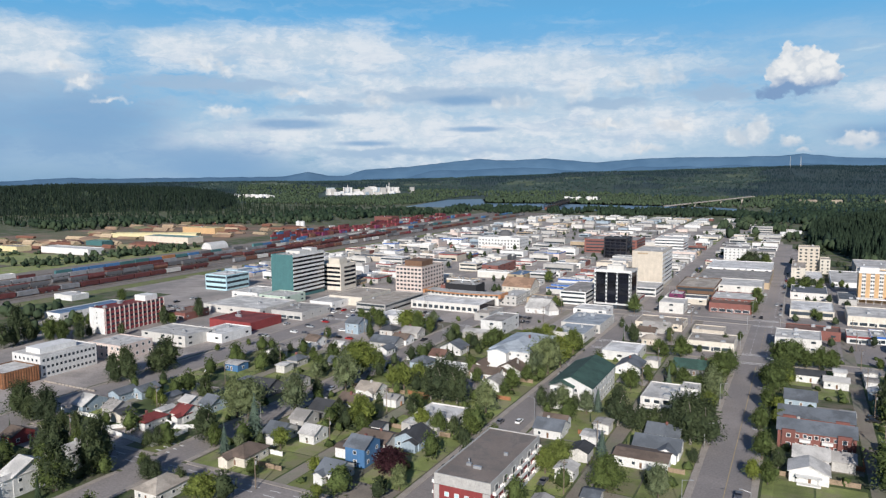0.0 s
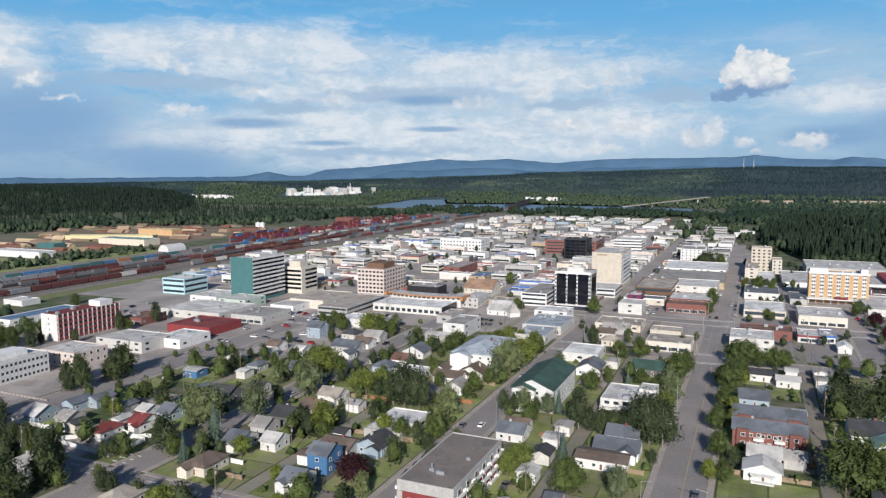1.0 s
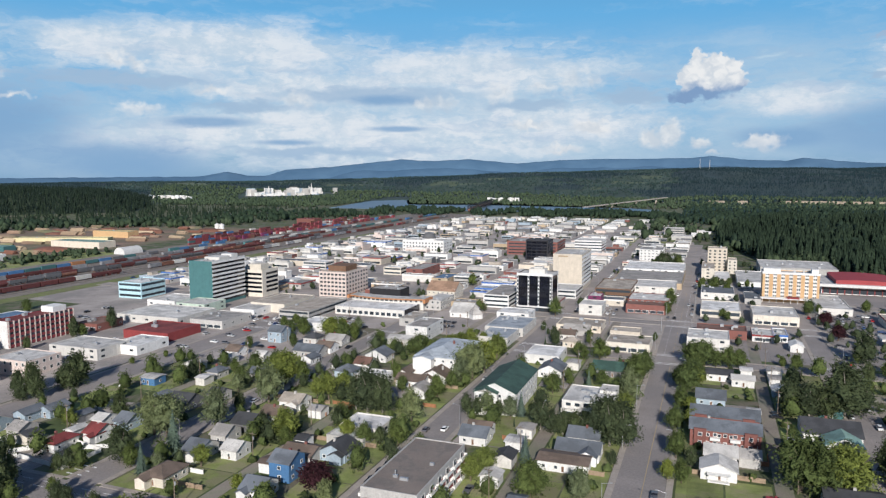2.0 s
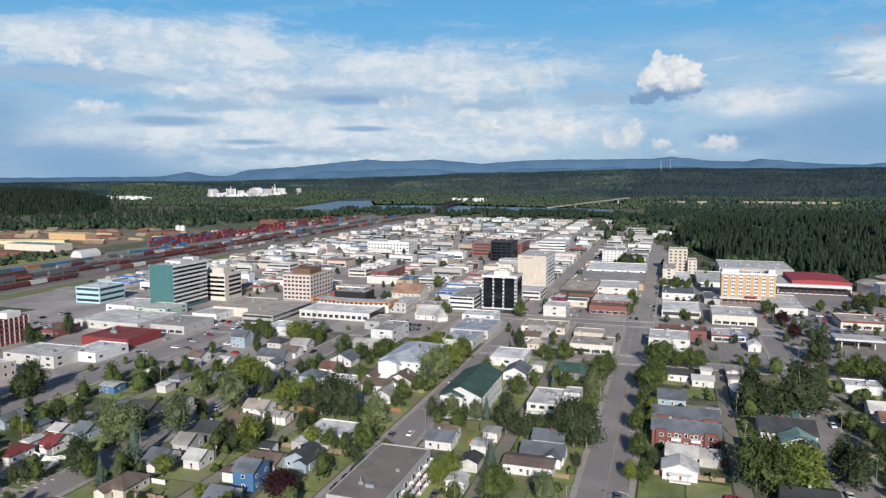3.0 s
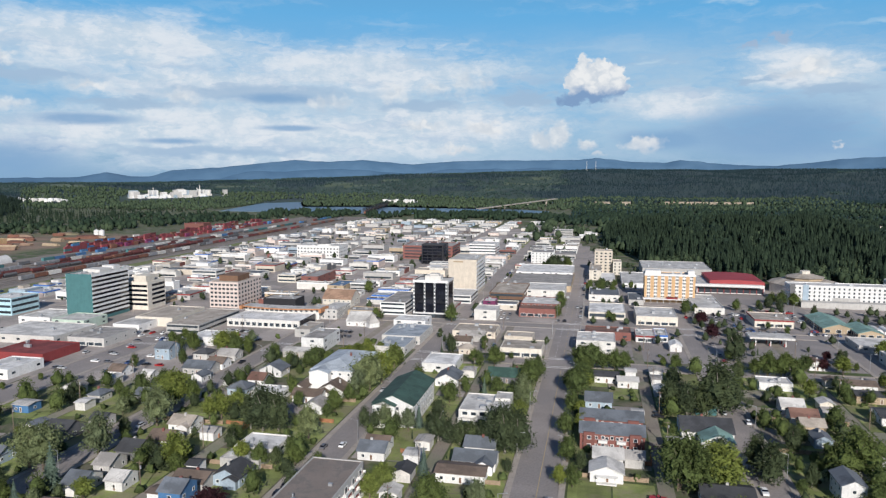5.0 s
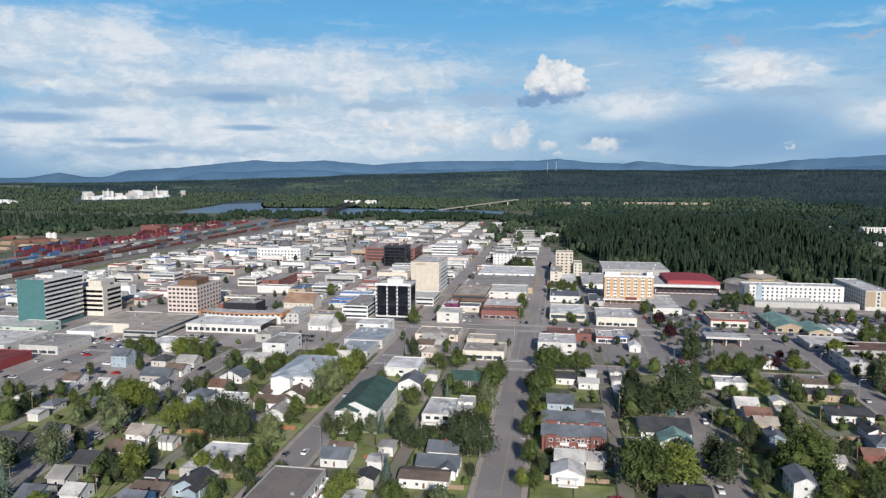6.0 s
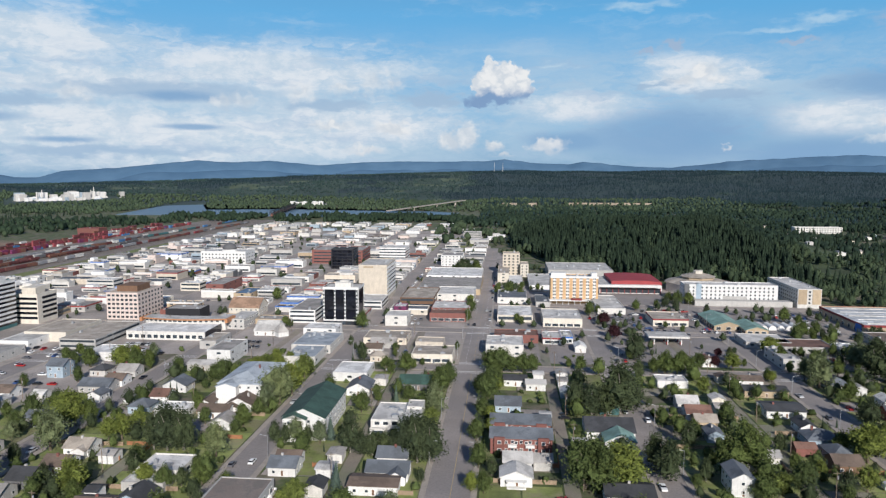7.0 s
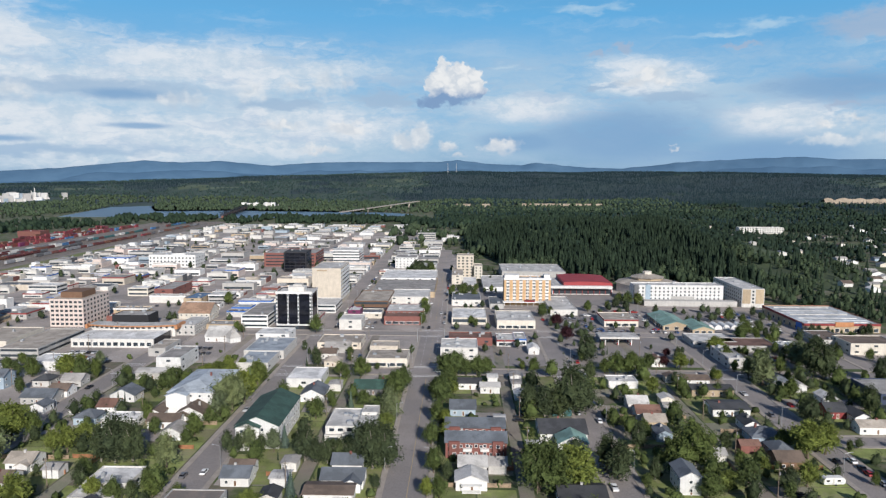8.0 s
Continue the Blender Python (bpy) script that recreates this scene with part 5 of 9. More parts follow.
def mall():
    ob = new("shopping_mall")
    ob.matrix_basis = pose(254, 467, 0)
    claim(254, 467, 52, 68)
    part("wall", walls_mesh(50, 66, 6), WALL["tan"], ob)
    for k in range(5):
        bm = box(-24.6, 24.6, 0.4 + 13 * k, 13.0 + 13 * k, 5.2, 5.6 + 0.25 * (k % 2))
        part("roof", bm, ROOF["palegrey"], ob)
        part("skylight_ridge", box(-20, 20, 6 + 13 * k, 7 + 13 * k, 5.6, 6.2), ROOF["light"], ob)
    part("red_fascia", rim(50, 66, 4.6, 6.2, 0.2), WALL["red"], ob, "red sign band round the mall")
    strip(ob, "entrance_sign", "front", 50, 66, 4.2, 7.2, WALL["orange"], 0.9, -5, 7)
    window_grid(ob, "front", 50, 66, 8, 1, 0.4, 3, 3.0, 2.6, surround=TRIM)
    window_grid(ob, "left", 50, 66, 8, 1, 0.4, 3, 3.0, 2.6, surround=TRIM)
    strip(ob, "blue_shopfront", "left", 50, 66, 0, 5.5, WALL["brightblue"], 0.3, 22, 30)
    tagged(ob, "long low shopping mall with pale ribbed roofs and red band", "shopping mall")


def teal_shops():
    for x, y, w, d in ((146, 470, 18, 40), (160, 458, 14, 26)):
        o = house(x, y, w, d, "tan", "teal", "y", 1, pitch=0.3, name="shop", label="strip of shops with a teal metal roof", plain=True)
        window_grid(o, "front", w, d, 3, 1, 0.4, 3, 3.0, 2.2, surround=TRIM)
        window_grid(o, "left", w, d, 7, 1, 0.4, 3, 3.0, 2.2, surround=TRIM)


def courthouse():
    ob = block("courthouse", -189, 782, 58, 46, 15.5, "brick", "grey", "broad red brick courthouse with square windows", 4)
    for s in range(4):
        strip(ob, "window_band", "front", 58, 46, 1.5 + 3.5 * s, 2.8 + 3.5 * s, GLASS, 0.06, -27, 27)
        strip(ob, "window_band", "right", 58, 46, 1.5 + 3.5 * s, 2.8 + 3.5 * s, GLASS, 0.06, -21, 21)
    ob = block("office_tower", -173, 738, 24, 26, 21.5, "black", "dark", "dark glass office tower with reddish reflections", 2)
    for side in ("front", "right"):
        window_grid(ob, side, 24, 26, 4, 6, 1.0, 3.3, 5.2, 2.8, glass=GLASS_BLACK)
    ob = block("town_hall", -317, 770, 52, 30, 14, "white", "light", "white town hall with dark arched dome", 2)
    window_grid(ob, "front", 52, 30, 13, 3, 2.0, 3.8, 1.6, 1.7)
    window_grid(ob, "right", 52, 30, 6, 3, 2.0, 3.8, 1.6, 1.7)
    bm = bmesh.new()
    bmesh.ops.create_uvsphere(bm, u_segments=16, v_segments=10, radius=8.0)
    for v in bm.verts:
        v.co.z = max(0, v.co.z) * 0.9 + 15.5
        v.co.x += 4
        v.co.y += 10
    part("dome", bm, WALL["darkgrey"], ob, "dark ribbed dome", True)
    bm = bmesh.new()
    tube(bm, (4, 10, 13.5), (4, 10, 15.6), 8.2, 8.2, 16)
    part("drum", bm, WALL["white"], ob)
    ob = block("office_building", -129, 800, 30, 36, 17, "white", "light", "white office with long dark window bands", 2)
    for side in ("front", "right"):
        for s in range(5):
            strip(ob, "window_band", side, 30, 36, 1.4 + 3.2 * s, 2.7 + 3.2 * s, GLASS, 0.06)
    ob = block("apartment_tower", 6, 708, 17, 16, 22.5, "beige", "tan", "beige apartment tower with balconies", 1)
    window_grid(ob, "front", 17, 16, 4, 7, 1.2, 3.0, 1.8, 1.4)
    ob = block("apartment_building", 19, 700, 8, 20, 13, "cream", "tan", "cream stair tower beside the flats", 0)
    window_grid(ob, "front", 8, 20, 2, 4, 1.2, 3.0, 1.4, 1.3)


def orange_market():
    """Low hall with a long curved orange eave."""
    ob = new("market_hall")
    ob.matrix_basis = pose(-207, 410, 0)
    claim(-207, 410, 54, 40)
    part("wall", walls_mesh(50, 26, 5.4), WALL["lightgrey"], ob)
    part("roof", box(-24.6, 24.6, 0.4, 25.6, 4.7, 5.0), ROOF["white"], ob)
    window_grid(ob, "front", 50, 26, 12, 1, 1.0, 3, 3.0, 2.4, surround=TRIM)
    strip(ob, "dark_glazing", "right", 50, 26, 0.3, 5.4, GLASS_BLACK, 0.1, -12, 12)
    bm = bmesh.new()
    n = 16
    ring = []
    for i in range(n + 1):
        u = i / n
        x = -28 + 54 * u
        y = 30 - 9 * (1 - (2 * u - 1) ** 2) * 0.5
        ring.append([bm.verts.new(c) for c in ((x, y, 0), (x, y, 7.0), (x, y + 9, 7.0), (x, y + 9, 0))])
    for i in range(n):
        for j in range(4):
            bm.faces.new((ring[i][j], ring[i + 1][j], ring[i + 1][(j + 1) % 4], ring[i][(j + 1) % 4]))
    bm.faces.new(ring[0])
    bm.faces.new(ring[-1][::-1])
    bmesh.ops.recalc_face_normals(bm, faces=bm.faces)
    part("curved_wing", bm, WALL["lightgrey"], ob)
    bm = bmesh.new()
    ring = []
    for i in range(n + 1):
        u = i / n
        x = -29 + 56 * u
        y = 30 - 9 * (1 - (2 * u - 1) ** 2) * 0.5
        ring.append([bm.verts.new(c) for c in ((x, y - 1.2, 7.05), (x, y - 1.2, 7.9), (x, y + 10, 7.9), (x, y + 10, 7.05))])
    for i in range(n):
        for j in range(4):
            bm.faces.new((ring[i][j], ring[i + 1][j], ring[i + 1][(j + 1) % 4], ring[i][(j + 1) % 4]))
    bm.faces.new(ring[0])
    bm.faces.new(ring[-1][::-1])
    bmesh.ops.recalc_face_normals(bm, faces=bm.faces)
    part("curved_roof", bm, ROOF["light"], ob)
    for i in range(n):
        u0, u1 = i / n, (i + 1) / n
        bm = bmesh.new()
        v = quad_box(bm, -29 + 56 * u0, -29 + 56 * u1, 0, 0.25, 7.1, 7.95)
        for q in v:
            u = (q.co.x + 29) / 56
            q.co.y += 30 - 9 * (1 - (2 * u - 1) ** 2) * 0.5 - 1.5
        part("eave_panel", bm, WALL["orange"], ob, "orange eave panel")
    part("orange_end", box(27.2, 29.0, 26, 40, 5.6, 8.1), WALL["orange"], ob, "orange end wall")
    part("orange_end", box(-30.6, -29.1, 27, 40, 5.6, 8.1), WALL["orange"], ob, "orange end wall")
    for i in range(16):
        u = (i + 0.5) / 16
        y = 30 - 9 * (1 - (2 * u - 1) ** 2) * 0.5
        share("window", window_mesh(2.4, 1.1, GLASS), ob, -28 + 54 * u, y - 0.05, 5.7, 0)
    tagged(ob, "white market hall with a long curved orange wing", "market hall")


def church():
    o = house(-186, 486, 22, 20, "cream", "clay", "x", 2, pitch=0.55, name="church", label="cream church with a broad brown tiled roof")
    o = house(-150, 427, 14, 19, "white", "light", "x", 1, pitch=0.5, name="chapel", label="white gabled chapel beside a pointed tent roof")
    ob = new("pointed_chapel")
    ob.matrix_basis = pose(-140, 428, 0)
    claim(-140, 420, 12, 16)
    bm = bmesh.new()
    tube(bm, (0, 0, 3), (0, 0, 8.5), 5.5, 0.3, 4)
    part("roof", bm, ROOF["grey"], ob)
    bm = bmesh.new()
    tube(bm, (0, 0, 0), (0, 0, 3.1), 4.9, 4.9, 4)
    part("wall", bm, WALL["white"], ob)
    tagged(ob, "chapel with a steep grey pyramid roof", "chapel")


def red_flats():
    for y, w, d, sx in ((250.5, 22.5, 10.5, 1), (265.5, 23.0, 10.5, 1)):
        o = house(7, y, w, d, "brick", "slate", "x", 2, pitch=0.42, name="row_house", label="red brick row houses with slate roofs and white windows")
        for a in (-8, 8):
            strip(o, "brick_bay", "front", w, d, 0, 6.6, WALL["brick"], 0.9, a - 2, a + 2)
            share("window", window_mesh(1.4, 1.3, GLASS, TRIM), o, a, -0.9, 1.2, 0)
            share("window", window_mesh(1.4, 1.3, GLASS, TRIM), o, a, -0.9, 4.1, 0)
        window_grid(o, "front", w, d, 7, 2, 1.2, 2.9, 1.2, 1.3, surround=TRIM, margin=1.0)
        for k in (-3.2, 3.2):
            part("balcony", box(k - 1.6, k + 1.6, -1.3, 0, 3.0, 3.9), TRIM, o, "white balcony front")


def green_roof_flats():
    o = house(-76, 257, 16.5, 36, "white", "green", "y", 3, pitch=0.42, name="apartment_building", label="white three-storey flats with a large green gable roof", plain=True)
    for side, n in (("front", 4), ("right", 9), ("left", 9)):
        window_grid(o, side, 16.5, 36, n, 3, 1.0, 2.9, 1.4, 1.4, surround=TRIM, margin=1.8)
    bm = prism_roof(9, 5, 9.1, 0.42, "y", 0.4)
    for v in bm.verts:
        v.co.y -= 2.6
        v.co.x -= 3
    part("porch_roof", bm, ROOF["green"], o)
    part("front_bay", box(-7.5, 1.5, -2.2, 0, 0, 9.1), WALL["white"], o)
    for r in range(3):
        for a in (-5.2, -0.8):
            share("window", window_mesh(1.4, 1.4, GLASS, TRIM), o, a, -2.2, 1.0 + 2.9 * r, 0)


def slat_hall():
    ob = block("school_hall", -305, 176, 17, 16, 7, "brown", "light", "brown school hall with orange timber slats", 0)
    for k in range(14):
        strip(ob, "slat", "front", 17, 16, 0.3, 6.8, RED_WOOD, 0.3, -8 + 1.2 * k, -7.4 + 1.2 * k)
        strip(ob, "slat", "right", 17, 16, 0.3, 6.8, RED_WOOD, 0.3, -7.8 + 1.15 * k, -7.2 + 1.15 * k)


def modern_office():
    """Pale two-storey office in three stepped blocks with big corner windows."""
    ob = new("office_building")
    ob.matrix_basis = pose(-42, 263, 0)
    claim(-42, 263, 21, 26)
    for x0, x1, y0, y1, h in ((-9.5, 3.0, 2.5, 24, 6.2), (3.0, 9.5, 0, 15, 6.9), (3.0, 9.5, 15, 24, 7.6), (-9.5, -3.0, 0, 2.5, 3.4)):
        bm = walls_mesh(x1 - x0, y1 - y0, h)
        for v in bm.verts:
            v.co.x += (x0 + x1) / 2
            v.co.y += y0
        part("wall", bm, WALL["lightgrey"], ob)
        part("roof", box(x0 + 0.35, x1 - 0.35, y0 + 0.35, y1 - 0.35, h - 0.6, h - 0.35), ROOF["light"], ob)
    for x, y, z, ww, hh in ((-7, 2.5, 3.9, 2.2, 1.5), (-3.6, 2.5, 3.9, 2.2, 1.5), (0, 2.5, 3.9, 2.6, 1.8), (0, 2.5, 0.6, 2.6, 2.2), (4.8, 0, 3.7, 2.2, 2.2), (7.8, 0, 3.7, 2.2, 2.2), (4.8, 0, 0.5, 2.2, 2.3), (7.8, 0, 0.5, 2.2, 2.3), (-6.2, 0, 0.7, 4.4, 2.0)):
        share("window", window_mesh(ww, hh, GLASS, TRIM), ob, x, y, z, 0)
    for k in range(6):
        share("window", window_mesh(1.8, 1.6, GLASS, TRIM), ob, 9.5, 2.5 + 3.4 * k, 3.8, 90)
        share("window", window_mesh(1.8, 1.6, GLASS, TRIM), ob, 9.5, 2.5 + 3.4 * k, 0.7, 90)
    roof_units(ob, 12, 22, 6.2, 4, random.Random(2))
    tagged(ob, "pale grey modern office with stepped flat roofs", "building")


def fuel_station():
    ob = new("fuel_station")
    ob.matrix_basis = pose(98, 424, 0)
    claim(98, 420, 26, 18)
    part("canopy", box(-12, 12, 0, 14, 4.6, 5.6, 0.05), WALL["lightgrey"], ob, "flat grey canopy")
    part("canopy_roof", box(-11.6, 11.6, 0.4, 13.6, 5.6, 5.75), ROOF["light"], ob)
    for x in (-8, 0, 8):
        for y in (3.5, 10.5):
            part("column", box(x - 0.25, x + 0.25, y - 0.25, y + 0.25, 0, 4.6), WALL["white"], ob)
            part("pump", box(x - 0.9, x - 0.4, y - 0.4, y + 0.4, 0.15, 1.7, 0.04), WALL["red"], ob)
    part("kiosk", box(-7, 7, 15, 21, 0, 3.6), WALL["grey"], ob)
    tagged(ob, "fuel station with a broad flat grey canopy", "fuel station")


def storage_tents():
    for k in range(6):
        bm = bmesh.new()
        tube(bm, (0, 0, 0), (0, 12, 0), 2.6, 2.6, 14)
        for v in bm.verts:
            v.co.z = max(0.0, v.co.z * 1.2)
        o = part("storage_tent", bm, WALL["white"])
        o.location = (170 + 5.4 * k, 474, 0.04)
        tagged(o, "white round-topped storage tent in a row", "tent", "storage tents")
    claim(183, 474, 34, 12)


for make in (modern_office, fuel_station, storage_tents, foreground_flats, black_tower, hotel, green_tower, maroon_slab, window_office, beige_tower, white_hotels, civic_halls, mall,
             teal_shops, courthouse, orange_market, church, red_flats, green_roof_flats, slat_hall):
    make()

# ---- the rest of the town: low blocks along the grid ----
def fill_town():
    rnd = random.Random(41)
    xs = [-700, -620, -470] + [-420, -340, -256, -176, -90, -17]
    ys = [455, 550, 640, 740, 850, 960, 1070, 1180, 1290, 1400]
    walls = ["white"] * 5 + ["lightgrey"] * 6 + ["grey"] * 6 + ["cream", "cream", "pink", "pink", "beige", "tan", "bluegrey", "darkgrey", "brick"]
    roofs = ["white"] * 8 + ["light"] * 10 + ["grey"] * 4 + ["gravel"] * 3 + ["tan"] * 2 + ["paleslate"] * 3 + ["slate", "brown"]
    far = []
    for i in range(2, len(xs) - 1):
        for j in range(len(ys) - 1):
            if xs[i] < -475 or (xs[i] == -90 and ys[j] >= 1070):
                continue
            x0, x1, y0, y1 = xs[i] + 7.5, xs[i + 1] - 7.5, ys[j] + 6.0, ys[j + 1] - 6.0
            mid = (x0 + x1) / 2
            for a, b in ((x0, mid - 2), (mid + 2, x1)):
                y = y0
                while y < y1 - 8:
                    d = rnd.choice((8, 10, 12, 15, 18, 24))
                    d = min(d, y1 - y)
                    w = min(b - a, rnd.uniform(13, 32))
                    x = a + w / 2 if a == x0 else b - w / 2
                    if d > 8 and rnd.random() < 0.9 and is_free(x - w / 2, x + w / 2, y, y + d):
                        h = rnd.choice((3.6, 4, 4, 4.5, 5, 5, 6, 7)) if y < 1000 else rnd.choice((4, 4.5, 5, 6))
                        style = rnd.choice(("few", "few", "few", "shop", "shop", "front", "none", "band")) if y < 620 else "front" if y < 800 else "none"
                        if y > 760:
                            far.append((x, y, w, d - 1.2, h, rnd.choice(walls), rnd.choice(roofs)))
                            claim(x, y, w, d)
                            y += d + rnd.choice((0, 0, 0.6, 1.5, 7))
                            continue
                        o = flat_block(x, y, w, d - 1.2, h, rnd.choice(walls), rnd.choice(roofs), style, units=rnd.randint(1, 3) if y < 640 else rnd.randint(0, 1),
                                   fascia=rnd.choice((None, None, None, None, None, None, "red", "brightblue", "white", "white")) if y < 1000 else None, group="downtown low blocks")
                        if rnd.random() < 0.55:
                            aw, ad, ah = w * rnd.uniform(0.3, 0.6), (d - 1.2) * rnd.uniform(0.35, 0.8), h + rnd.choice((-1.0, 1.2, 1.8, 2.4))
                            cx, cy = rnd.choice((-1, 1)) * (w - aw) / 2 * rnd.uniform(0.3, 0.95), rnd.uniform(0.4, max(0.5, d - 1.6 - ad))
                            if ah > h:
                                part("upper_storey", box(cx - aw / 2, cx + aw / 2, cy, cy + ad, h - 0.5, ah), rnd.choice((WALL["lightgrey"], WALL["white"], WALL["grey"], ROOF["light"], ROOF["tan"])), o)
                    y += d + rnd.choice((0, 0, 0.6, 1.5, 7))
    keys = sorted({f[5] for f in far}), sorted({f[6] for f in far})
    glass, unit = len(keys[0]) + len(keys[1]), len(keys[0]) + len(keys[1]) + 1
    bm = bmesh.new()
    for x, y, w, d, h, a, b in far:
        quad_box(bm, x - w / 2, x + w / 2, y, y + d, 0, h - 0.3, keys[0].index(a))
        quad_box(bm, x - w / 2 - 0.1, x + w / 2 + 0.1, y - 0.1, y + d + 0.1, h - 0.3, h, len(keys[0]) + keys[1].index(b))
        if y < 1000:
            # dark shop glass and, on some, a coloured band or a second storey
            quad_box(bm, x - w / 2 + 0.8, x + w / 2 - 0.8, y - 0.14, y + 0.1, 0.6, min(2.7, h - 1), glass)
            if rnd.random() < 0.35:
                aw, ad = w * rnd.uniform(0.3, 0.6), d * rnd.uniform(0.35, 0.7)
                c = x + rnd.uniform(-1, 1) * (w - aw) / 2 * 0.9
                quad_box(bm, c - aw / 2, c + aw / 2, y + 0.6, y + 0.6 + ad, h, h + rnd.choice((1.5, 2.6, 3.0)), keys[0].index(a))
        for _ in range(rnd.randint(0, 3)):
            c, e, q = x + rnd.uniform(-w / 2 + 1.5, w / 2 - 1.5), y + rnd.uniform(1.5, d - 1.5), rnd.uniform(0.6, 1.3)
            quad_box(bm, c - q, c + q, e - q * 0.8, e + q * 0.8, h, h + rnd.uniform(0.7, 1.5), rnd.choice((unit, keys[0].index(a))))
    tagged(part("distant_low_blocks", bm, [WALL[k] for k in keys[0]] + [ROOF[k] for k in keys[1]] + [GLASS, METAL]), "far low town blocks with pale flat roofs", "buildings", kind="stuff")


fill_town()


# low buildings in the clearing past the end of the main street
house(-19, 1146, 18, 11, "white", "light", "x", 1, pitch=0.3)
house(-6, 1128, 10, 9, "white", "white", "x", 1, pitch=0.3)
flat_block(-56, 1205, 34, 14, 6.5, "grey", "grey", "few", label="low grey hall in the clearing past the town")
flat_block(-31, 1200, 14, 10, 5, "lightgrey", "light", "few")
slab("lawn", -36, 9, 1040, 1124, 0.05, LAWN, "mown grass clearing below the wooded hill", "lawn")


def red_sheds():
    flat_block(-704, 1140, 38, 26, 8, "brick", "red", "none", label="far red-roofed shed by the tracks", name="shed")
    flat_block(-300, 520, 44, 22, 6, "white", "white", "few", fascia="red", label="white supermarket with a red sign band", name="store")
    flat_block(-420, 900, 34, 24, 6, "white", "light", "few", fascia="red", label="white store with red canopy", name="store")
    flat_block(-395, 800, 30, 20, 7, "white", "light", "few", fascia="brightblue", label="white store with a blue sign band", name="store")


red_sheds()


def meadow_edge():
    """Open meadow and a few buildings past the end of the town."""
    slab("meadow", -112, -44, 925, 1108, 0.05, LAWN, "open bright green meadow past the end of the town", "meadow")
    flat_block(-52, 1113, 28, 18, 10, "grey", "light", "band", label="grey flat-roofed hall beside the meadow", name="museum")
    house(-20, 1082, 14, 10, "white", "white", "x", 1, label="white pavilion with a pale roof beside the meadow", plain=True, name="pavilion")


meadow_edge()


# ---- railway yard ----
def ribbed_hull(half, proud, reach, posts, wide, z0, z1):
    """A long steel box whose two sides step out at upright posts, in one skin."""
    side = [(half, -reach)]
    for k in range(posts):
        y = -reach + 0.6 + k * (2 * reach - 1.2) / (posts - 1)
        side += [(half, y - wide), (half + proud, y - wide * 0.8), (half + proud, y + wide * 0.8), (half, y + wide)]
    side.append((half, reach))
    ring = side + [(-x, y) for x, y in reversed(side)]
    bm = bmesh.new()
    low, high = ([bm.verts.new((x, y, z)) for x, y in ring] for z in (z0, z1))
    for i in range(len(ring)):
        j = (i + 1) % len(ring)
        bm.faces.new((low[i], low[j], high[j], high[i]))
    bm.faces.new(low[::-1])
    bm.faces.new(high)
    return bm


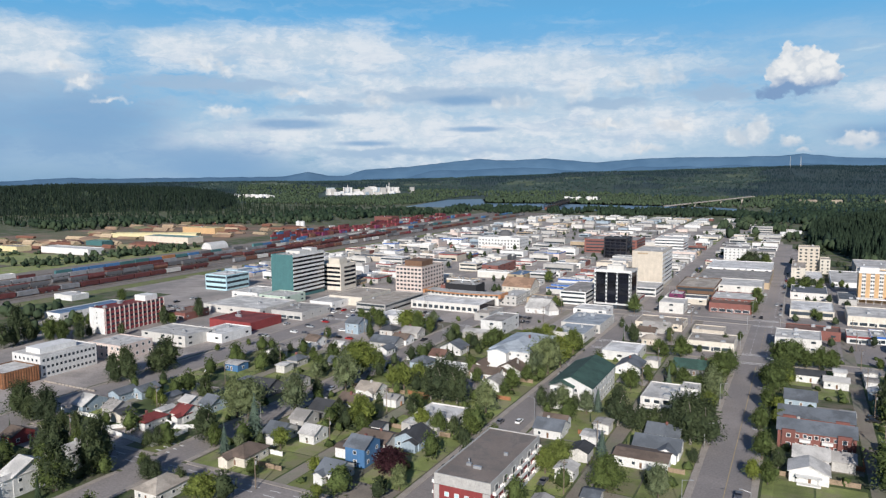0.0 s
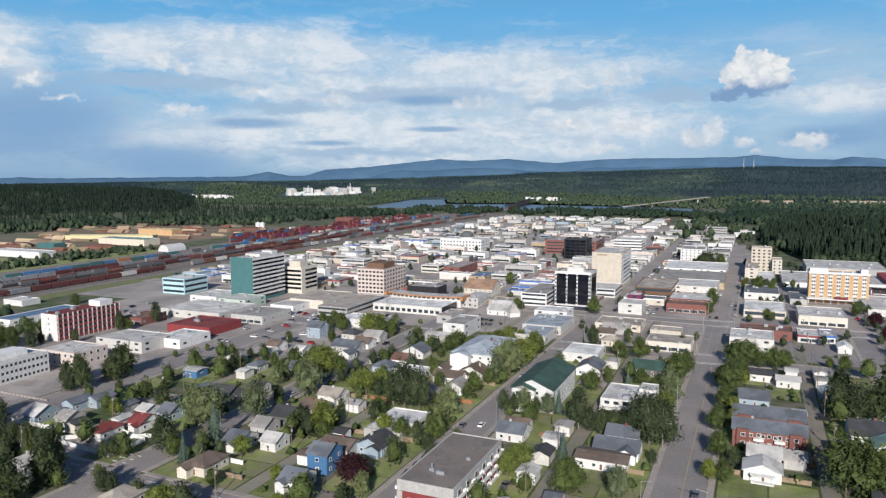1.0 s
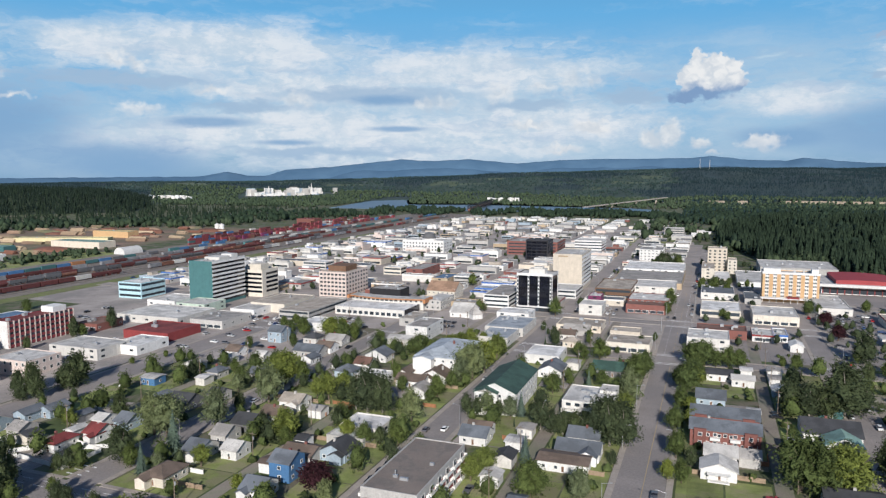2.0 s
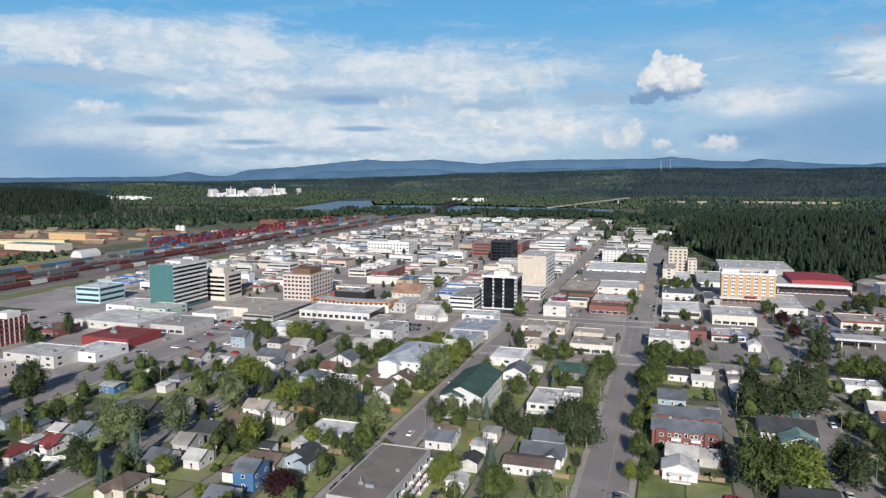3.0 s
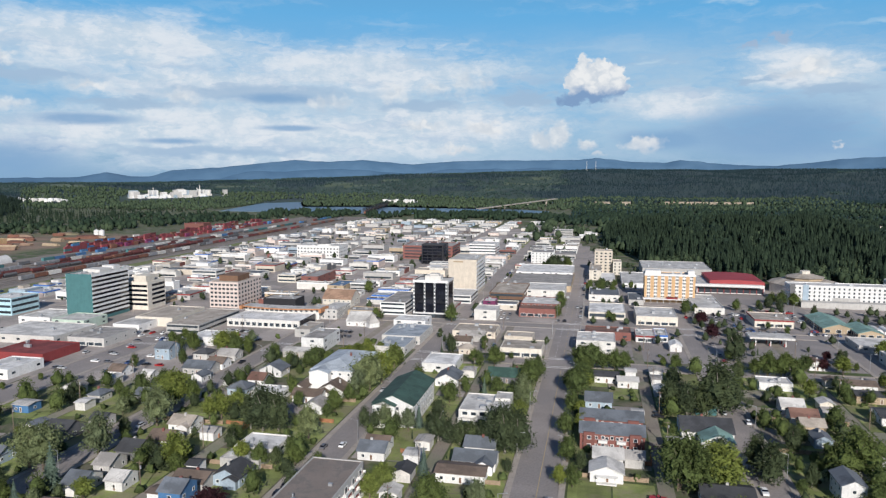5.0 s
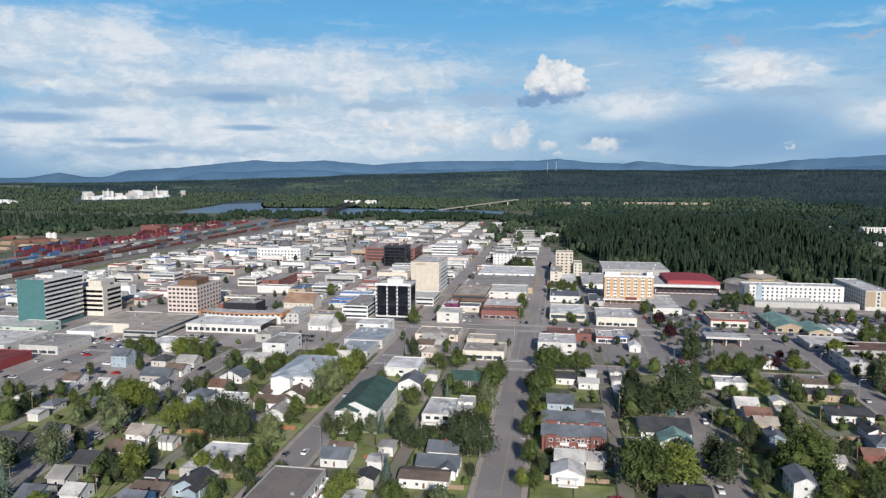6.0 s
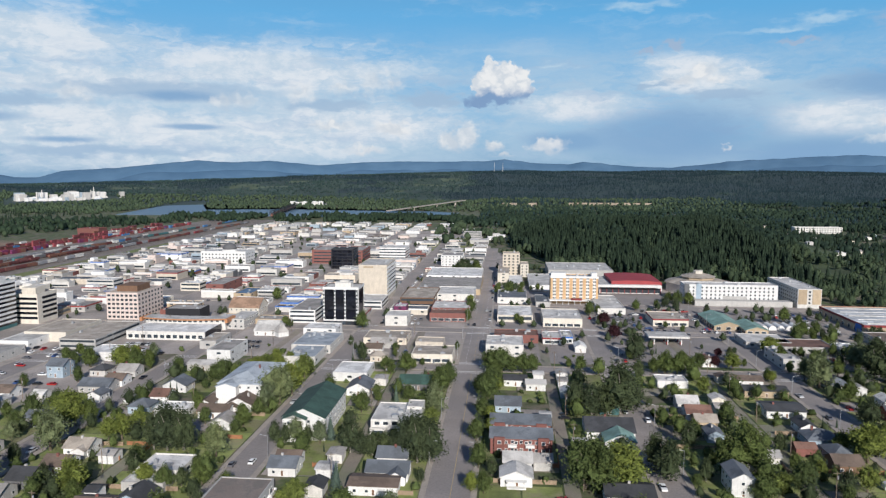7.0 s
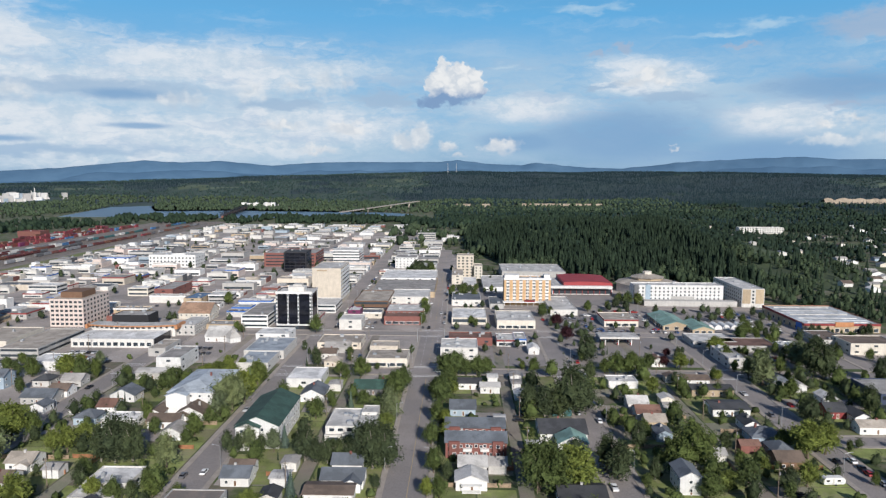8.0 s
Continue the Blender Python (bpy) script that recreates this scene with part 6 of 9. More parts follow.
def rail_yard():
    tracks = (-504, -512, -520, -531, -541, -551, -562, -573, -584, -597, -610)
    for x in tracks:
        ob = new("railway_track")
        ob.location = (x, 0, 0)
        for s in (-0.75, 0.75):
            part("rail", box(s - 0.05, s + 0.05, 150, 1500, 0.16, 0.32), STEEL, ob)
        bm = bmesh.new()
        for k in range(0, 280):
            quad_box(bm, -1.25, 1.25, 150 + 4.8 * k, 151.2 + 4.8 * k, 0.05, 0.17)
        tagged(part("sleeper_bed", bm, POLE, ob), kind="stuff")
        tagged(ob, "straight railway track on brown ballast", "railway track", "yard tracks", kind="structure")
    oxide = material("oxide red car paint", (0.12, 0.035, 0.033), 0.8, 0.25, 0.3, streak=0.3)
    freight = material("grey freight paint", (0.24, 0.24, 0.25), 0.8, 0.25, 0.3, streak=0.3)
    paints = dict(maroon=oxide, red=WALL["maroon"], rust=RUST, grey=freight, black=WALL["darkgrey"], blue=WALL["blue"], orange=WALL["orange"],
                  green=WALL["green"], white=WALL["lightgrey"], brick=WALL["brick"])
    protos = {}

    def proto(kind, paint):
        key = (kind, paint)
        if key in protos:
            return protos[key]
        ob = new("freight_car" if kind != "tank" else "tank_car")
        L = 16.0
        bm = bmesh.new()
        if kind == "box":
            bm = ribbed_hull(1.5, 0.07, L / 2, 9, 0.1, 1.1, 4.5)
        elif kind == "hopper":
            v = quad_box(bm, -1.5, 1.5, -L / 2, L / 2, 2.2, 4.4)
            for s in (-1, 0, 1):
                w = quad_box(bm, -1.2, 1.2, s * 5 - 2.3, s * 5 + 2.3, 0.9, 2.2)
                for q in w[:4]:
                    q.co.y = s * 5 + (q.co.y - s * 5) * 0.35
            quad_box(bm, -0.5, 0.5, -L / 2 + 0.5, L / 2 - 0.5, 4.4, 4.65)
        elif kind == "flat":
            quad_box(bm, -1.45, 1.45, -L / 2, L / 2, 0.9, 1.25)
            quad_box(bm, -1.25, 1.25, -L / 2 + 0.4, -0.2, 1.25, 3.9)
            quad_box(bm, -1.25, 1.25, 0.2, L / 2 - 0.4, 1.25, 3.9)
        else:
            tube(bm, (0, -L / 2 + 0.3, 2.7), (0, L / 2 - 0.3, 2.7), 1.5, 1.5, 10)
            quad_box(bm, -1.3, 1.3, -L / 2, L / 2, 0.9, 1.2)
        part("body", bm, paints[paint], ob)
        bm = bmesh.new()
        for s in (-1, 1):
            quad_box(bm, -1.0, 1.0, s * 5.6 - 1.4, s * 5.6 + 1.4, 0.5, 0.95)
            for y in (-0.9, 0.9):
                for x in (-0.75, 0.75):
                    tube(bm, (x - 0.07, s * 5.6 + y, 0.75), (x + 0.07, s * 5.6 + y, 0.75), 0.45, 0.45, 8)
        part("running_gear", bm, RUST, ob)
        tagged(ob, "%s railway %s car standing in the yard" % (paint, kind), "railway car", "freight cars in the yard")
        protos[key] = ob
        return ob

    used = set()
    rnd = random.Random(5)
    rows = ((-512, 240, 820, ("maroon", "maroon", "rust", "grey", "white", "brick"), ("box", "box", "hopper"), 0.88),
            (-541, 200, 1000, ("black", "black", "maroon", "black", "rust"), ("hopper", "hopper", "tank"), 0.94),
            (-551, 260, 900, ("black", "maroon", "brick"), ("tank", "box"), 0.9),
            (-573, 240, 1100, ("grey", "white", "maroon", "grey"), ("hopper", "box"), 0.92),
            (-597, 260, 760, ("blue", "orange", "black", "green", "maroon", "blue"), ("flat", "flat", "box"), 0.88),
            (-520, 860, 1400, ("maroon", "red", "brick", "rust", "black", "grey"), ("box", "flat"), 0.85),
            (-562, 700, 1450, ("rust", "blue", "maroon", "green", "white", "black"), ("flat", "box"), 0.8))
    for x, y0, y1, cols, kinds, p in rows:
        y = y0
        while y < y1:
            if rnd.random() < p:
                ob = proto(rnd.choice(kinds), rnd.choice(cols))
                m = pose(x, y, -0.02 + 0.02)
                if ob.name in used:
                    copy_thing(ob, m)
                else:
                    used.add(ob.name)
                    ob.matrix_basis = m
            y += 17.2
    # stacked containers beside the tracks
    boxes = {}
    for k in range(120):
        col = rnd.choice(("red", "red", "maroon", "brick", "red", "rust", "blue", "white", "purple"))
        y = 765 + 4.9 * k
        x = rnd.choice((-626, -623, -620, -617))
        if col not in boxes:
            bm = ribbed_hull(1.20, 0.05, 6.0, 12, 0.25, 0, 2.6)
            o = part("shipping_container", bm, paints[col] if col in paints else WALL[col])
            tagged(o, "%s steel shipping container in the yard" % col, "container", "stacked containers")
            boxes[col] = o
            o.matrix_basis = pose(x, y, 0.05)
        else:
            copy_thing(boxes[col], pose(x, y, 0.05))
        if rnd.random() < 0.5 and boxes[col].matrix_basis.translation.y != y:
            copy_thing(boxes[col], pose(x, y, 2.65))

    # the deeper rows of the container yard, stacked two to four high
    keys = ("red", "maroon", "rust", "blue", "green", "white")
    bm = bmesh.new()
    for lane in range(5):
        y = 745 + 5 * lane
        while y < 1270:
            if rnd.random() < 0.8:
                for lv in range(rnd.choice((1, 2, 2, 3, 4))):
                    x, k = -632 - 3.1 * lane, keys.index(rnd.choice(("red", "red", "maroon", "red", "red", "maroon", "rust", "blue" if y < 880 else "white", "green" if y < 800 else "red")))
                    quad_box(bm, x - 1.22, x + 1.22, y - 6.05, y + 6.05, 0.05 + 2.6 * lv, 2.62 + 2.6 * lv, k)
                    for q in range(6):
                        quad_box(bm, x - 1.25, x + 1.25, y - 5.6 + 2 * q, y - 5.0 + 2 * q, 0.2 + 2.6 * lv, 2.5 + 2.6 * lv, k)
            y += 13.0
    bright = material("bright red container paint", (0.24, 0.055, 0.062), 0.7, 0.2, 0.3, streak=0.2)
    tagged(part("container_stacks", bm, [bright] + [paints[k] for k in keys[1:]]), "long rows of stacked red and coloured shipping containers", "containers", kind="stuff")


rail_yard()


def lumber_yard():
    flat_block(-747, 522, 82, 20, 7, "white", "white", "none", label="long white lumber shed", name="shed", units=0)
    flat_block(-835, 512, 34, 18, 6, "yellow", "tan", "none", label="yellow metal lumber shed in the yard", name="shed", units=1)
    flat_block(-745, 665, 80, 26, 8, "beige", "teal", "none", label="pale saw mill hall with a pale green roof", name="saw_mill", units=2)
    flat_block(-822, 712, 126, 16, 6, "yellow", "limewash", "none", label="long planer hall with yellow walls and a pale yellow-green roof", name="saw_mill", units=2, rz=22)
    flat_block(-815, 790, 66, 20, 9, "mustard", "limewash", "none", label="tall yellow lumber hall by the log piles", name="saw_mill", units=2)
    flat_block(-800, 600, 30, 16, 6, "green", "teal", "none", label="green metal lumber shed by log piles", name="shed", units=0)
    flat_block(-615, 350, 8, 30, 4, "white", "white", "none", label="white shed beside the railway tracks", name="shed", units=0)
    rnd = random.Random(8)
    for k in range(60):
        x, y = rnd.uniform(-1010, -700), rnd.uniform(545, 960)
        if not is_free(x - 18, x + 18, y - 6, y + 6):
            continue
        L, W, H = rnd.uniform(14, 34), rnd.uniform(6, 10), rnd.uniform(2.5, 5)
        bm = bmesh.new()
        ends = []
        for x_end in (-L / 2, L / 2):
            ring = [bm.verts.new((x_end, W / 2, 0))]
            for q in range(27):
                a, bump = math.pi * (q + 0.5) / 27, 1.0 + (0.12 if q % 3 == 1 else 0.0)
                ring.append(bm.verts.new((x_end + rnd.uniform(-0.8, 0.8), W / 2 * bump * math.cos(a), H * bump * math.sin(a))))
            ring.append(bm.verts.new((x_end, -W / 2, 0)))
            ends.append(ring)
        for i in range(28):
            bm.faces.new((ends[0][i], ends[0][i + 1], ends[1][i + 1], ends[1][i]))
        bm.faces.new(ends[0][::-1])
        bm.faces.new(ends[1])
        bm.faces.new((ends[0][28], ends[0][0], ends[1][0], ends[1][28]))
        bmesh.ops.recalc_face_normals(bm, faces=bm.faces)
        o = part("log_pile", bm, rnd.choice((DIRT, RUST, WALL["tan"], WOOD)))
        o.matrix_basis = pose(x, y, 0.02, 0, 0, rnd.uniform(-12, 12))
        tagged(o, "long brown pile of stacked logs in the lumber yard", "log pile", "log piles")
    for k in range(16):
        x, y, w, h = rnd.uniform(-1020, -710), rnd.uniform(600, 980), rnd.uniform(14, 34), rnd.uniform(3, 6.5)
        if not is_free(x - w, x + w, y - w * 0.6, y + w * 0.6):
            continue
        bm = bmesh.new()
        bmesh.ops.create_icosphere(bm, subdivisions=3, radius=1.0)
        for v in bm.verts:
            q = 1 + 0.3 * noise.noise(v.co * 2 + Vector((k, 0, 0)))
            v.co = Vector((v.co.x * w * q, v.co.y * w * 0.55 * q, max(-0.05, v.co.z) * h * q))
        o = part("mound", bm, DIRT if k % 2 else RUST, None, "", True)
        o.location = (x, y, 0)
        tagged(o, "broad brown mound of bark in the lumber yard", "mound", "bark mounds")
    # fabric arch shed and two white silos by the yard
    ob = new("arch_shed")
    ob.matrix_basis = pose(-560, 665, 0, 0, 0, 0)
    ob.location = (-634, 640, 0)
    bm = bmesh.new()
    tube(bm, (0, -14, 0), (0, 14, 0), 8, 8, 20)
    for v in bm.verts:
        v.co.z = max(v.co.z, 0.0)
    part("shell", bm, WALL["white"], ob)
    tagged(ob, "white fabric arch shed beside the tracks", "shed")
    for dx in (0, 9):
        bm = bmesh.new()
        tube(bm, (0, 0, 0), (0, 0, 10), 4, 4, 14)
        tube(bm, (0, 0, 10), (0, 0, 11.5), 4, 0.6, 14)
        o = part("silo", bm, WALL["white"])
        o.location = (-749 + dx, 945, 0)
        tagged(o, "white upright storage silo", "silo", "silos")


lumber_yard()


# ---- river, bridges, pulp mill ----
def river():
    pts = RIVER
    bm = bmesh.new()
    top = [bm.verts.new((x, y, 0.8)) for x, y in pts]
    low = [bm.verts.new((x, y, -0.6)) for x, y in pts]
    bm.faces.new(top)
    for i in range(len(pts)):
        j = (i + 1) % len(pts)
        bm.faces.new((low[i], low[j], top[j], top[i]))
    bmesh.ops.triangulate(bm, faces=bm.faces)
    tagged(part("river", bm, WATER), "wide calm blue-grey river", "river", kind="structure")
    # rail bridge: dark truss
    ob = new("rail_bridge")
    a, b = Vector((-530, 1570, 6)), Vector((-600, 1990, 6))
    q = (b - a).normalized()
    side = Vector((-q.y, q.x, 0))
    length = (b - a).length
    for s in (-4, 4):
        bm = bmesh.new()
        n = 24
        for k in range(n):
            p0, p1 = a + q * length * k / n + side * s, a + q * length * (k + 1) / n + side * s
            up = Vector((0, 0, 9))
            tube(bm, p0, p1, 0.6, 0.6, 4)
            tube(bm, p0 + up, p1 + up, 0.6, 0.6, 4)
            tube(bm, p0, p0 + up, 0.5, 0.5, 4)
            tube(bm, p0, p1 + up, 0.4, 0.4, 4)
        part("truss", bm, WALL["black"], ob)
    bm = bmesh.new()
    tube(bm, a, b, 3.5, 3.5, 4)
    part("deck", bm, RUST, ob)
    for k in range(8):
        p = a + q * length * (k + 0.5) / 8
        part("pier", box(p.x - 2, p.x + 2, p.y - 3, p.y + 3, -0.5, 4), CONCRETE, ob)
    tagged(ob, "dark steel truss railway bridge on concrete piers", "bridge")
    ob = new("road_bridge")
    a, b = Vector((-300, 1790, 5)), Vector((-128, 2180, 18))
    bm = bmesh.new()
    q = (b - a).normalized()
    side = Vector((-q.y, q.x, 0)).normalized() * 6
    v = [bm.verts.new(p) for p in (a - side, a + side, b + side, b - side)]
    w = [bm.verts.new(p + Vector((0, 0, 1.7))) for p in (a - side, a + side, b + side, b - side)]
    bm.faces.new(v[::-1])
    bm.faces.new(w)
    for i in range(4):
        bm.faces.new((v[i], v[(i + 1) % 4], w[(i + 1) % 4], w[i]))
    part("deck", bm, CONCRETE, ob)
    for k in (0.3, 0.6, 0.86):
        p = a.lerp(b, k)
        part("pier", box(p.x - 2.2, p.x + 2.2, p.y - 3, p.y + 3, -1, p.z + 0.2), CONCRETE, ob)
    tagged(ob, "pale concrete road bridge rising to the far bank", "bridge")


river()


def pulp_mill():
    ob = new("pulp_mill")
    ob.matrix_basis = pose(-1480, 2280, 0, 0, 0, 53)
    rnd = random.Random(3)
    for k in range(84):
        x = rnd.triangular(-190, 190, 20)
        w, d = rnd.uniform(8, 34), rnd.uniform(8, 26)
        h = rnd.uniform(10, 22) + (17 if rnd.random() < 0.16 else 0)
        y = rnd.uniform(-30, 30)
        # grey and blue-grey walls among the white put distance haze into the mill
        part("hall", box(x - w / 2, x + w / 2, y - d / 2, y + d / 2, 0, h), WALL[rnd.choice(("white", "white", "lightgrey", "grey", "bluegrey"))], ob)
    for x, h, r in ((-90, 48, 3.6), (-74, 56, 3), (82, 54, 3.2), (92, 66, 2.8), (108, 46, 4), (130, 40, 5), (-120, 36, 4)):
        bm = bmesh.new()
        tube(bm, (x, 0, 0), (x, 0, h * 0.78), r * 0.6, r * 0.5, 10)
        part("chimney", bm, WALL["lightgrey"], ob)
    tagged(ob, "distant white pulp mill with tall stacks", "factory")
    for x, y, n, seed in ((-1690, 1890, 26, 4), (-620, 2230, 10, 6)):
        o = new("industrial_works")
        o.location = (x, y, rise(x, y))
        r2 = random.Random(seed)
        for k in range(n):
            a, b, w, d, h = r2.gauss(0, 46 if n > 12 else 30), r2.uniform(-22, 22), r2.uniform(8, 20), r2.uniform(8, 14), r2.uniform(5, 12)
            part("hall", box(a - w / 2, a + w / 2, b - d / 2, b + d / 2, 0, h), WALL[r2.choice(("white", "lightgrey"))], o)
        for k in range(n // 3):
            a, b, rr, h = r2.gauss(0, 50), r2.uniform(-26, 0), r2.uniform(5, 9), r2.uniform(7, 13)
            bm = bmesh.new()
            tube(bm, (a, b, 0), (a, b, h), rr, rr, 14)
            tube(bm, (a, b, h), (a, b, h + 1.5), rr, 0.5, 14)
            part("tank", bm, WALL["white"], o)
        tagged(o, "cluster of distant white industrial sheds and tanks", "factory")


pulp_mill()


# ---- far blue mountains, the backdrop of the valley; haze put into their colour ----
def mountains():
    m = bpy.data.materials.new("haze-blue mountain forest")
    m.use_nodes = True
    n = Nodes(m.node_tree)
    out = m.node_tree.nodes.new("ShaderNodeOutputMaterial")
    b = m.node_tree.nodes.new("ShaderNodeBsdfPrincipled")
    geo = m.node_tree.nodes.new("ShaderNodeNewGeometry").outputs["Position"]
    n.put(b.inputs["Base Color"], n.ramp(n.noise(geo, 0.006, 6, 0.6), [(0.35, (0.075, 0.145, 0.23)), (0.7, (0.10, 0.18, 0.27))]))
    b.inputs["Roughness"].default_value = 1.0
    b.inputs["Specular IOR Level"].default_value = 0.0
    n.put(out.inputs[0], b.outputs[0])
    az = (-76, -58.7, -57, -54.4, -51.6, -48.8, -44.6, -39.5, -38.4, -37.6, -36, -34.7, -33.1, -29.5, -26.9, -23.9, -21.7, -18.6, -14.8, -11.4, -8.1, -5.4, -1.4, -0.2, 2, 4.8, 6, 9.8, 12.4, 14.5, 17.1, 19.1, 21.7, 25.5, 27.5, 30.3, 45, 76)
    high = (45, 48, 55, 67, 57, 62, 63, 64, 82, 96, 70, 69, 109, 129, 152, 177, 166, 176, 148, 171, 175, 176, 178, 191, 166, 158, 173, 143, 136, 151, 177, 185, 198, 206, 192, 190, 150, 60)
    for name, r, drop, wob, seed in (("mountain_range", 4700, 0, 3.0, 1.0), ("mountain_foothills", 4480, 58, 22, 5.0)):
        verts, faces = [], []
        turns = np.arange(-76, 76, 0.25)
        for a in turns:
            top = float(np.interp(a, az, high)) - drop + wob * noise.noise(Vector((a * 0.35, seed, 0.2))) + 4 * noise.noise(Vector((a * 1.3, seed, 7.0)))
            s, c = math.sin(math.radians(a)), math.cos(math.radians(a))
            for f, z in ((0.93, -5), (0.965, top * 0.62 + 6 * noise.noise(Vector((a, 9, seed)))), (0.993, top * 0.965), (1.0, top), (1.03, top + 2)):
                verts.append((r * f * s, r * f * c, z))
        for i in range(len(turns) - 1):
            for j in range(4):
                k = 5 * i + j
                faces.append((k, k + 5, k + 6, k + 1))
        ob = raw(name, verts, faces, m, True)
        tagged(ob, "far mountain ridges coloured haze blue", "mountains", kind="structure")


mountains()

# ---- trees ----
def sprays(bm, points, size, rnd):
    """Small leaf sprays, each a bent pair of blades."""
    for p, out in points:
        s = size * rnd.uniform(0.6, 1.3)
        u = out.cross(Vector((rnd.uniform(-1, 1), rnd.uniform(-1, 1), rnd.uniform(-1, 1)))).normalized() * s
        w = (out + Vector((rnd.uniform(-0.7, 0.7), rnd.uniform(-0.7, 0.7), rnd.uniform(-0.7, 0.5)))).normalized() * s
        a, b, c, d = [bm.verts.new(q) for q in (p - u * 0.6, p + w * 0.5 - u * 0.1, p + w * 1.1, p + u * 0.6)]
        bm.faces.new((a, b, c, d))


def crown_reach(d, off, low, spread, top, lobes):
    """How far the crown reaches from its middle in direction d: an egg with uneven lobes."""
    k = 1 + lobes * noise.noise(d * 1.6 + off) + 0.7 * lobes * noise.noise(d * 3.6 + off)
    up = (top - low) / 2
    lean = 1.0 - 0.22 * d.z
    return Vector((d.x * spread * lean * k, d.y * spread * lean * k, d.z * up * (0.55 + 0.45 * k)))


def leaf_crown(bm, off, low, spread, top, rnd, count, size, detail=3, lobes=0.75):
    """A ragged inner mass hung all over with small leaf sprays, open in places."""
    spread *= 0.86
    mid = Vector((0, 0, (low + top) / 2))
    res = bmesh.ops.create_icosphere(bm, subdivisions=detail, radius=1.0)
    for v in res["verts"]:
        d = v.co.normalized()
        v.co = mid + crown_reach(d, off, low, spread, top, lobes) * (0.74 + 0.2 * noise.noise(d * 7.0 + off))
    pts = []
    while len(pts) < count:
        d = Vector((rnd.gauss(0, 1), rnd.gauss(0, 1), rnd.gauss(0.1, 1))).normalized()
        if noise.noise(d * 4.6 + off) > 0.28 and rnd.random() < 0.75:
            continue
        p = mid + crown_reach(d, off, low, spread, top, lobes) * (rnd.uniform(0.72, 1.04) + (rnd.uniform(0.05, 0.22) if rnd.random() < 0.16 else 0))
        pts.append((p, d))
    sprays(bm, pts, size, rnd)


def broadleaf(name, leaf, seed, height=10.0, spread=3.4, bark=None, lumps=11, label="", size=0.4, low=0.28):
    rnd = random.Random(seed)
    off = Vector((rnd.uniform(0, 50), rnd.uniform(0, 50), rnd.uniform(0, 50)))
    ob = new("tree")
    bm = bmesh.new()
    tube(bm, (0, 0, -0.1), (0.15, 0.1, height * 0.45), 0.30, 0.2, 7)
    for k in range(lumps):
        a, u = 2.4 * k + rnd.uniform(-0.4, 0.4), (k + 0.5) / lumps
        tip = Vector((spread * 0.7 * math.cos(a), spread * 0.7 * math.sin(a), height * (low + 0.1 + (0.8 - low) * u)))
        tube(bm, (0.1, 0.1, height * (0.2 + 0.25 * u)), tip, 0.10, 0.03, 4)
    part("trunk", bm, bark or BARK, ob)
    bm = bmesh.new()
    leaf_crown(bm, off, height * low * 0.8, spread, height, rnd, 1900, size)
    part("crown", bm, LEAF[leaf], ob)
    return tagged(ob, label, "tree")


def conifer(leaf, seed, height=11.0, spread=2.4, label=""):
    rnd = random.Random(seed)
    ob = new("conifer_tree")
    bm = bmesh.new()
    tube(bm, (0, 0, -0.1), (0, 0, height * 0.96), 0.26, 0.03, 6)
    part("trunk", bm, BARK, ob)
    bm = bmesh.new()
    tiers = 15
    for k in range(tiers):
        u = k / (tiers - 1)
        z = height * (0.08 + 0.9 * u)
        r = spread * (1 - u) ** 0.85 + 0.12
        n = max(5, int(13 * (1 - u) + 5))
        for i in range(n):
            a = 2 * math.pi * i / n + rnd.uniform(-0.25, 0.25)
            rr = r * rnd.uniform(0.7, 1.12)
            wid = 0.34 + 0.35 * (1 - u)
            d, s = Vector((math.cos(a), math.sin(a), 0)), Vector((-math.sin(a), math.cos(a), 0))
            root = Vector((0, 0, z + height * 0.045))
            tip = d * rr + Vector((0, 0, z - rr * 0.28))
            mid = root.lerp(tip, 0.55)
            v = [bm.verts.new(q) for q in (root, mid + s * wid * 0.6 + Vector((0, 0, -0.1)), tip, mid - s * wid * 0.6 + Vector((0, 0, -0.1)))]
            bm.faces.new((v[0], v[1], v[2]))
            bm.faces.new((v[0], v[2], v[3]))
    # dense inner mass
    tube(bm, (0, 0, height * 0.1), (0, 0, height * 0.93), spread * 0.55, 0.05, 8)
    part("crown", bm, LEAF[leaf], ob)
    return tagged(ob, label, "tree")


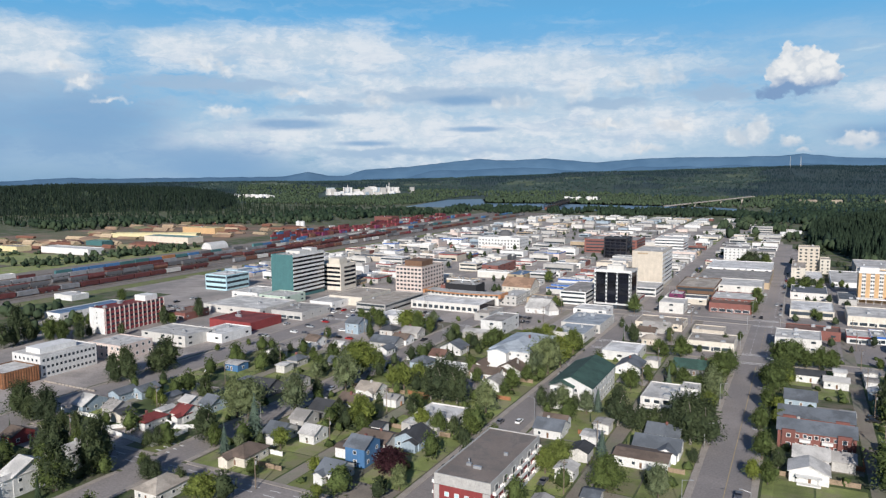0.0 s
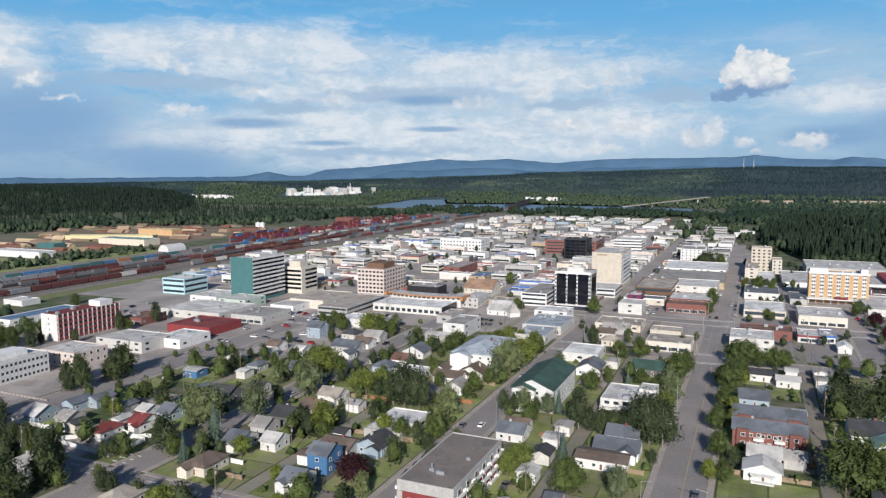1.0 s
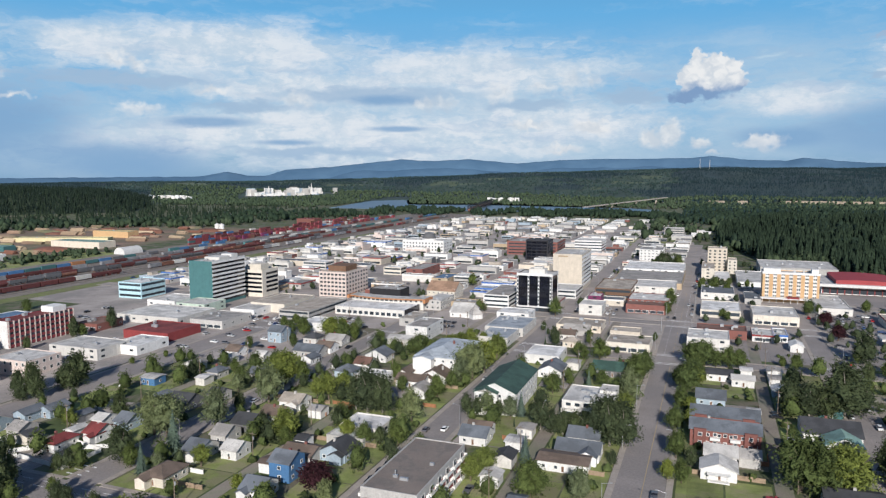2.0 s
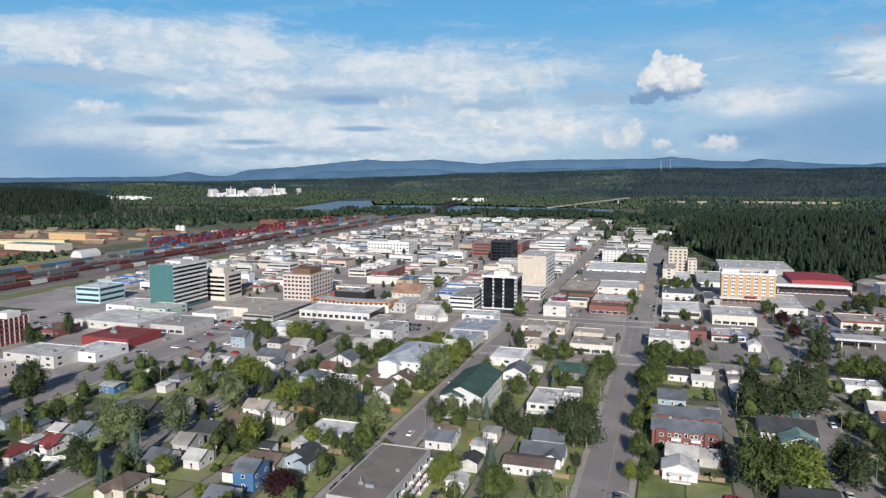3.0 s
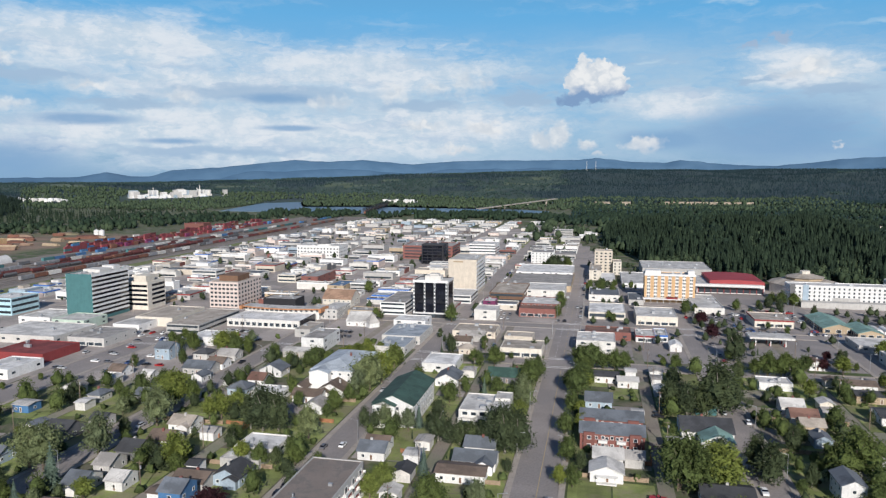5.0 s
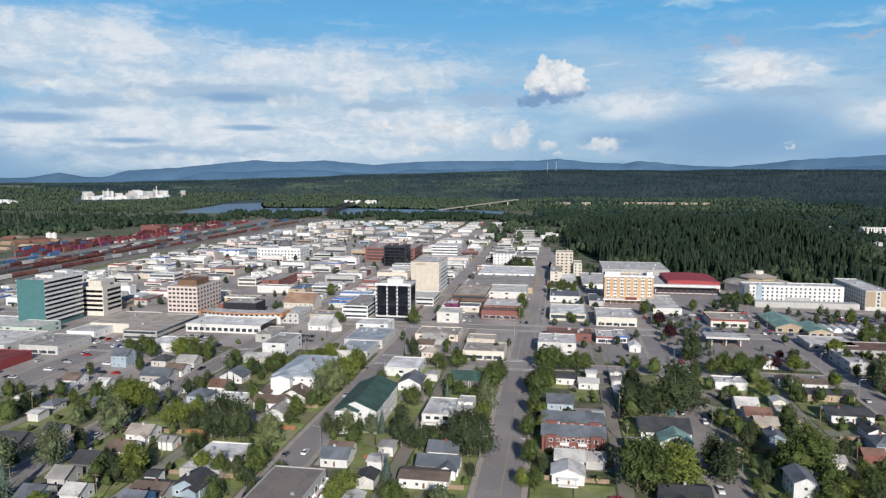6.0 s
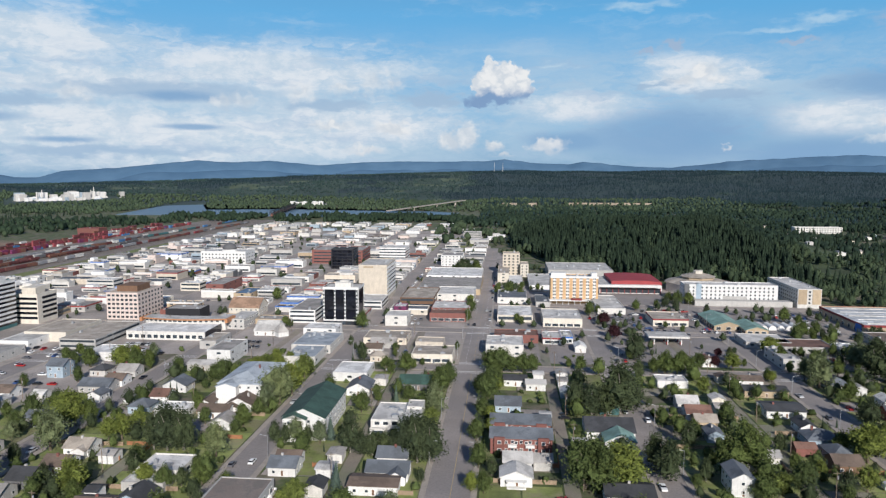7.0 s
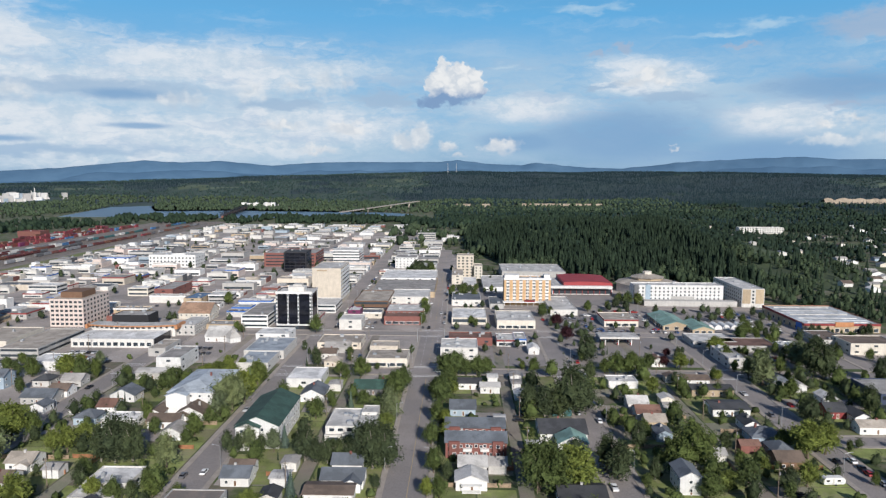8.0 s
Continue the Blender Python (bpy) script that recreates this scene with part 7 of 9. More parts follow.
TREE = {
    "green": [broadleaf("g", "green", 1, 10, 3.6, low=0.14, label="broad green leafy tree in a yard"), broadleaf("g", "green", 2, 10, 3.2, lumps=11, low=0.14, label="rounded green leafy tree beside houses"),
              broadleaf("g", "green", 3, 10, 4.0, lumps=13, low=0.16, label="wide green leafy tree with dense crown")],
    "bright": [broadleaf("b", "bright", 4, 9, 3.7, label="bright green maple with a full crown"), broadleaf("b", "bright", 5, 9, 3.3, label="bright yellow-green leafy tree")],
    "pale": [broadleaf("p", "pale", 6, 10, 4.0, lumps=12, size=0.36, low=0.15, label="pale grey-green willow with a hanging crown"), broadleaf("p", "pale", 7, 10, 3.4, low=0.2, label="pale green leafy tree")],
    "dark": [broadleaf("d", "dark", 8, 12, 3.0, PALE_BARK, lumps=14, low=0.06, label="tall dark green aspen with a pale trunk"), broadleaf("d", "dark", 9, 12, 3.3, PALE_BARK, lumps=15, low=0.06, label="dark green poplar in a row")],
    "purple": [broadleaf("u", "purple", 10, 8, 3.3, label="dark purple-leaved plum tree beside a house")],
    "spruce": [conifer("spruce", 11, 12, 2.6, label="dark green spruce of cone shape"), conifer("spruce", 12, 12, 2.1, label="slim dark green spruce in a yard")],
    "blue": [conifer("blue", 13, 11, 3.0, label="broad blue-green spruce with drooping boughs")],
    "bush": [],
}
BASE_HEIGHT = dict(green=10, bright=9, pale=10, dark=12, purple=8, spruce=12, blue=11, bush=3)
PLACED = set()
TREE_RND = random.Random(77)


def tree(kind, x, y, height, wide=1.0, z=0.0):
    ob = TREE_RND.choice(TREE[kind])
    s = height / BASE_HEIGHT[kind]
    w = s * wide * TREE_RND.uniform(0.92, 1.1)
    m = pose(x, y, z, 0, 0, TREE_RND.uniform(0, 360)) @ Matrix.Diagonal((w, w, s, 1))
    if ob.name in PLACED:
        copy_thing(ob, m)
    else:
        PLACED.add(ob.name)
        ob.matrix_basis = m
    FOOT.append((x - 1.5, x + 1.5, y - 1.5, y + 1.5))

# trees that stand in the yards, street by street
tree("green", -225.6, 347.2, 8.3)
tree("green", -217.0, 347.5, 8.9)
tree("bright", -199.7, 348.1, 9.5)
tree("green", -191.5, 346.3, 10.6)
tree("green", -184.8, 348.6, 8.3)
tree("green", -174.6, 263.3, 12.5, 1.10)
tree("green", -167.3, 265.4, 12.6)
tree("bright", -145.6, 250.7, 10.3)
tree("bright", -150.8, 250.5, 8.7)
tree("bright", -141.3, 254.6, 8.9)
tree("dark", -128.8, 242.8, 14.0)
tree("dark", -123.2, 242.0, 15.2, 1.20)
tree("dark", -117.5, 243.2, 13.3, 1.10)
tree("green", -127.4, 228.5, 7.2)
tree("green", -130.8, 286.0, 7.4)
tree("green", -120.8, 269.9, 8.2)
tree("spruce", -154.9, 309.8, 6.6, 0.60)
tree("spruce", -151.8, 309.9, 5.8, 0.60)
tree("spruce", -147.8, 320.0, 5.5, 0.70)
tree("green", -140.7, 316.0, 6.2)
tree("green", -138.0, 329.1, 10.6)
tree("green", -134.8, 338.5, 7.2)
tree("pale", -103.1, 238.6, 12.5, 1.10)
tree("green", -104.6, 269.2, 8.6)
tree("green", -103.0, 282.1, 7.3)
tree("green", -105.0, 261.5, 6.8)
tree("pale", -102.0, 291.8, 12.0)
tree("pale", -99.0, 299.2, 14.3, 1.10)
tree("bright", -97.3, 311.7, 12.7)
tree("bright", -99.0, 337.9, 10.6)
tree("bright", -123.1, 367.8, 6.8, 1.20)
tree("bright", -114.3, 363.7, 6.7)
tree("blue", -100.5, 330.4, 11.7, 0.80)
tree("dark", -86.4, 253.8, 8.3, 1.00)
tree("dark", -82.2, 253.9, 10.7, 1.00)
tree("pale", -77.9, 254.0, 8.3, 1.00)
tree("dark", -73.6, 254.2, 10.0, 1.00)
tree("pale", -68.9, 254.3, 7.2, 1.00)
tree("blue", -65.8, 258.7, 8.9, 1.10)
tree("blue", -53.2, 215.1, 9.4, 1.20)
tree("green", -103.5, 223.0, 7.8)
tree("bright", -116.4, 213.1, 6.6)
tree("green", -109.2, 211.4, 7.5)
tree("dark", -104.4, 213.5, 5.7)
tree("green", -143.5, 212.3, 5.7)
tree("green", -98.0, 214.9, 8.0)
tree("dark", -55.6, 246.7, 11.7)
tree("dark", -51.1, 245.3, 12.7)
tree("dark", -46.8, 244.4, 13.5)
tree("dark", -42.6, 243.5, 13.9)
tree("dark", -38.0, 242.7, 13.8)
tree("dark", -33.8, 241.8, 14.2)
tree("dark", -29.9, 240.0, 15.3, 1.10)
tree("dark", -25.6, 241.1, 13.7, 1.10)
tree("green", -60.3, 290.4, 8.9)
tree("green", -55.7, 305.2, 6.2)
tree("blue", -47.4, 304.0, 8.3)
tree("green", -42.2, 308.8, 6.8, 1.20)
tree("pale", -28.3, 289.3, 11.1)
tree("dark", -32.1, 307.6, 7.8)
tree("green", -29.4, 322.3, 14.1, 1.10)
tree("green", -26.2, 333.0, 9.8)
tree("green", -47.0, 359.6, 6.6)
tree("green", -43.1, 367.2, 4.6)
tree("green", -60.2, 383.8, 6.4)
tree("spruce", -80.1, 366.0, 10.1)
tree("spruce", -79.0, 383.2, 12.8, 0.80)
tree("dark", -90.8, 408.2, 8.5)
tree("green", -6.2, 357.9, 11.3, 1.32)
tree("green", -0.9, 358.1, 12.1, 1.32)
tree("green", 4.4, 358.2, 9.6, 1.10)
tree("green", 9.9, 358.4, 9.9, 1.10)
tree("green", 15.0, 359.7, 9.0)
tree("green", -7.0, 310.0, 16.0, 1.15)
tree("green", -10.7, 320.4, 8.9)
tree("green", -8.3, 286.6, 11.7, 0.96)
tree("green", -10.0, 262.8, 8.6)
tree("green", -8.1, 236.8, 10.7, 0.96)
tree("green", -5.6, 217.8, 8.3, 0.96)
tree("dark", -3.3, 231.5, 9.8, 0.96)
tree("dark", -6.4, 276.8, 7.8, 0.96)
tree("bright", -9.8, 218.4, 6.2, 0.96)
tree("dark", 31.3, 298.4, 19.0, 1.20)
tree("dark", 37.7, 296.4, 19.0, 1.30)
tree("dark", 43.8, 296.6, 19.0, 1.20)
tree("dark", 49.5, 299.0, 19.0, 1.30)
tree("dark", 56.5, 306.7, 19.0, 1.20)
tree("green", 39.8, 364.7, 9.1)
tree("green", 34.3, 370.0, 6.2)
tree("dark", 67.4, 353.3, 13.8)
tree("green", 69.0, 388.4, 8.1)
tree("green", 27.4, 224.6, 18.6, 1.30)
tree("green", 32.6, 221.8, 18.2, 1.30)
tree("bright", 39.4, 224.1, 14.5, 1.30)
tree("green", 26.2, 240.8, 11.6, 1.20)
tree("bright", 39.3, 242.2, 8.3)
tree("purple", 68.1, 439.9, 8.7)
tree("dark", 78.1, 403.7, 9.4)
tree("green", 76.7, 363.9, 9.7, 1.10)
tree("green", 82.2, 362.0, 11.4, 1.20)
tree("green", 88.6, 362.2, 12.0, 1.20)
tree("green", 94.9, 360.4, 10.8)
tree("bright", 92.9, 330.8, 8.0)
tree("purple", 111.6, 378.3, 5.6)
tree("green", 77.9, 244.4, 13.2, 1.30)
tree("green", 83.6, 241.6, 15.7, 1.30)
tree("green", 91.8, 252.9, 9.5)
tree("dark", 69.0, 261.4, 8.9)
tree("green", 75.0, 276.3, 5.9)
tree("dark", 53.2, 241.6, 11.2, 1.20)
tree("dark", 55.9, 233.3, 12.0, 1.20)
tree("dark", 68.0, 233.7, 7.0)
tree("bright", 119.1, 372.9, 7.7, 1.20)
tree("green", 127.7, 381.1, 5.1)
tree("green", 149.9, 391.3, 11.0, 1.10)
tree("green", 146.7, 370.6, 7.1)
tree("bright", 149.8, 408.9, 8.8, 1.20)
tree("pale", 151.5, 346.5, 12.1, 1.10)
tree("pale", 149.2, 358.1, 8.9)
tree("green", 168.9, 367.1, 9.7)
tree("pale", 183.0, 375.2, 13.3, 1.20)
tree("dark", 183.7, 361.4, 17.3, 1.10)
tree("dark", 187.5, 357.5, 15.9, 1.10)
tree("green", 156.1, 326.0, 11.7, 1.20)
tree("spruce", 134.6, 289.9, 11.2)
tree("spruce", 130.3, 292.5, 9.3)
tree("bright", 129.4, 254.1, 12.3, 1.30)
tree("bright", 138.0, 258.1, 10.5, 1.20)
tree("dark", 163.6, 305.0, 9.2)
tree("green", 123.6, 262.0, 10.0)
tree("green", 82.1, 219.3, 8.1, 1.20)
tree("bright", 89.6, 224.8, 6.6)
tree("bright", 117.8, 229.9, 8.3)
tree("green", 107.7, 220.1, 7.0)
tree("dark", 179.8, 303.3, 11.4, 1.10)
tree("dark", 186.0, 335.7, 10.3)
tree("green", 190.4, 331.5, 8.3)
tree("green", 178.1, 444.0, 9.5)
tree("green", 188.9, 444.4, 8.0)
tree("green", 190.9, 432.5, 6.4)
tree("green", 60.9, 510.5, 10.0)
tree("green", 143.5, 563.2, 11.4, 1.20)
tree("green", 134.5, 562.8, 10.1, 1.20)
tree("green", 128.8, 567.5, 8.3)
tree("green", -6.1, 596.4, 9.7)
tree("green", 3.5, 588.5, 12.5, 1.20)
tree("green", 12.9, 583.5, 10.5)
tree("green", 28.5, 618.1, 7.6)
tree("green", -71.3, 509.5, 6.3)
tree("green", -24.6, 511.3, 12.6)
tree("green", -25.1, 481.9, 10.7)
tree("green", -93.2, 453.0, 11.3)
tree("green", -97.2, 606.9, 9.9)
tree("green", 97.7, 533.3, 9.6)
tree("green", 191.7, 499.7, 10.2)
tree("green", 198.0, 490.4, 9.2)
tree("green", 198.7, 464.0, 9.5)
tree("green", 114.6, 460.8, 5.7)
tree("green", 65.8, 485.3, 8.0)
tree("green", 8.9, 483.2, 6.0)
tree("green", -125.0, 507.4, 10.5)
tree("green", -106.2, 473.3, 12.9)
tree("green", -144.8, 451.1, 7.5)
tree("green", -141.1, 451.2, 6.8)
tree("dark", -199.3, 484.6, 10.1)
tree("green", -182.6, 550.0, 10.0)
tree("green", 123.0, 329.2, 6.9)
tree("green", 96.6, 277.0, 5.9)
tree("green", 100.7, 244.1, 6.3)
tree("dark", 102.9, 234.8, 5.0)
tree("dark", 212.0, 350.4, 11.6)
tree("green", 231.1, 394.2, 8.1)
tree("dark", 225.5, 419.7, 6.9)
tree("green", 141.2, 231.5, 5.9)
tree("green", 148.6, 261.1, 5.5)
tree("dark", -263.1, 204.3, 11.8, 1.30)
tree("dark", -259.0, 208.2, 10.8, 1.10)
tree("dark", -264.2, 225.6, 12.8, 1.20)
tree("dark", -258.8, 228.2, 13.3, 1.30)
tree("spruce", -245.2, 146.8, 9.6)
tree("spruce", -238.6, 147.0, 8.1)
tree("spruce", -232.5, 147.1, 8.0)
tree("dark", -209.6, 141.9, 11.3, 1.10)
tree("green", -205.0, 144.1, 9.4)
tree("dark", -198.0, 144.0, 10.2, 1.10)
tree("dark", -199.6, 149.4, 6.7)
tree("spruce", -186.2, 117.9, 15.5, 1.20)
tree("green", -187.3, 123.2, 11.7)
tree("dark", -190.0, 158.4, 8.5)
tree("dark", -187.8, 160.6, 5.8)
tree("green", -175.3, 144.2, 7.1)
tree("dark", -167.3, 141.5, 8.7, 1.20)
tree("spruce", -162.9, 142.8, 9.5)
tree("spruce", -159.6, 146.1, 7.0)
tree("green", -170.1, 168.2, 8.5, 1.10)
tree("blue", -163.6, 166.0, 9.5)
tree("blue", -163.9, 180.8, 14.5, 1.10)
tree("pale", -183.5, 193.1, 12.5, 1.0)
tree("pale", -177.6, 192.7, 13.4)
tree("bright", -147.0, 137.2, 5.7, 1.20)
tree("bright", -143.5, 139.0, 4.9)
tree("green", -187.7, 180.0, 7.3)
tree("bright", -218.7, 188.7, 6.7)
tree("bright", -149.5, 176.7, 6.3)
tree("pale", -167.5, 206.5, 12.5, 0.95)
tree("pale", -166.2, 238.2, 12.5, 1.05)
tree("pale", -187.1, 246.0, 6.6, 1.20)
tree("green", -196.9, 272.4, 11.0)
tree("bright", -174.1, 262.1, 13.0, 1.20)
tree("spruce", -200.6, 287.1, 10.9)
tree("green", -189.6, 278.2, 11.1)
tree("bright", -136.6, 205.0, 10.1, 1.10)
tree("purple", -106.7, 174.8, 8.0, 1.15)
tree("bright", -116.0, 163.3, 5.6)
tree("green", -228.5, 311.3, 7.8)
tree("bright", -116.7, 152.2, 4.4)
tree("bright", -65.6, 196.9, 7.6, 1.20)
tree("bright", -63.1, 202.7, 7.7, 1.10)
tree("green", -45.8, 192.3, 9.9, 1.20)
tree("dark", -36.8, 202.4, 5.6)
tree("pale", -32.1, 194.0, 8.6, 0.80)
tree("green", -262.9, 264.4, 4.1)
tree("green", -256.9, 280.6, 3.6)
tree("green", -224.1, 255.8, 6.8)
tree("green", -220.2, 263.4, 5.6)
tree("green", -344.0, 330.1, 8.1, 1.20)
tree("green", -436.5, 347.4, 8.3, 1.30)
tree("dark", -396.9, 245.5, 13.7)
tree("green", -366.1, 244.9, 11.1, 1.20)
tree("green", -358.0, 245.9, 13.2, 1.20)
tree("green", -364.6, 261.0, 11.4)
tree("green", -372.1, 273.9, 9.5)
tree("dark", -372.0, 239.1, 10.1)
tree("dark", -384.5, 236.0, 7.9)
tree("dark", -345.6, 304.3, 8.8)
tree("green", -334.4, 300.6, 7.9)
tree("dark", -336.6, 266.7, 6.4)
tree("green", -206.7, 269.9, 8.3)
tree("green", -195.3, 259.1, 8.0)
tree("green", -207.6, 321.4, 9.4)
tree("green", -237.4, 371.2, 7.9, 1.20)
tree("green", -236.3, 356.7, 7.7)
tree("green", -218.0, 347.9, 10.1)
tree("bright", -199.9, 348.3, 11.5, 1.20)
tree("bright", -196.2, 355.0, 10.0)
tree("green", -188.2, 353.9, 9.9, 1.20)
# further trees by the school block, the crossing and the hotels
tree("dark", -188.4, 137.3, 14.0, 1.00)
tree("spruce", -239.8, 143.5, 11.4, 1.00)
tree("spruce", -225.0, 141.2, 10.4, 1.20)
tree("dark", -368.6, 226.6, 18.2, 1.00)
tree("dark", -367.2, 219.2, 11.3, 1.00)
tree("dark", -369.7, 234.4, 11.2, 1.00)
tree("green", -355.2, 244.3, 13.1, 1.00)
tree("green", -359.2, 239.5, 10.5, 1.00)
tree("dark", -349.3, 250.1, 14.4, 1.00)
tree("dark", -351.8, 257.9, 9.6, 1.00)
tree("dark", -274.0, 211.6, 8.8, 1.00)
tree("dark", -270.5, 215.3, 11.0, 1.00)
tree("dark", -258.6, 223.1, 15.2, 1.20)
tree("dark", -264.6, 236.2, 12.9, 1.00)
tree("dark", -336.2, 296.3, 8.5, 1.00)
tree("dark", -336.5, 323.7, 10.5, 1.00)
tree("green", -422.6, 336.7, 8.0, 1.00)
tree("dark", -349.3, 278.1, 3.7, 1.00)
tree("green", 68.1, 519.1, 7.6, 1.00)
tree("purple", 67.5, 479.9, 7.9, 1.00)
tree("green", 71.8, 467.7, 5.8, 1.00)
tree("green", 100.2, 544.7, 6.7, 1.00)
tree("dark", 122.8, 550.3, 12.1, 1.30)
tree("dark", 129.1, 543.6, 11.5, 1.20)
tree("green", 114.7, 543.0, 8.0, 1.00)
tree("dark", 72.2, 388.5, 13.5, 1.20)
tree("green", 69.8, 393.3, 10.1, 1.00)
tree("spruce", 86.3, 404.0, 12.0, 0.90)
tree("green", 106.4, 474.2, 5.8, 1.00)
tree("green", 186.1, 455.3, 9.3, 1.20)
tree("green", 194.0, 460.5, 6.4, 1.00)
tree("dark", 196.9, 450.9, 5.9, 1.00)
tree("dark", 216.9, 520.7, 6.4, 1.00)
tree("dark", 219.7, 514.6, 6.3, 1.00)
tree("dark", 222.4, 504.7, 6.2, 1.00)
tree("dark", 221.3, 485.8, 6.3, 1.00)
tree("dark", 231.0, 473.7, 5.0, 1.30)
tree("dark", 238.6, 474.0, 4.6, 1.20)
tree("dark", 242.1, 462.3, 4.5, 1.00)
tree("dark", 251.4, 462.7, 4.5, 1.00)
tree("dark", 266.3, 463.2, 4.5, 1.00)
tree("green", 150.7, 414.3, 6.8, 1.20)
tree("dark", 164.1, 480.0, 5.1, 1.00)
tree("dark", 144.8, 517.9, 7.6, 1.00)
tree("dark", 200.8, 393.1, 12.3, 1.20)
tree("green", 193.1, 386.9, 11.8, 1.00)
tree("dark", 190.3, 392.7, 9.1, 1.00)
tree("dark", 89.1, 379.8, 8.2, 1.00)
tree("green", 95.2, 380.0, 8.8, 1.40)
tree("green", 103.9, 378.0, 8.8, 1.30)
tree("dark", 122.9, 390.3, 7.1, 1.00)
tree("purple", 119.4, 400.1, 4.6, 1.00)
tree("dark", 32.4, 618.2, 6.5, 1.00)
tree("dark", 29.9, 677.0, 5.5, 1.00)
tree("dark", 16.6, 642.4, 6.3, 1.00)
tree("green", 11.5, 474.2, 5.9, 1.00)
tree("green", -6.3, 610.7, 6.0, 1.00)
tree("green", -2.2, 582.9, 7.1, 1.00)
tree("dark", -210, 138, 12, 1.15)
tree("dark", -216.5, 139, 10, 1.15)
tree("dark", -224, 157, 11, 1.15)
tree("dark", -241, 157.5, 12, 1.15)
tree("dark", -249, 157, 13, 1.15)
tree("dark", -257, 159, 12, 1.15)
tree("dark", -187, 124, 13, 1.15)
tree("dark", -188, 136, 12, 1.15)
tree("dark", -206, 127, 11, 1.15)
tree("dark", -207, 118, 10, 1.15)
tree("dark", -226, 127, 10, 1.15)
tree("dark", -233, 158, 9, 1.15)
# row along the main street
tree("bright", -4.5, 267.0, 7.3, 0.9)
tree("bright", -4.9, 282.2, 7.0, 0.9)
tree("bright", -4.0, 323.5, 7.7, 1.25)
tree("green", -4.1, 330.8, 10.6, 1.25)
tree("green", -4.9, 337.1, 8.1, 1.25)
tree("green", -3.6, 344.9, 8.3, 1.25)
tree("green", -4.3, 351.4, 8.4, 1.25)
# trees round the old houses by the cross street, and at the lower corner
for kind, x, y, h, wide in (("spruce", -81.6, 371, 13, 1.1), ("dark", -76.5, 374, 14, 0.9), ("dark", -79.5, 383, 12, 0.9), ("spruce", -68.5, 380, 7, 1.0), ("green", -57.5, 350, 9, 1.2), ("green", -49.8, 353, 10, 1.1), ("green", -61, 356, 7, 1.2),
                            ("dark", -33, 388, 9, 1.1), ("dark", -28, 356, 9, 1.1), ("bright", -122.4, 352, 7, 1.6), ("bright", -116, 350, 7, 1.6), ("bright", -128, 350, 6, 1.6), ("green", -164, 338, 8.5, 1.1),
                            ("dark", -169.9, 141, 10, 1.2), ("spruce", -162, 143.5, 10.3, 1.1), ("dark", -156, 140.5, 9.4, 1.0), ("bright", -143, 137.4, 7.2, 1.4), ("dark", -191.4, 141, 14, 0.9), ("dark", -213.5, 145, 11.4, 1.0),
                            ("dark", -66, 404, 7, 1.1), ("green", -62, 396, 6, 1.2), ("green", -27, 403, 6, 1.0), ("spruce", -59, 420, 8, 0.9), ("dark", -86, 398, 6, 1.0)):
    tree(kind, x, y, h, wide)
# trees at the far end of the main street
for kind, x, y, h, wide in (("dark", -44, 726, 13, 1.3), ("dark", -36, 724, 14, 1.3), ("green", -29, 729, 13, 1.3), ("dark", -40, 734, 12, 1.3), ("dark", -29, 742, 12, 1.2), ("green", -48, 733, 10, 1.2), ("dark", -30, 736, 11, 1.3),
                            ("green", -5, 629, 6.5, 1.3), ("dark", 0, 627, 7, 1.3), ("green", 5, 629, 6.5, 1.3), ("dark", 10, 628, 7.5, 1.3), ("green", 15, 628, 7, 1.3), ("bright", -26.5, 548, 6.5, 1.0), ("bright", -26.5, 540, 6, 1.0)):
    tree(kind, x, y, h, wide)
# a row before the mall
for x, y, h in ((231.5, 461.5, 6), (236, 462, 5.5), (240.5, 461.5, 6), (245, 462, 5), (264, 461.5, 6), (268.5, 461.5, 6.5)):
    tree("dark", x, y, h, 1.25)
# dark yard trees
tree("dark", -176.3, 170.8, 10.6, 1.20)
tree("spruce", -171.3, 174.4, 7.3, 1.00)
tree("spruce", -169.9, 186.7, 11.8, 1.20)
tree("green", -133.1, 200.2, 7.8, 1.10)
tree("dark", -150.0, 210.9, 6.2, 1.10)
tree("dark", -171.0, 225.5, 6.6, 1.20)
tree("dark", -208.4, 202.0, 8.4, 1.10)
tree("dark", -227.5, 257.6, 7.2, 1.00)
tree("dark", -219.8, 255.4, 6.3, 1.00)
tree("dark", -90.5, 195.3, 11.8, 0.90)
tree("green", -86.8, 206.9, 9.5, 0.90)
tree("dark", 102.4, 262.3, 10.8, 1.10)
tree("dark", 147.6, 290.0, 10.6, 1.20)
tree("dark", 109.9, 226.0, 7.5, 1.20)
tree("green", 97.2, 228.8, 9.5, 1.10)


# ---- woods: one joined object for each stand ----
def conifer_shape(rnd, tiers=5, sides=7):
    v, f = [], []
    for k in range(tiers):
        u = k / tiers
        r = 0.17 * (1 - u) ** 0.8 + 0.012
        z0, z1 = 0.12 + 0.84 * u, min(1.0, 0.12 + 0.84 * u + 0.34 - 0.1 * u)
        base = len(v)
        for i in range(sides):
            a = 2 * math.pi * (i + 0.5 * (k % 2)) / sides
            q = r * rnd.uniform(0.65, 1.25)
            v.append((q * math.cos(a), q * math.sin(a), z0 - rnd.uniform(0, 0.06)))
        v.append((0, 0, z1))
        for i in range(sides):
            f.append((base + i, base + (i + 1) % sides, base + sides))
    return np.array(v), np.array(f)


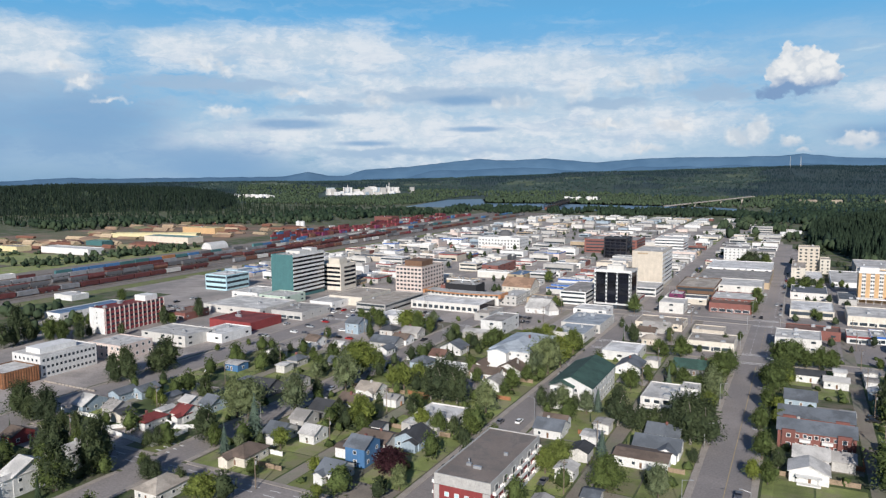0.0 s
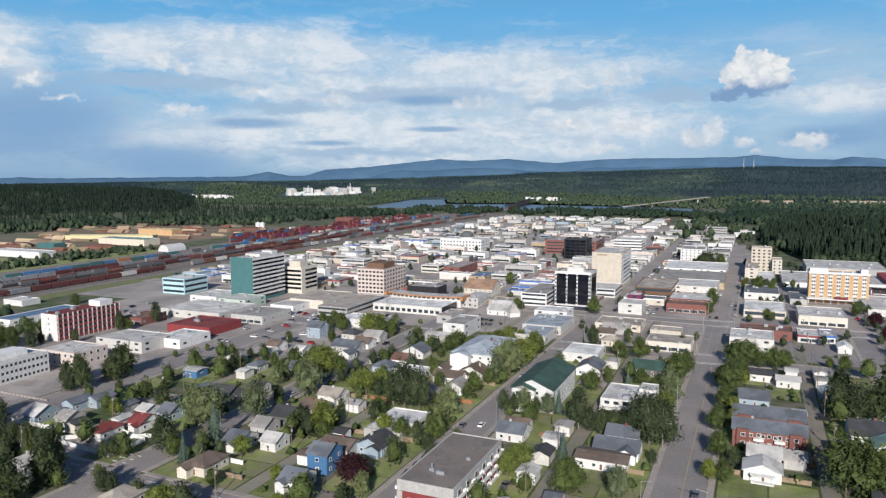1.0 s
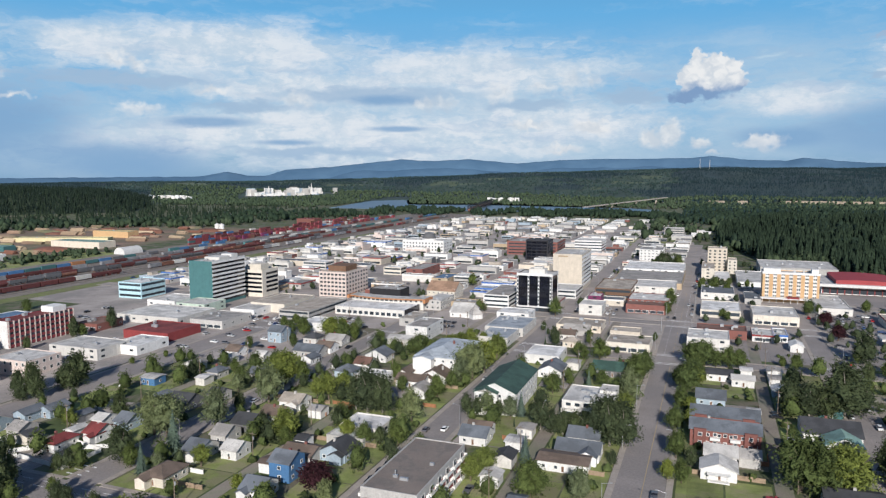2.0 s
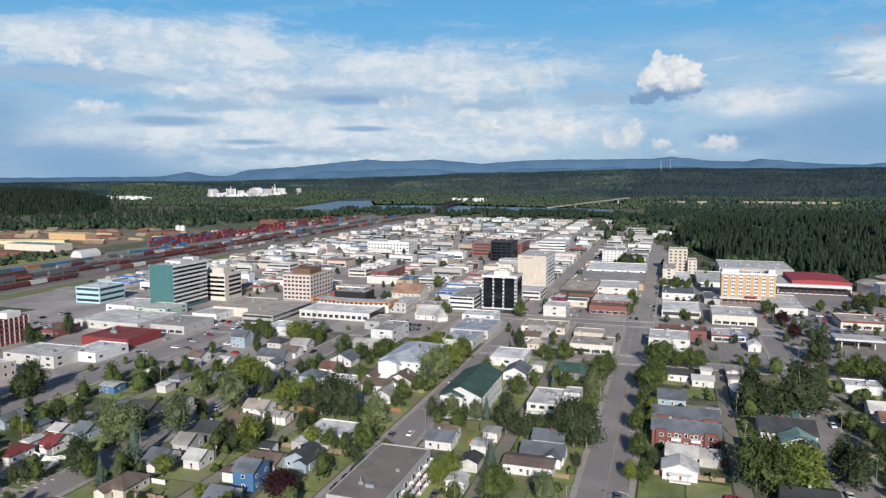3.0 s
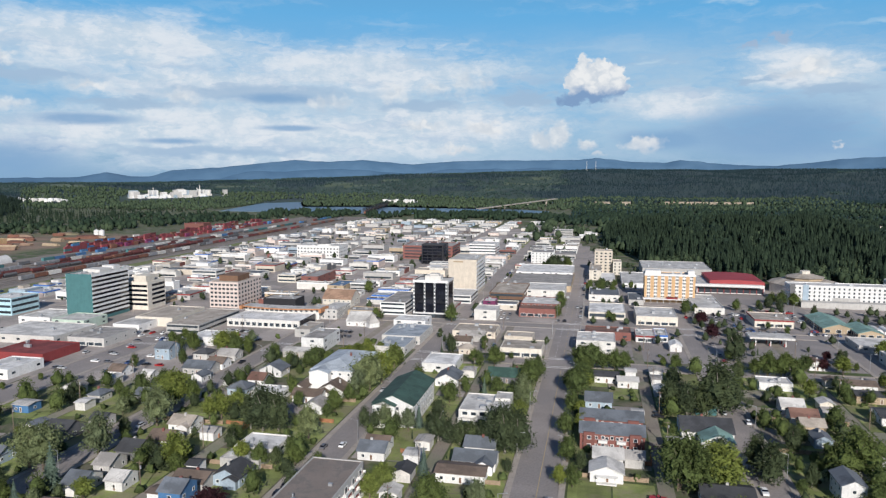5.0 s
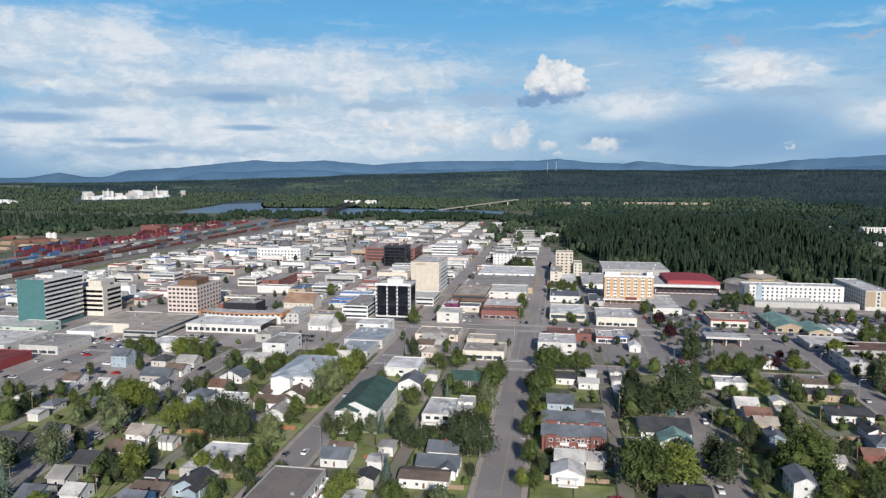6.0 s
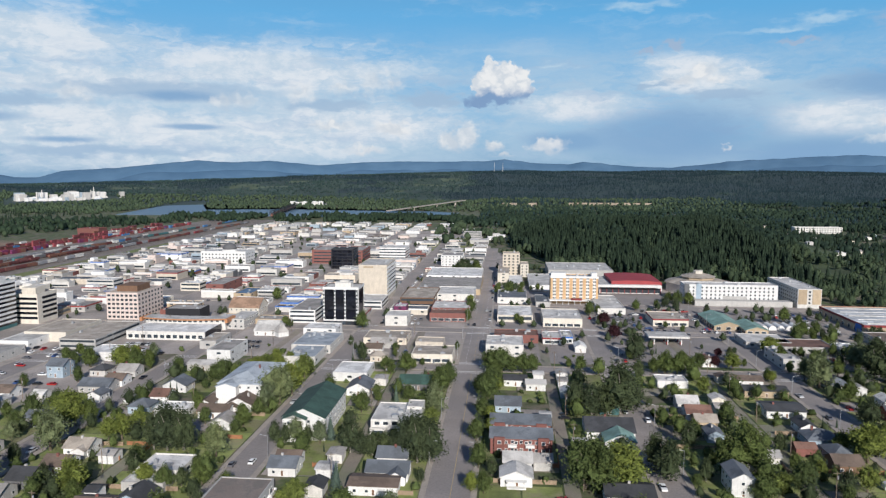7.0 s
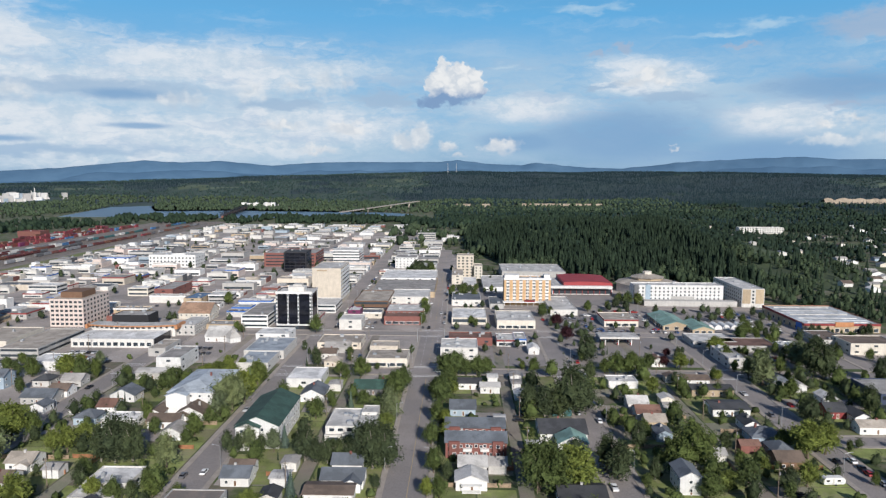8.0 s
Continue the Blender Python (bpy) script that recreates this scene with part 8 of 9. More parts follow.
def crown_shape(rnd, subdivisions=2):
    """A rough low-cost crown for trees far off."""
    bm = bmesh.new()
    bmesh.ops.create_icosphere(bm, subdivisions=subdivisions, radius=1.0)
    off = Vector((rnd.uniform(0, 50),) * 3)
    for q in bm.verts:
        k = 1 + 0.8 * noise.noise(q.co * 2.3 + off) + 0.6 * noise.noise(q.co * 5 + off)
        q.co = Vector((q.co.x * 0.36 * k, q.co.y * 0.36 * k, 0.55 + q.co.z * 0.5 * k))
    v = np.array([q.co[:] for q in bm.verts])
    f = np.array([[w.index for w in face.verts] for face in bm.faces])
    bm.free()
    return v, f


def stand(name, shapes, spots, mat, label):
    """Joins many trees into one object. spots: rows of x, y, z, height, width."""
    rnd = np.random.RandomState(len(spots))
    vs, fs, base = [], [], 0
    pick = rnd.randint(0, len(shapes), len(spots))
    turn = rnd.uniform(0, 6.28, len(spots))
    for (x, y, z, h, w), p, a in zip(spots, pick, turn):
        v, f = shapes[p]
        c, s = math.cos(a), math.sin(a)
        q = np.empty_like(v)
        q[:, 0] = (v[:, 0] * c - v[:, 1] * s) * w + x
        q[:, 1] = (v[:, 0] * s + v[:, 1] * c) * w + y
        q[:, 2] = v[:, 2] * h + z
        vs.append(q)
        fs.append(f + base)
        base += len(v)
    v, f = np.concatenate(vs), np.concatenate(fs)
    me = bpy.data.meshes.new(name)
    me.vertices.add(len(v))
    me.vertices.foreach_set("co", v.ravel().astype(np.float32))
    me.loops.add(f.size)
    me.loops.foreach_set("vertex_index", f.ravel().astype(np.int32))
    me.polygons.add(len(f))
    me.polygons.foreach_set("loop_start", np.arange(0, f.size, 3, dtype=np.int32))
    me.materials.append(mat)
    me.update()
    me.validate()
    ob = new(name, me)
    return tagged(ob, label, "woods", kind="stuff")


def yard_shrubs():
    """Small shrubs and young trees in the free ground of the yards."""
    rnd = random.Random(19)
    done, joined = 0, []
    roads = [(x - w / 2 - 2.5, x + w / 2 + 2.5) for x, w, a, b in STREETS_Y] + [(x - w / 2 - 0.6, x + w / 2 + 0.6) for x, w, a, b in ALLEYS_Y]
    while done < 420:
        x, y = rnd.uniform(-245, 215), rnd.uniform(120, 430)
        if y > 372 and rnd.random() < 0.75:
            continue
        if any(a < x < b for a, b in roads) or any(abs(y - yy) < w / 2 + 2.5 and a < x < b for yy, w, a, b in STREETS_X):
            continue
        if x < -196 and y > 280 or not is_free(x - 1.2, x + 1.2, y - 1.2, y + 1.2):
            continue
        if done % 8 == 0:
            tree(rnd.choice(("green", "green", "dark", "bright", "spruce", "pale")), x, y, rnd.uniform(4.0, 8.0))
        else:
            h = rnd.uniform(1.3, 3.2)
            joined.append((x, y, -0.2, h, h * rnd.uniform(1.0, 2.0)))
        done += 1
    stand("garden_shrubbery", [crown_shape(rnd, 2) for _ in range(6)], joined, LEAF["green"], "low green garden shrubs in the yards")


yard_shrubs()


def grove_shape(seed, leaves=300, size=0.062):
    """A lighter leafy crown, one metre high."""
    rnd = random.Random(seed + 300)
    bm = bmesh.new()
    leaf_crown(bm, Vector((seed, 2 * seed, 7)), 0.06, 0.34, 1.0, rnd, leaves, size, 2)
    bmesh.ops.triangulate(bm, faces=bm.faces)
    bm.verts.index_update()
    v = np.array([q.co[:] for q in bm.verts])
    f = np.array([[w.index for w in face.verts] for face in bm.faces])
    bm.free()
    return v, f


def yard_groves():
    """The many further trees of the yards, joined; single ones stand in front of them."""
    rnd = random.Random(52)
    roads = [(x - w / 2 - 1.5, x + w / 2 + 1.5) for x, w, a, b in STREETS_Y] + [(x - w / 2 - 0.6, x + w / 2 + 0.6) for x, w, a, b in ALLEYS_Y]
    sets = {"green": [], "dark": []}
    tries = 0
    while len(sets["green"]) + len(sets["dark"]) < 350 and tries < 30000:
        tries += 1
        if rnd.random() < 0.6:
            x, y = rnd.uniform(30, 245), rnd.uniform(185, 452)
        else:
            x, y = rnd.uniform(-250, -25), rnd.uniform(95, 345)
        if y > 372 and x < 155 or (x < -190 and y > 280) or (x < -262):
            continue
        if any(a < x < b for a, b in roads) or any(abs(y - yy) < w / 2 + 2 and a < x < b for yy, w, a, b in STREETS_X):
            continue
        if not is_free(x - 1.8, x + 1.8, y - 1.8, y + 1.8):
            continue
        h = rnd.uniform(4.5, 10)
        FOOT.append((x - 2.2, x + 2.2, y - 2.2, y + 2.2))
        sets[rnd.choice(("green", "green", "dark"))].append((x, y, -0.1, h, h * rnd.uniform(0.9, 1.25)))
    for k in sets:
        stand("yard_grove", [grove_shape(s) for s in ((1, 2, 3, 4, 5) if k == "green" else (8, 9, 10, 11))], sets[k], LEAF[k], "further leafy yard trees with %s crowns" % ("dark green" if k == "dark" else "mid green"))


def lane_sheds():
    """Small garages and sheds along the gravel lanes."""
    rnd = random.Random(61)
    n = 0
    for x, w, a, b in ALLEYS_Y:
        for side in (-1, 1):
            y = 158.0
            while y < 350:
                ww, d = rnd.uniform(4, 6.5), rnd.uniform(5, 7.5)
                cx = x + side * (w / 2 + 0.8 + ww / 2)
                if rnd.random() < 0.5 and is_free(cx - ww / 2, cx + ww / 2, y, y + d) and not any(abs(y + d / 2 - yy) < 12 for yy, w2, p, q in STREETS_X):
                    house(cx, y, ww, d, rnd.choice(("white", "white", "lightgrey", "grey", "lightgrey", "bluegrey", "cream")), rnd.choice(("grey", "light", "light", "slate", "dark", "brown")), rnd.choice("xy"), 1, pitch=rnd.choice((0.12, 0.3, 0.4)),
                          plain=True, name="garage", label="small back-lane garage with a low pitched roof")
                    n += 1
                y += d + rnd.uniform(2, 10)
    return n


lane_sheds()
yard_groves()


def suburb_homes():
    """Pale houses and one long block of flats among the trees past the wooded hill."""
    rnd = random.Random(31)
    n = 0
    while n < 62:
        x, y = rnd.uniform(330, 800), rnd.uniform(560, 1560)
        past = x - 300 - 0.13 * (y - 500)
        if past < 25 or x > 0.7 * y or abs(math.atan2(x, y) - 0.395) < 0.055 and y > 1100 or not is_free(x - 9, x + 9, y - 10, y + 10):
            continue
        o = house(x, y, rnd.uniform(8, 13), rnd.uniform(7, 10), rnd.choice(("white", "white", "cream", "grey", "bluegrey", "lightgrey")), rnd.choice(("light", "light", "grey", "grey", "slate", "brown", "white")), rnd.choice("xy"), 1, plain=True, pitch=0.35,
                  label="pale house among trees past the wooded hill")
        o.location.z = rise(x, y) - 0.2
        n += 1
    o = flat_block(532, 1262, 78, 16, 11, "lightgrey", "light", "none", label="long white block of flats among trees", name="apartment_building", units=3)
    window_grid(o, "front", 78, 16, 18, 3, 1.4, 3.3, 2.2, 1.5)


suburb_homes()


def woods():
    rnd = random.Random(23)
    firs = [conifer_shape(rnd) for _ in range(6)]
    far_firs = [conifer_shape(rnd, 3, 5) for _ in range(4)]
    crowns = [crown_shape(rnd, 2) for _ in range(6)]
    far_crowns = [crown_shape(rnd, 1) for _ in range(6)]

    # wooded hill beside the town: mostly spruce and fir
    foot = ((-10, 1010), (34, 900), (46, 790), (106, 762), (116, 690), (150, 678), (205, 668), (214, 648), (246, 632), (250, 562), (286, 546), (291, 500), (330, 476), (420, 425), (620, 360))
    fx, fy = [p[0] for p in foot], [p[1] for p in foot]
    spots, leafy = [], []
    while len(spots) < 6600:
        x, y = rnd.uniform(0, 900), rnd.uniform(360, 1500)
        if y < np.interp(x, fx, fy) or x < 9 + 0.1 * max(0, y - 1050):
            continue
        past = x - 255 - 0.11 * (y - 500)
        if y > 1150 + 40 * noise.noise(Vector((x / 60, 0, 4))) or past > 0:
            # suburb and valley on the far flank: lower, looser, with clearings
            if past > 0 and (y > 680 and noise.noise(Vector((x / 55, y / 80, 1))) > 0.2 or not is_free(x - 6, x + 6, y - 3, y + 30)):
                continue
            if past > 70 and rnd.random() < 0.4:
                continue
            if rnd.random() < 0.8:
                h = rnd.uniform(4, 9 if past > 40 else 12)
                leafy.append((x, y, rise(x, y) - 0.3, h, h * rnd.uniform(0.8, 1.3)))
            elif rnd.random() < 0.5:
                h = rnd.uniform(9, 17)
                spots.append((x, y, rise(x, y) - 0.3, h, h * rnd.uniform(0.7, 1.0)))
            continue
        if (noise.noise(Vector((x / 90, y / 90, 5))) > 0.08 and rnd.random() < 0.75) or (y < np.interp(x, fx, fy) + 40 and rnd.random() < 0.5):
            leafy.append((x, y, rise(x, y) - 0.3, rnd.uniform(9, 15), rnd.uniform(9, 14)))
            continue
        h = rnd.uniform(13, 25) * (1 + 0.2 * noise.noise(Vector((x / 40, y / 40, 9))))
        spots.append((x, y, rise(x, y) - 0.3, h, h * rnd.uniform(0.68, 1.0)))
    stand("spruce_wood", firs, spots, LEAF["wood"], "dense dark spruce and fir wood on the hill")
    leafy = leafy[:6400]
    close = [s for s in leafy if math.hypot(s[0], s[1]) < 900]
    stand("broadleaf_wood", [grove_shape(s, 60, 0.09) for s in (21, 22, 23)], close, LEAF["belt"], "leafy trees along the foot of the wooded hill")
    stand("broadleaf_wood", far_crowns, [s for s in leafy if math.hypot(s[0], s[1]) >= 900], LEAF["mixed"], "green broadleaf trees past the firs")

    # broadleaf belt between the town, the river and the far side of the rail yard
    spots = []
    while len(spots) < 5600:
        k = rnd.random()
        if k < 0.55:
            x, y = rnd.uniform(-2200, -660), rnd.uniform(700, 1660 if rnd.random() < 0.3 else 1470)
            edge = np.interp(x, (-2200, -1263, -1032, -1003, -798, -737, -660), (500, 764, 720, 906, 975, 1240, 1420))
            if y < edge or (x > -1000 and y > 1470):
                continue
        elif k < 0.8:
            x, y = rnd.uniform(-900, 420), rnd.uniform(1430, 1625)
            if y > 1605 or not (-650 < x < -545 or -475 < x < -440 or -400 < x < -270 or -235 < x < -170 or x > -120) or noise.noise(Vector((x / 60, y / 60, 2))) < -0.2:
                continue
        else:
            x, y = rnd.uniform(-120, 260), rnd.uniform(900, 1600)
            if x < -115 or (-82 < x < 8 and 925 < y < 1120 and rnd.random() < 0.93) or noise.noise(Vector((x / 90, y / 90, 8))) < -0.1 or (x < -10 and y < 1000):
                continue
        if not is_free(x - 5, x + 5, y - 5, y + 5) or in_river(x, y, 8):
            continue
        h = rnd.uniform(7, 13)
        spots.append((x, y, rise(x, y) - 0.3, h, h * rnd.uniform(0.8, 1.2)))
    for _ in range(150):
        x, y = rnd.uniform(-700, -650), rnd.uniform(430, 640)
        spots.append((x, y, -0.2, rnd.uniform(2, 7), rnd.uniform(4, 8)))
    for _ in range(110):
        x, y = rnd.uniform(-850, -690), rnd.uniform(440, 512)
        if noise.noise(Vector((x / 25, y / 25, 6))) > 0.05 and is_free(x - 4, x + 4, y - 4, y + 4):
            spots.append((x, y, -0.2, rnd.uniform(2, 5), rnd.uniform(4, 8)))
    for _ in range(46):
        x, y = rnd.uniform(-470, -372), rnd.uniform(225, 300)
        if is_free(x - 4, x + 4, y - 4, y + 4):
            spots.append((x, y, -0.2, rnd.uniform(4, 9), rnd.uniform(6, 9)))
    for _ in range(1500):
        x, y = rnd.uniform(-780, -110), rnd.uniform(1505, 1622)
        v = noise.noise(Vector((x / 45, y / 60, 2)))
        if v < 0.06 or -575 < x < -505 or in_river(x, y, 4) or not is_free(x - 4, x + 4, y - 4, y + 4):
            continue
        h = rnd.uniform(8, 13) + 4 * max(0, v)
        spots.append((x, y, -0.3, h, h * rnd.uniform(0.8, 1.1)))
    near = [s for s in spots if math.hypot(s[0], s[1]) < 1350]
    dark = [(a, b, c, h * 1.35, w * 1.2) for a, b, c, h, w in spots if math.hypot(a, b) >= 1500 and a < -1000]
    stand("hill_fir_wood", far_firs, dark, LEAF["wood"], "dark fir wood on the rise past the rail yard")
    stand("valley_wood", far_crowns, [s for s in spots if math.hypot(s[0], s[1]) >= 1350 and not (math.hypot(s[0], s[1]) >= 1500 and s[0] < -1000)], LEAF["mixed"], "distant belt of broadleaf trees along the river")
    stand("valley_wood", crowns, near, LEAF["belt"], "belt of broadleaf trees along the river and rail yard")

    # dark firs over the rise past the rail yard; their dark also stands for cloud shade
    spots = []
    while len(spots) < 5200:
        a, r = math.radians(rnd.uniform(-64, -42.4)), math.sqrt(rnd.uniform(1600 ** 2, 2600 ** 2))
        x, y = r * math.sin(a), r * math.cos(a)
        if rise(x, y) < 3 or (abs(math.degrees(a) + 53.2) < 0.7 and 2030 < r < 2110):
            continue
        h = rnd.uniform(10, 17)
        spots.append((x, y, rise(x, y) - 0.3, h, h * rnd.uniform(0.8, 1.2)))
    stand("rise_fir_wood", far_firs, spots, LEAF["wood"], "dark fir wood over the long low rise")

    # islands and far bank
    spots = []
    while len(spots) < 6000:
        x, y = rnd.uniform(-2300, 700), rnd.uniform(1650, 2500)
        r, az = math.hypot(x, y), math.degrees(math.atan2(x, y))
        if az < -43 or in_river(x, y, 9) or (y < 1860 and x > -1000) or not is_free(x - 5, x + 5, y - 5, y + 5):
            continue
        if abs(x + 1480) + abs(y - 2280) * 0.6 < 190 or (abs(x + 1690) < 90 and abs(y - 1880) < 50) or (abs(x + 620) < 60 and -60 < y - 2230 < 30):
            continue
        h = rnd.uniform(6, 12)
        spots.append((x, y, rise(x, y) - 0.3, h, h * rnd.uniform(0.8, 1.2)))
    stand("far_bank_wood", far_crowns, spots, LEAF["willow"], "pale green trees on the island and far river bank")

    # upland forest out to the foot of the mountains
    firs_at, crowns_at = [], []
    while len(firs_at) + len(crowns_at) < 56000:
        a, r = math.radians(rnd.uniform(-64, 42)), math.sqrt(rnd.uniform(2250 ** 2, 4350 ** 2))
        x, y = r * math.sin(a), r * math.cos(a)
        az = math.degrees(a)
        if y < 2500 and -1900 < x < 0:
            continue
        v = leafy_land(x, y)
        if v > 0.1 and noise.noise(Vector((x / 330, y / 160, 21))) > 0.2 and rnd.random() < 0.9:
            continue
        z = rise(x, y) - 0.5
        if v > 0:
            if rnd.random() < 0.55:
                h = rnd.uniform(4, 8)
                crowns_at.append((x, y, z, h, h * rnd.uniform(1.0, 1.5)))
        else:
            h = rnd.uniform(7, 12)
            firs_at.append((x, y, z, h, h * rnd.uniform(0.9, 1.25)))
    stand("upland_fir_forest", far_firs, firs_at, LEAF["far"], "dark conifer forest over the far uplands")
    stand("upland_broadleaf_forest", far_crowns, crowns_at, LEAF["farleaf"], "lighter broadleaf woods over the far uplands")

    # open benches on the right: between the hill and the uplands
    leaf_at, fir_at = [], []
    while len(leaf_at) < 4600:
        x, y = rnd.uniform(-60, 1700), rnd.uniform(1320, 2280)
        if x > 0.75 * y or in_river(x, y, 10) or not is_free(x - 5, x + 5, y - 5, y + 5):
            continue
        if 2075 < y < 2215 and (-30 < x < 105 or 165 < x < 465 or x > 1080):
            continue
        v = noise.noise(Vector((x / 130, y / 70, 14)))
        if v > 0.3 and x > 300:
            continue
        if v < -0.16 or y > 2150:
            h = rnd.uniform(9, 15)
            fir_at.append((x, y, rise(x, y) - 0.4, h, h * rnd.uniform(0.8, 1.15)))
        else:
            h = rnd.uniform(6, 11)
            leaf_at.append((x, y, rise(x, y) - 0.4, h, h * rnd.uniform(0.9, 1.3)))
    stand("bench_wood", far_crowns, leaf_at, LEAF["mixed"], "green broadleaf woods on the bench beyond the hill")
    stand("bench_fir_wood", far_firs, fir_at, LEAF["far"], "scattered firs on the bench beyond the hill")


woods()


def town_trees():
    """Small street and car-park trees in the gaps of the town centre."""
    rnd = random.Random(88)
    spots = []
    while len(spots) < 300:
        x, y = (rnd.uniform(-470, 60), rnd.uniform(455, 1100)) if rnd.random() < 0.86 else (rnd.uniform(-5, 235), rnd.uniform(375, 540))
        if not is_free(x - 1.6, x + 1.6, y - 1.6, y + 1.6) or any(abs(x - sx) < w / 2 + 0.6 and a < y < b for sx, w, a, b in STREETS_Y) or any(abs(y - sy) < w / 2 + 0.6 for sy, w, a, b in STREETS_X):
            continue
        h = rnd.uniform(3.5, 8)
        FOOT.append((x - 1.6, x + 1.6, y - 1.6, y + 1.6))
        spots.append((x, y, -0.1, h, h * rnd.uniform(0.85, 1.3)))
    stand("street_greenery", [grove_shape(s, 160, 0.06) for s in (41, 42, 43)], spots, LEAF["dark"], "small dark green street trees between the town blocks")


town_trees()


def sand_cliffs():
    """Bare sandy cuts along the edge of the bench."""
    m = material("sandy cliff", (0.30, 0.245, 0.185), 0.95, 0.3, 0.05, 0.6, 0.4, per_object=0)
    for x0, x1, y, z0, z1, seed in ((-12, 32, 2190, 5, 11, 1), (66, 92, 2185, 2, 11, 4), (178, 452, 2200, 3, 12.5, 2), (1105, 1420, 2190, 10, 31, 3)):
        verts, faces = [], []
        n = 30
        for i in range(n + 1):
            x = x0 + (x1 - x0) * i / n
            w = 5 * noise.noise(Vector((x / 20, seed, 0)))
            rag = noise.noise(Vector((x / 24, seed, 5)))
            top = z1 + (0.5 if seed < 3 else 0.3 * (z1 - z0)) * (rag + 0.6 * noise.noise(Vector((x / 9, seed, 2))))
            foot = z0 - 4 - 6 * noise.noise(Vector((x / 30, seed, 8)))
            verts += [(x, y - 14 + w, foot), (x, y - 5 + w, z0 + (z1 - z0) * 0.55), (x, y + w * 0.5, top), (x, y + 40, min(top - 1, rise(x, y + 40) - 1))]
        for i in range(n):
            for j in range(3):
                k = 4 * i + j
                faces.append((k, k + 4, k + 5, k + 1))
        tagged(raw("sand_cliff", verts, faces, m), "bare sandy cliff on the edge of the wooded bench", "cliff", kind="structure")


sand_cliffs()

# ---- vehicles ----
def car_proto(paint, kind="car"):
    ob = new("pickup_truck" if kind == "pickup" else "car")
    m = paint
    bm = bmesh.new()
    L, W = (5.4, 1.95) if kind == "pickup" else (4.5, 1.8)
    prof = ((-L / 2, 0.35), (-L / 2, 0.85), (-L / 2 + 0.9, 0.98), (L / 2 - 0.2, 0.98), (L / 2, 0.8), (L / 2, 0.35))
    rows = [[bm.verts.new((s * W / 2, y, z)) for y, z in prof] for s in (-1, 1)]
    n = len(prof)
    for i in range(n):
        j = (i + 1) % n
        bm.faces.new((rows[0][i], rows[0][j], rows[1][j], rows[1][i]))
    bm.faces.new(rows[0][::-1])
    bm.faces.new(rows[1])
    bmesh.ops.recalc_face_normals(bm, faces=bm.faces)
    bmesh.ops.bevel(bm, geom=list(bm.edges), offset=0.07, segments=1, affect="EDGES")
    part("body", bm, m, ob)
    a, b = (-0.9, 0.6) if kind == "pickup" else (-1.0, 1.7)
    bm = bmesh.new()
    v = quad_box(bm, -W / 2 + 0.1, W / 2 - 0.1, a, b, 0.95, 1.42)
    for q in v[4:]:
        q.co.x *= 0.84
        q.co.y = a + 0.45 + (q.co.y - a) * (b - a - 0.75) / (b - a)
    part("window_glass", bm, GLASS_BLACK, ob)
    bm = box(-W / 2 + 0.24, W / 2 - 0.24, a + 0.45, b - 0.3, 1.41, 1.5, 0.03)
    part("cab_roof", bm, m, ob)
    for x in (-1, 1):
        for y in (-L / 2 + 0.9, L / 2 - 0.9):
            bm = bmesh.new()
            tube(bm, (x * (W / 2 - 0.2), y, 0.33), (x * (W / 2 + 0.02), y, 0.33), 0.33, 0.33, 10)
            part("wheel", bm, RUBBER, ob)
    return ob


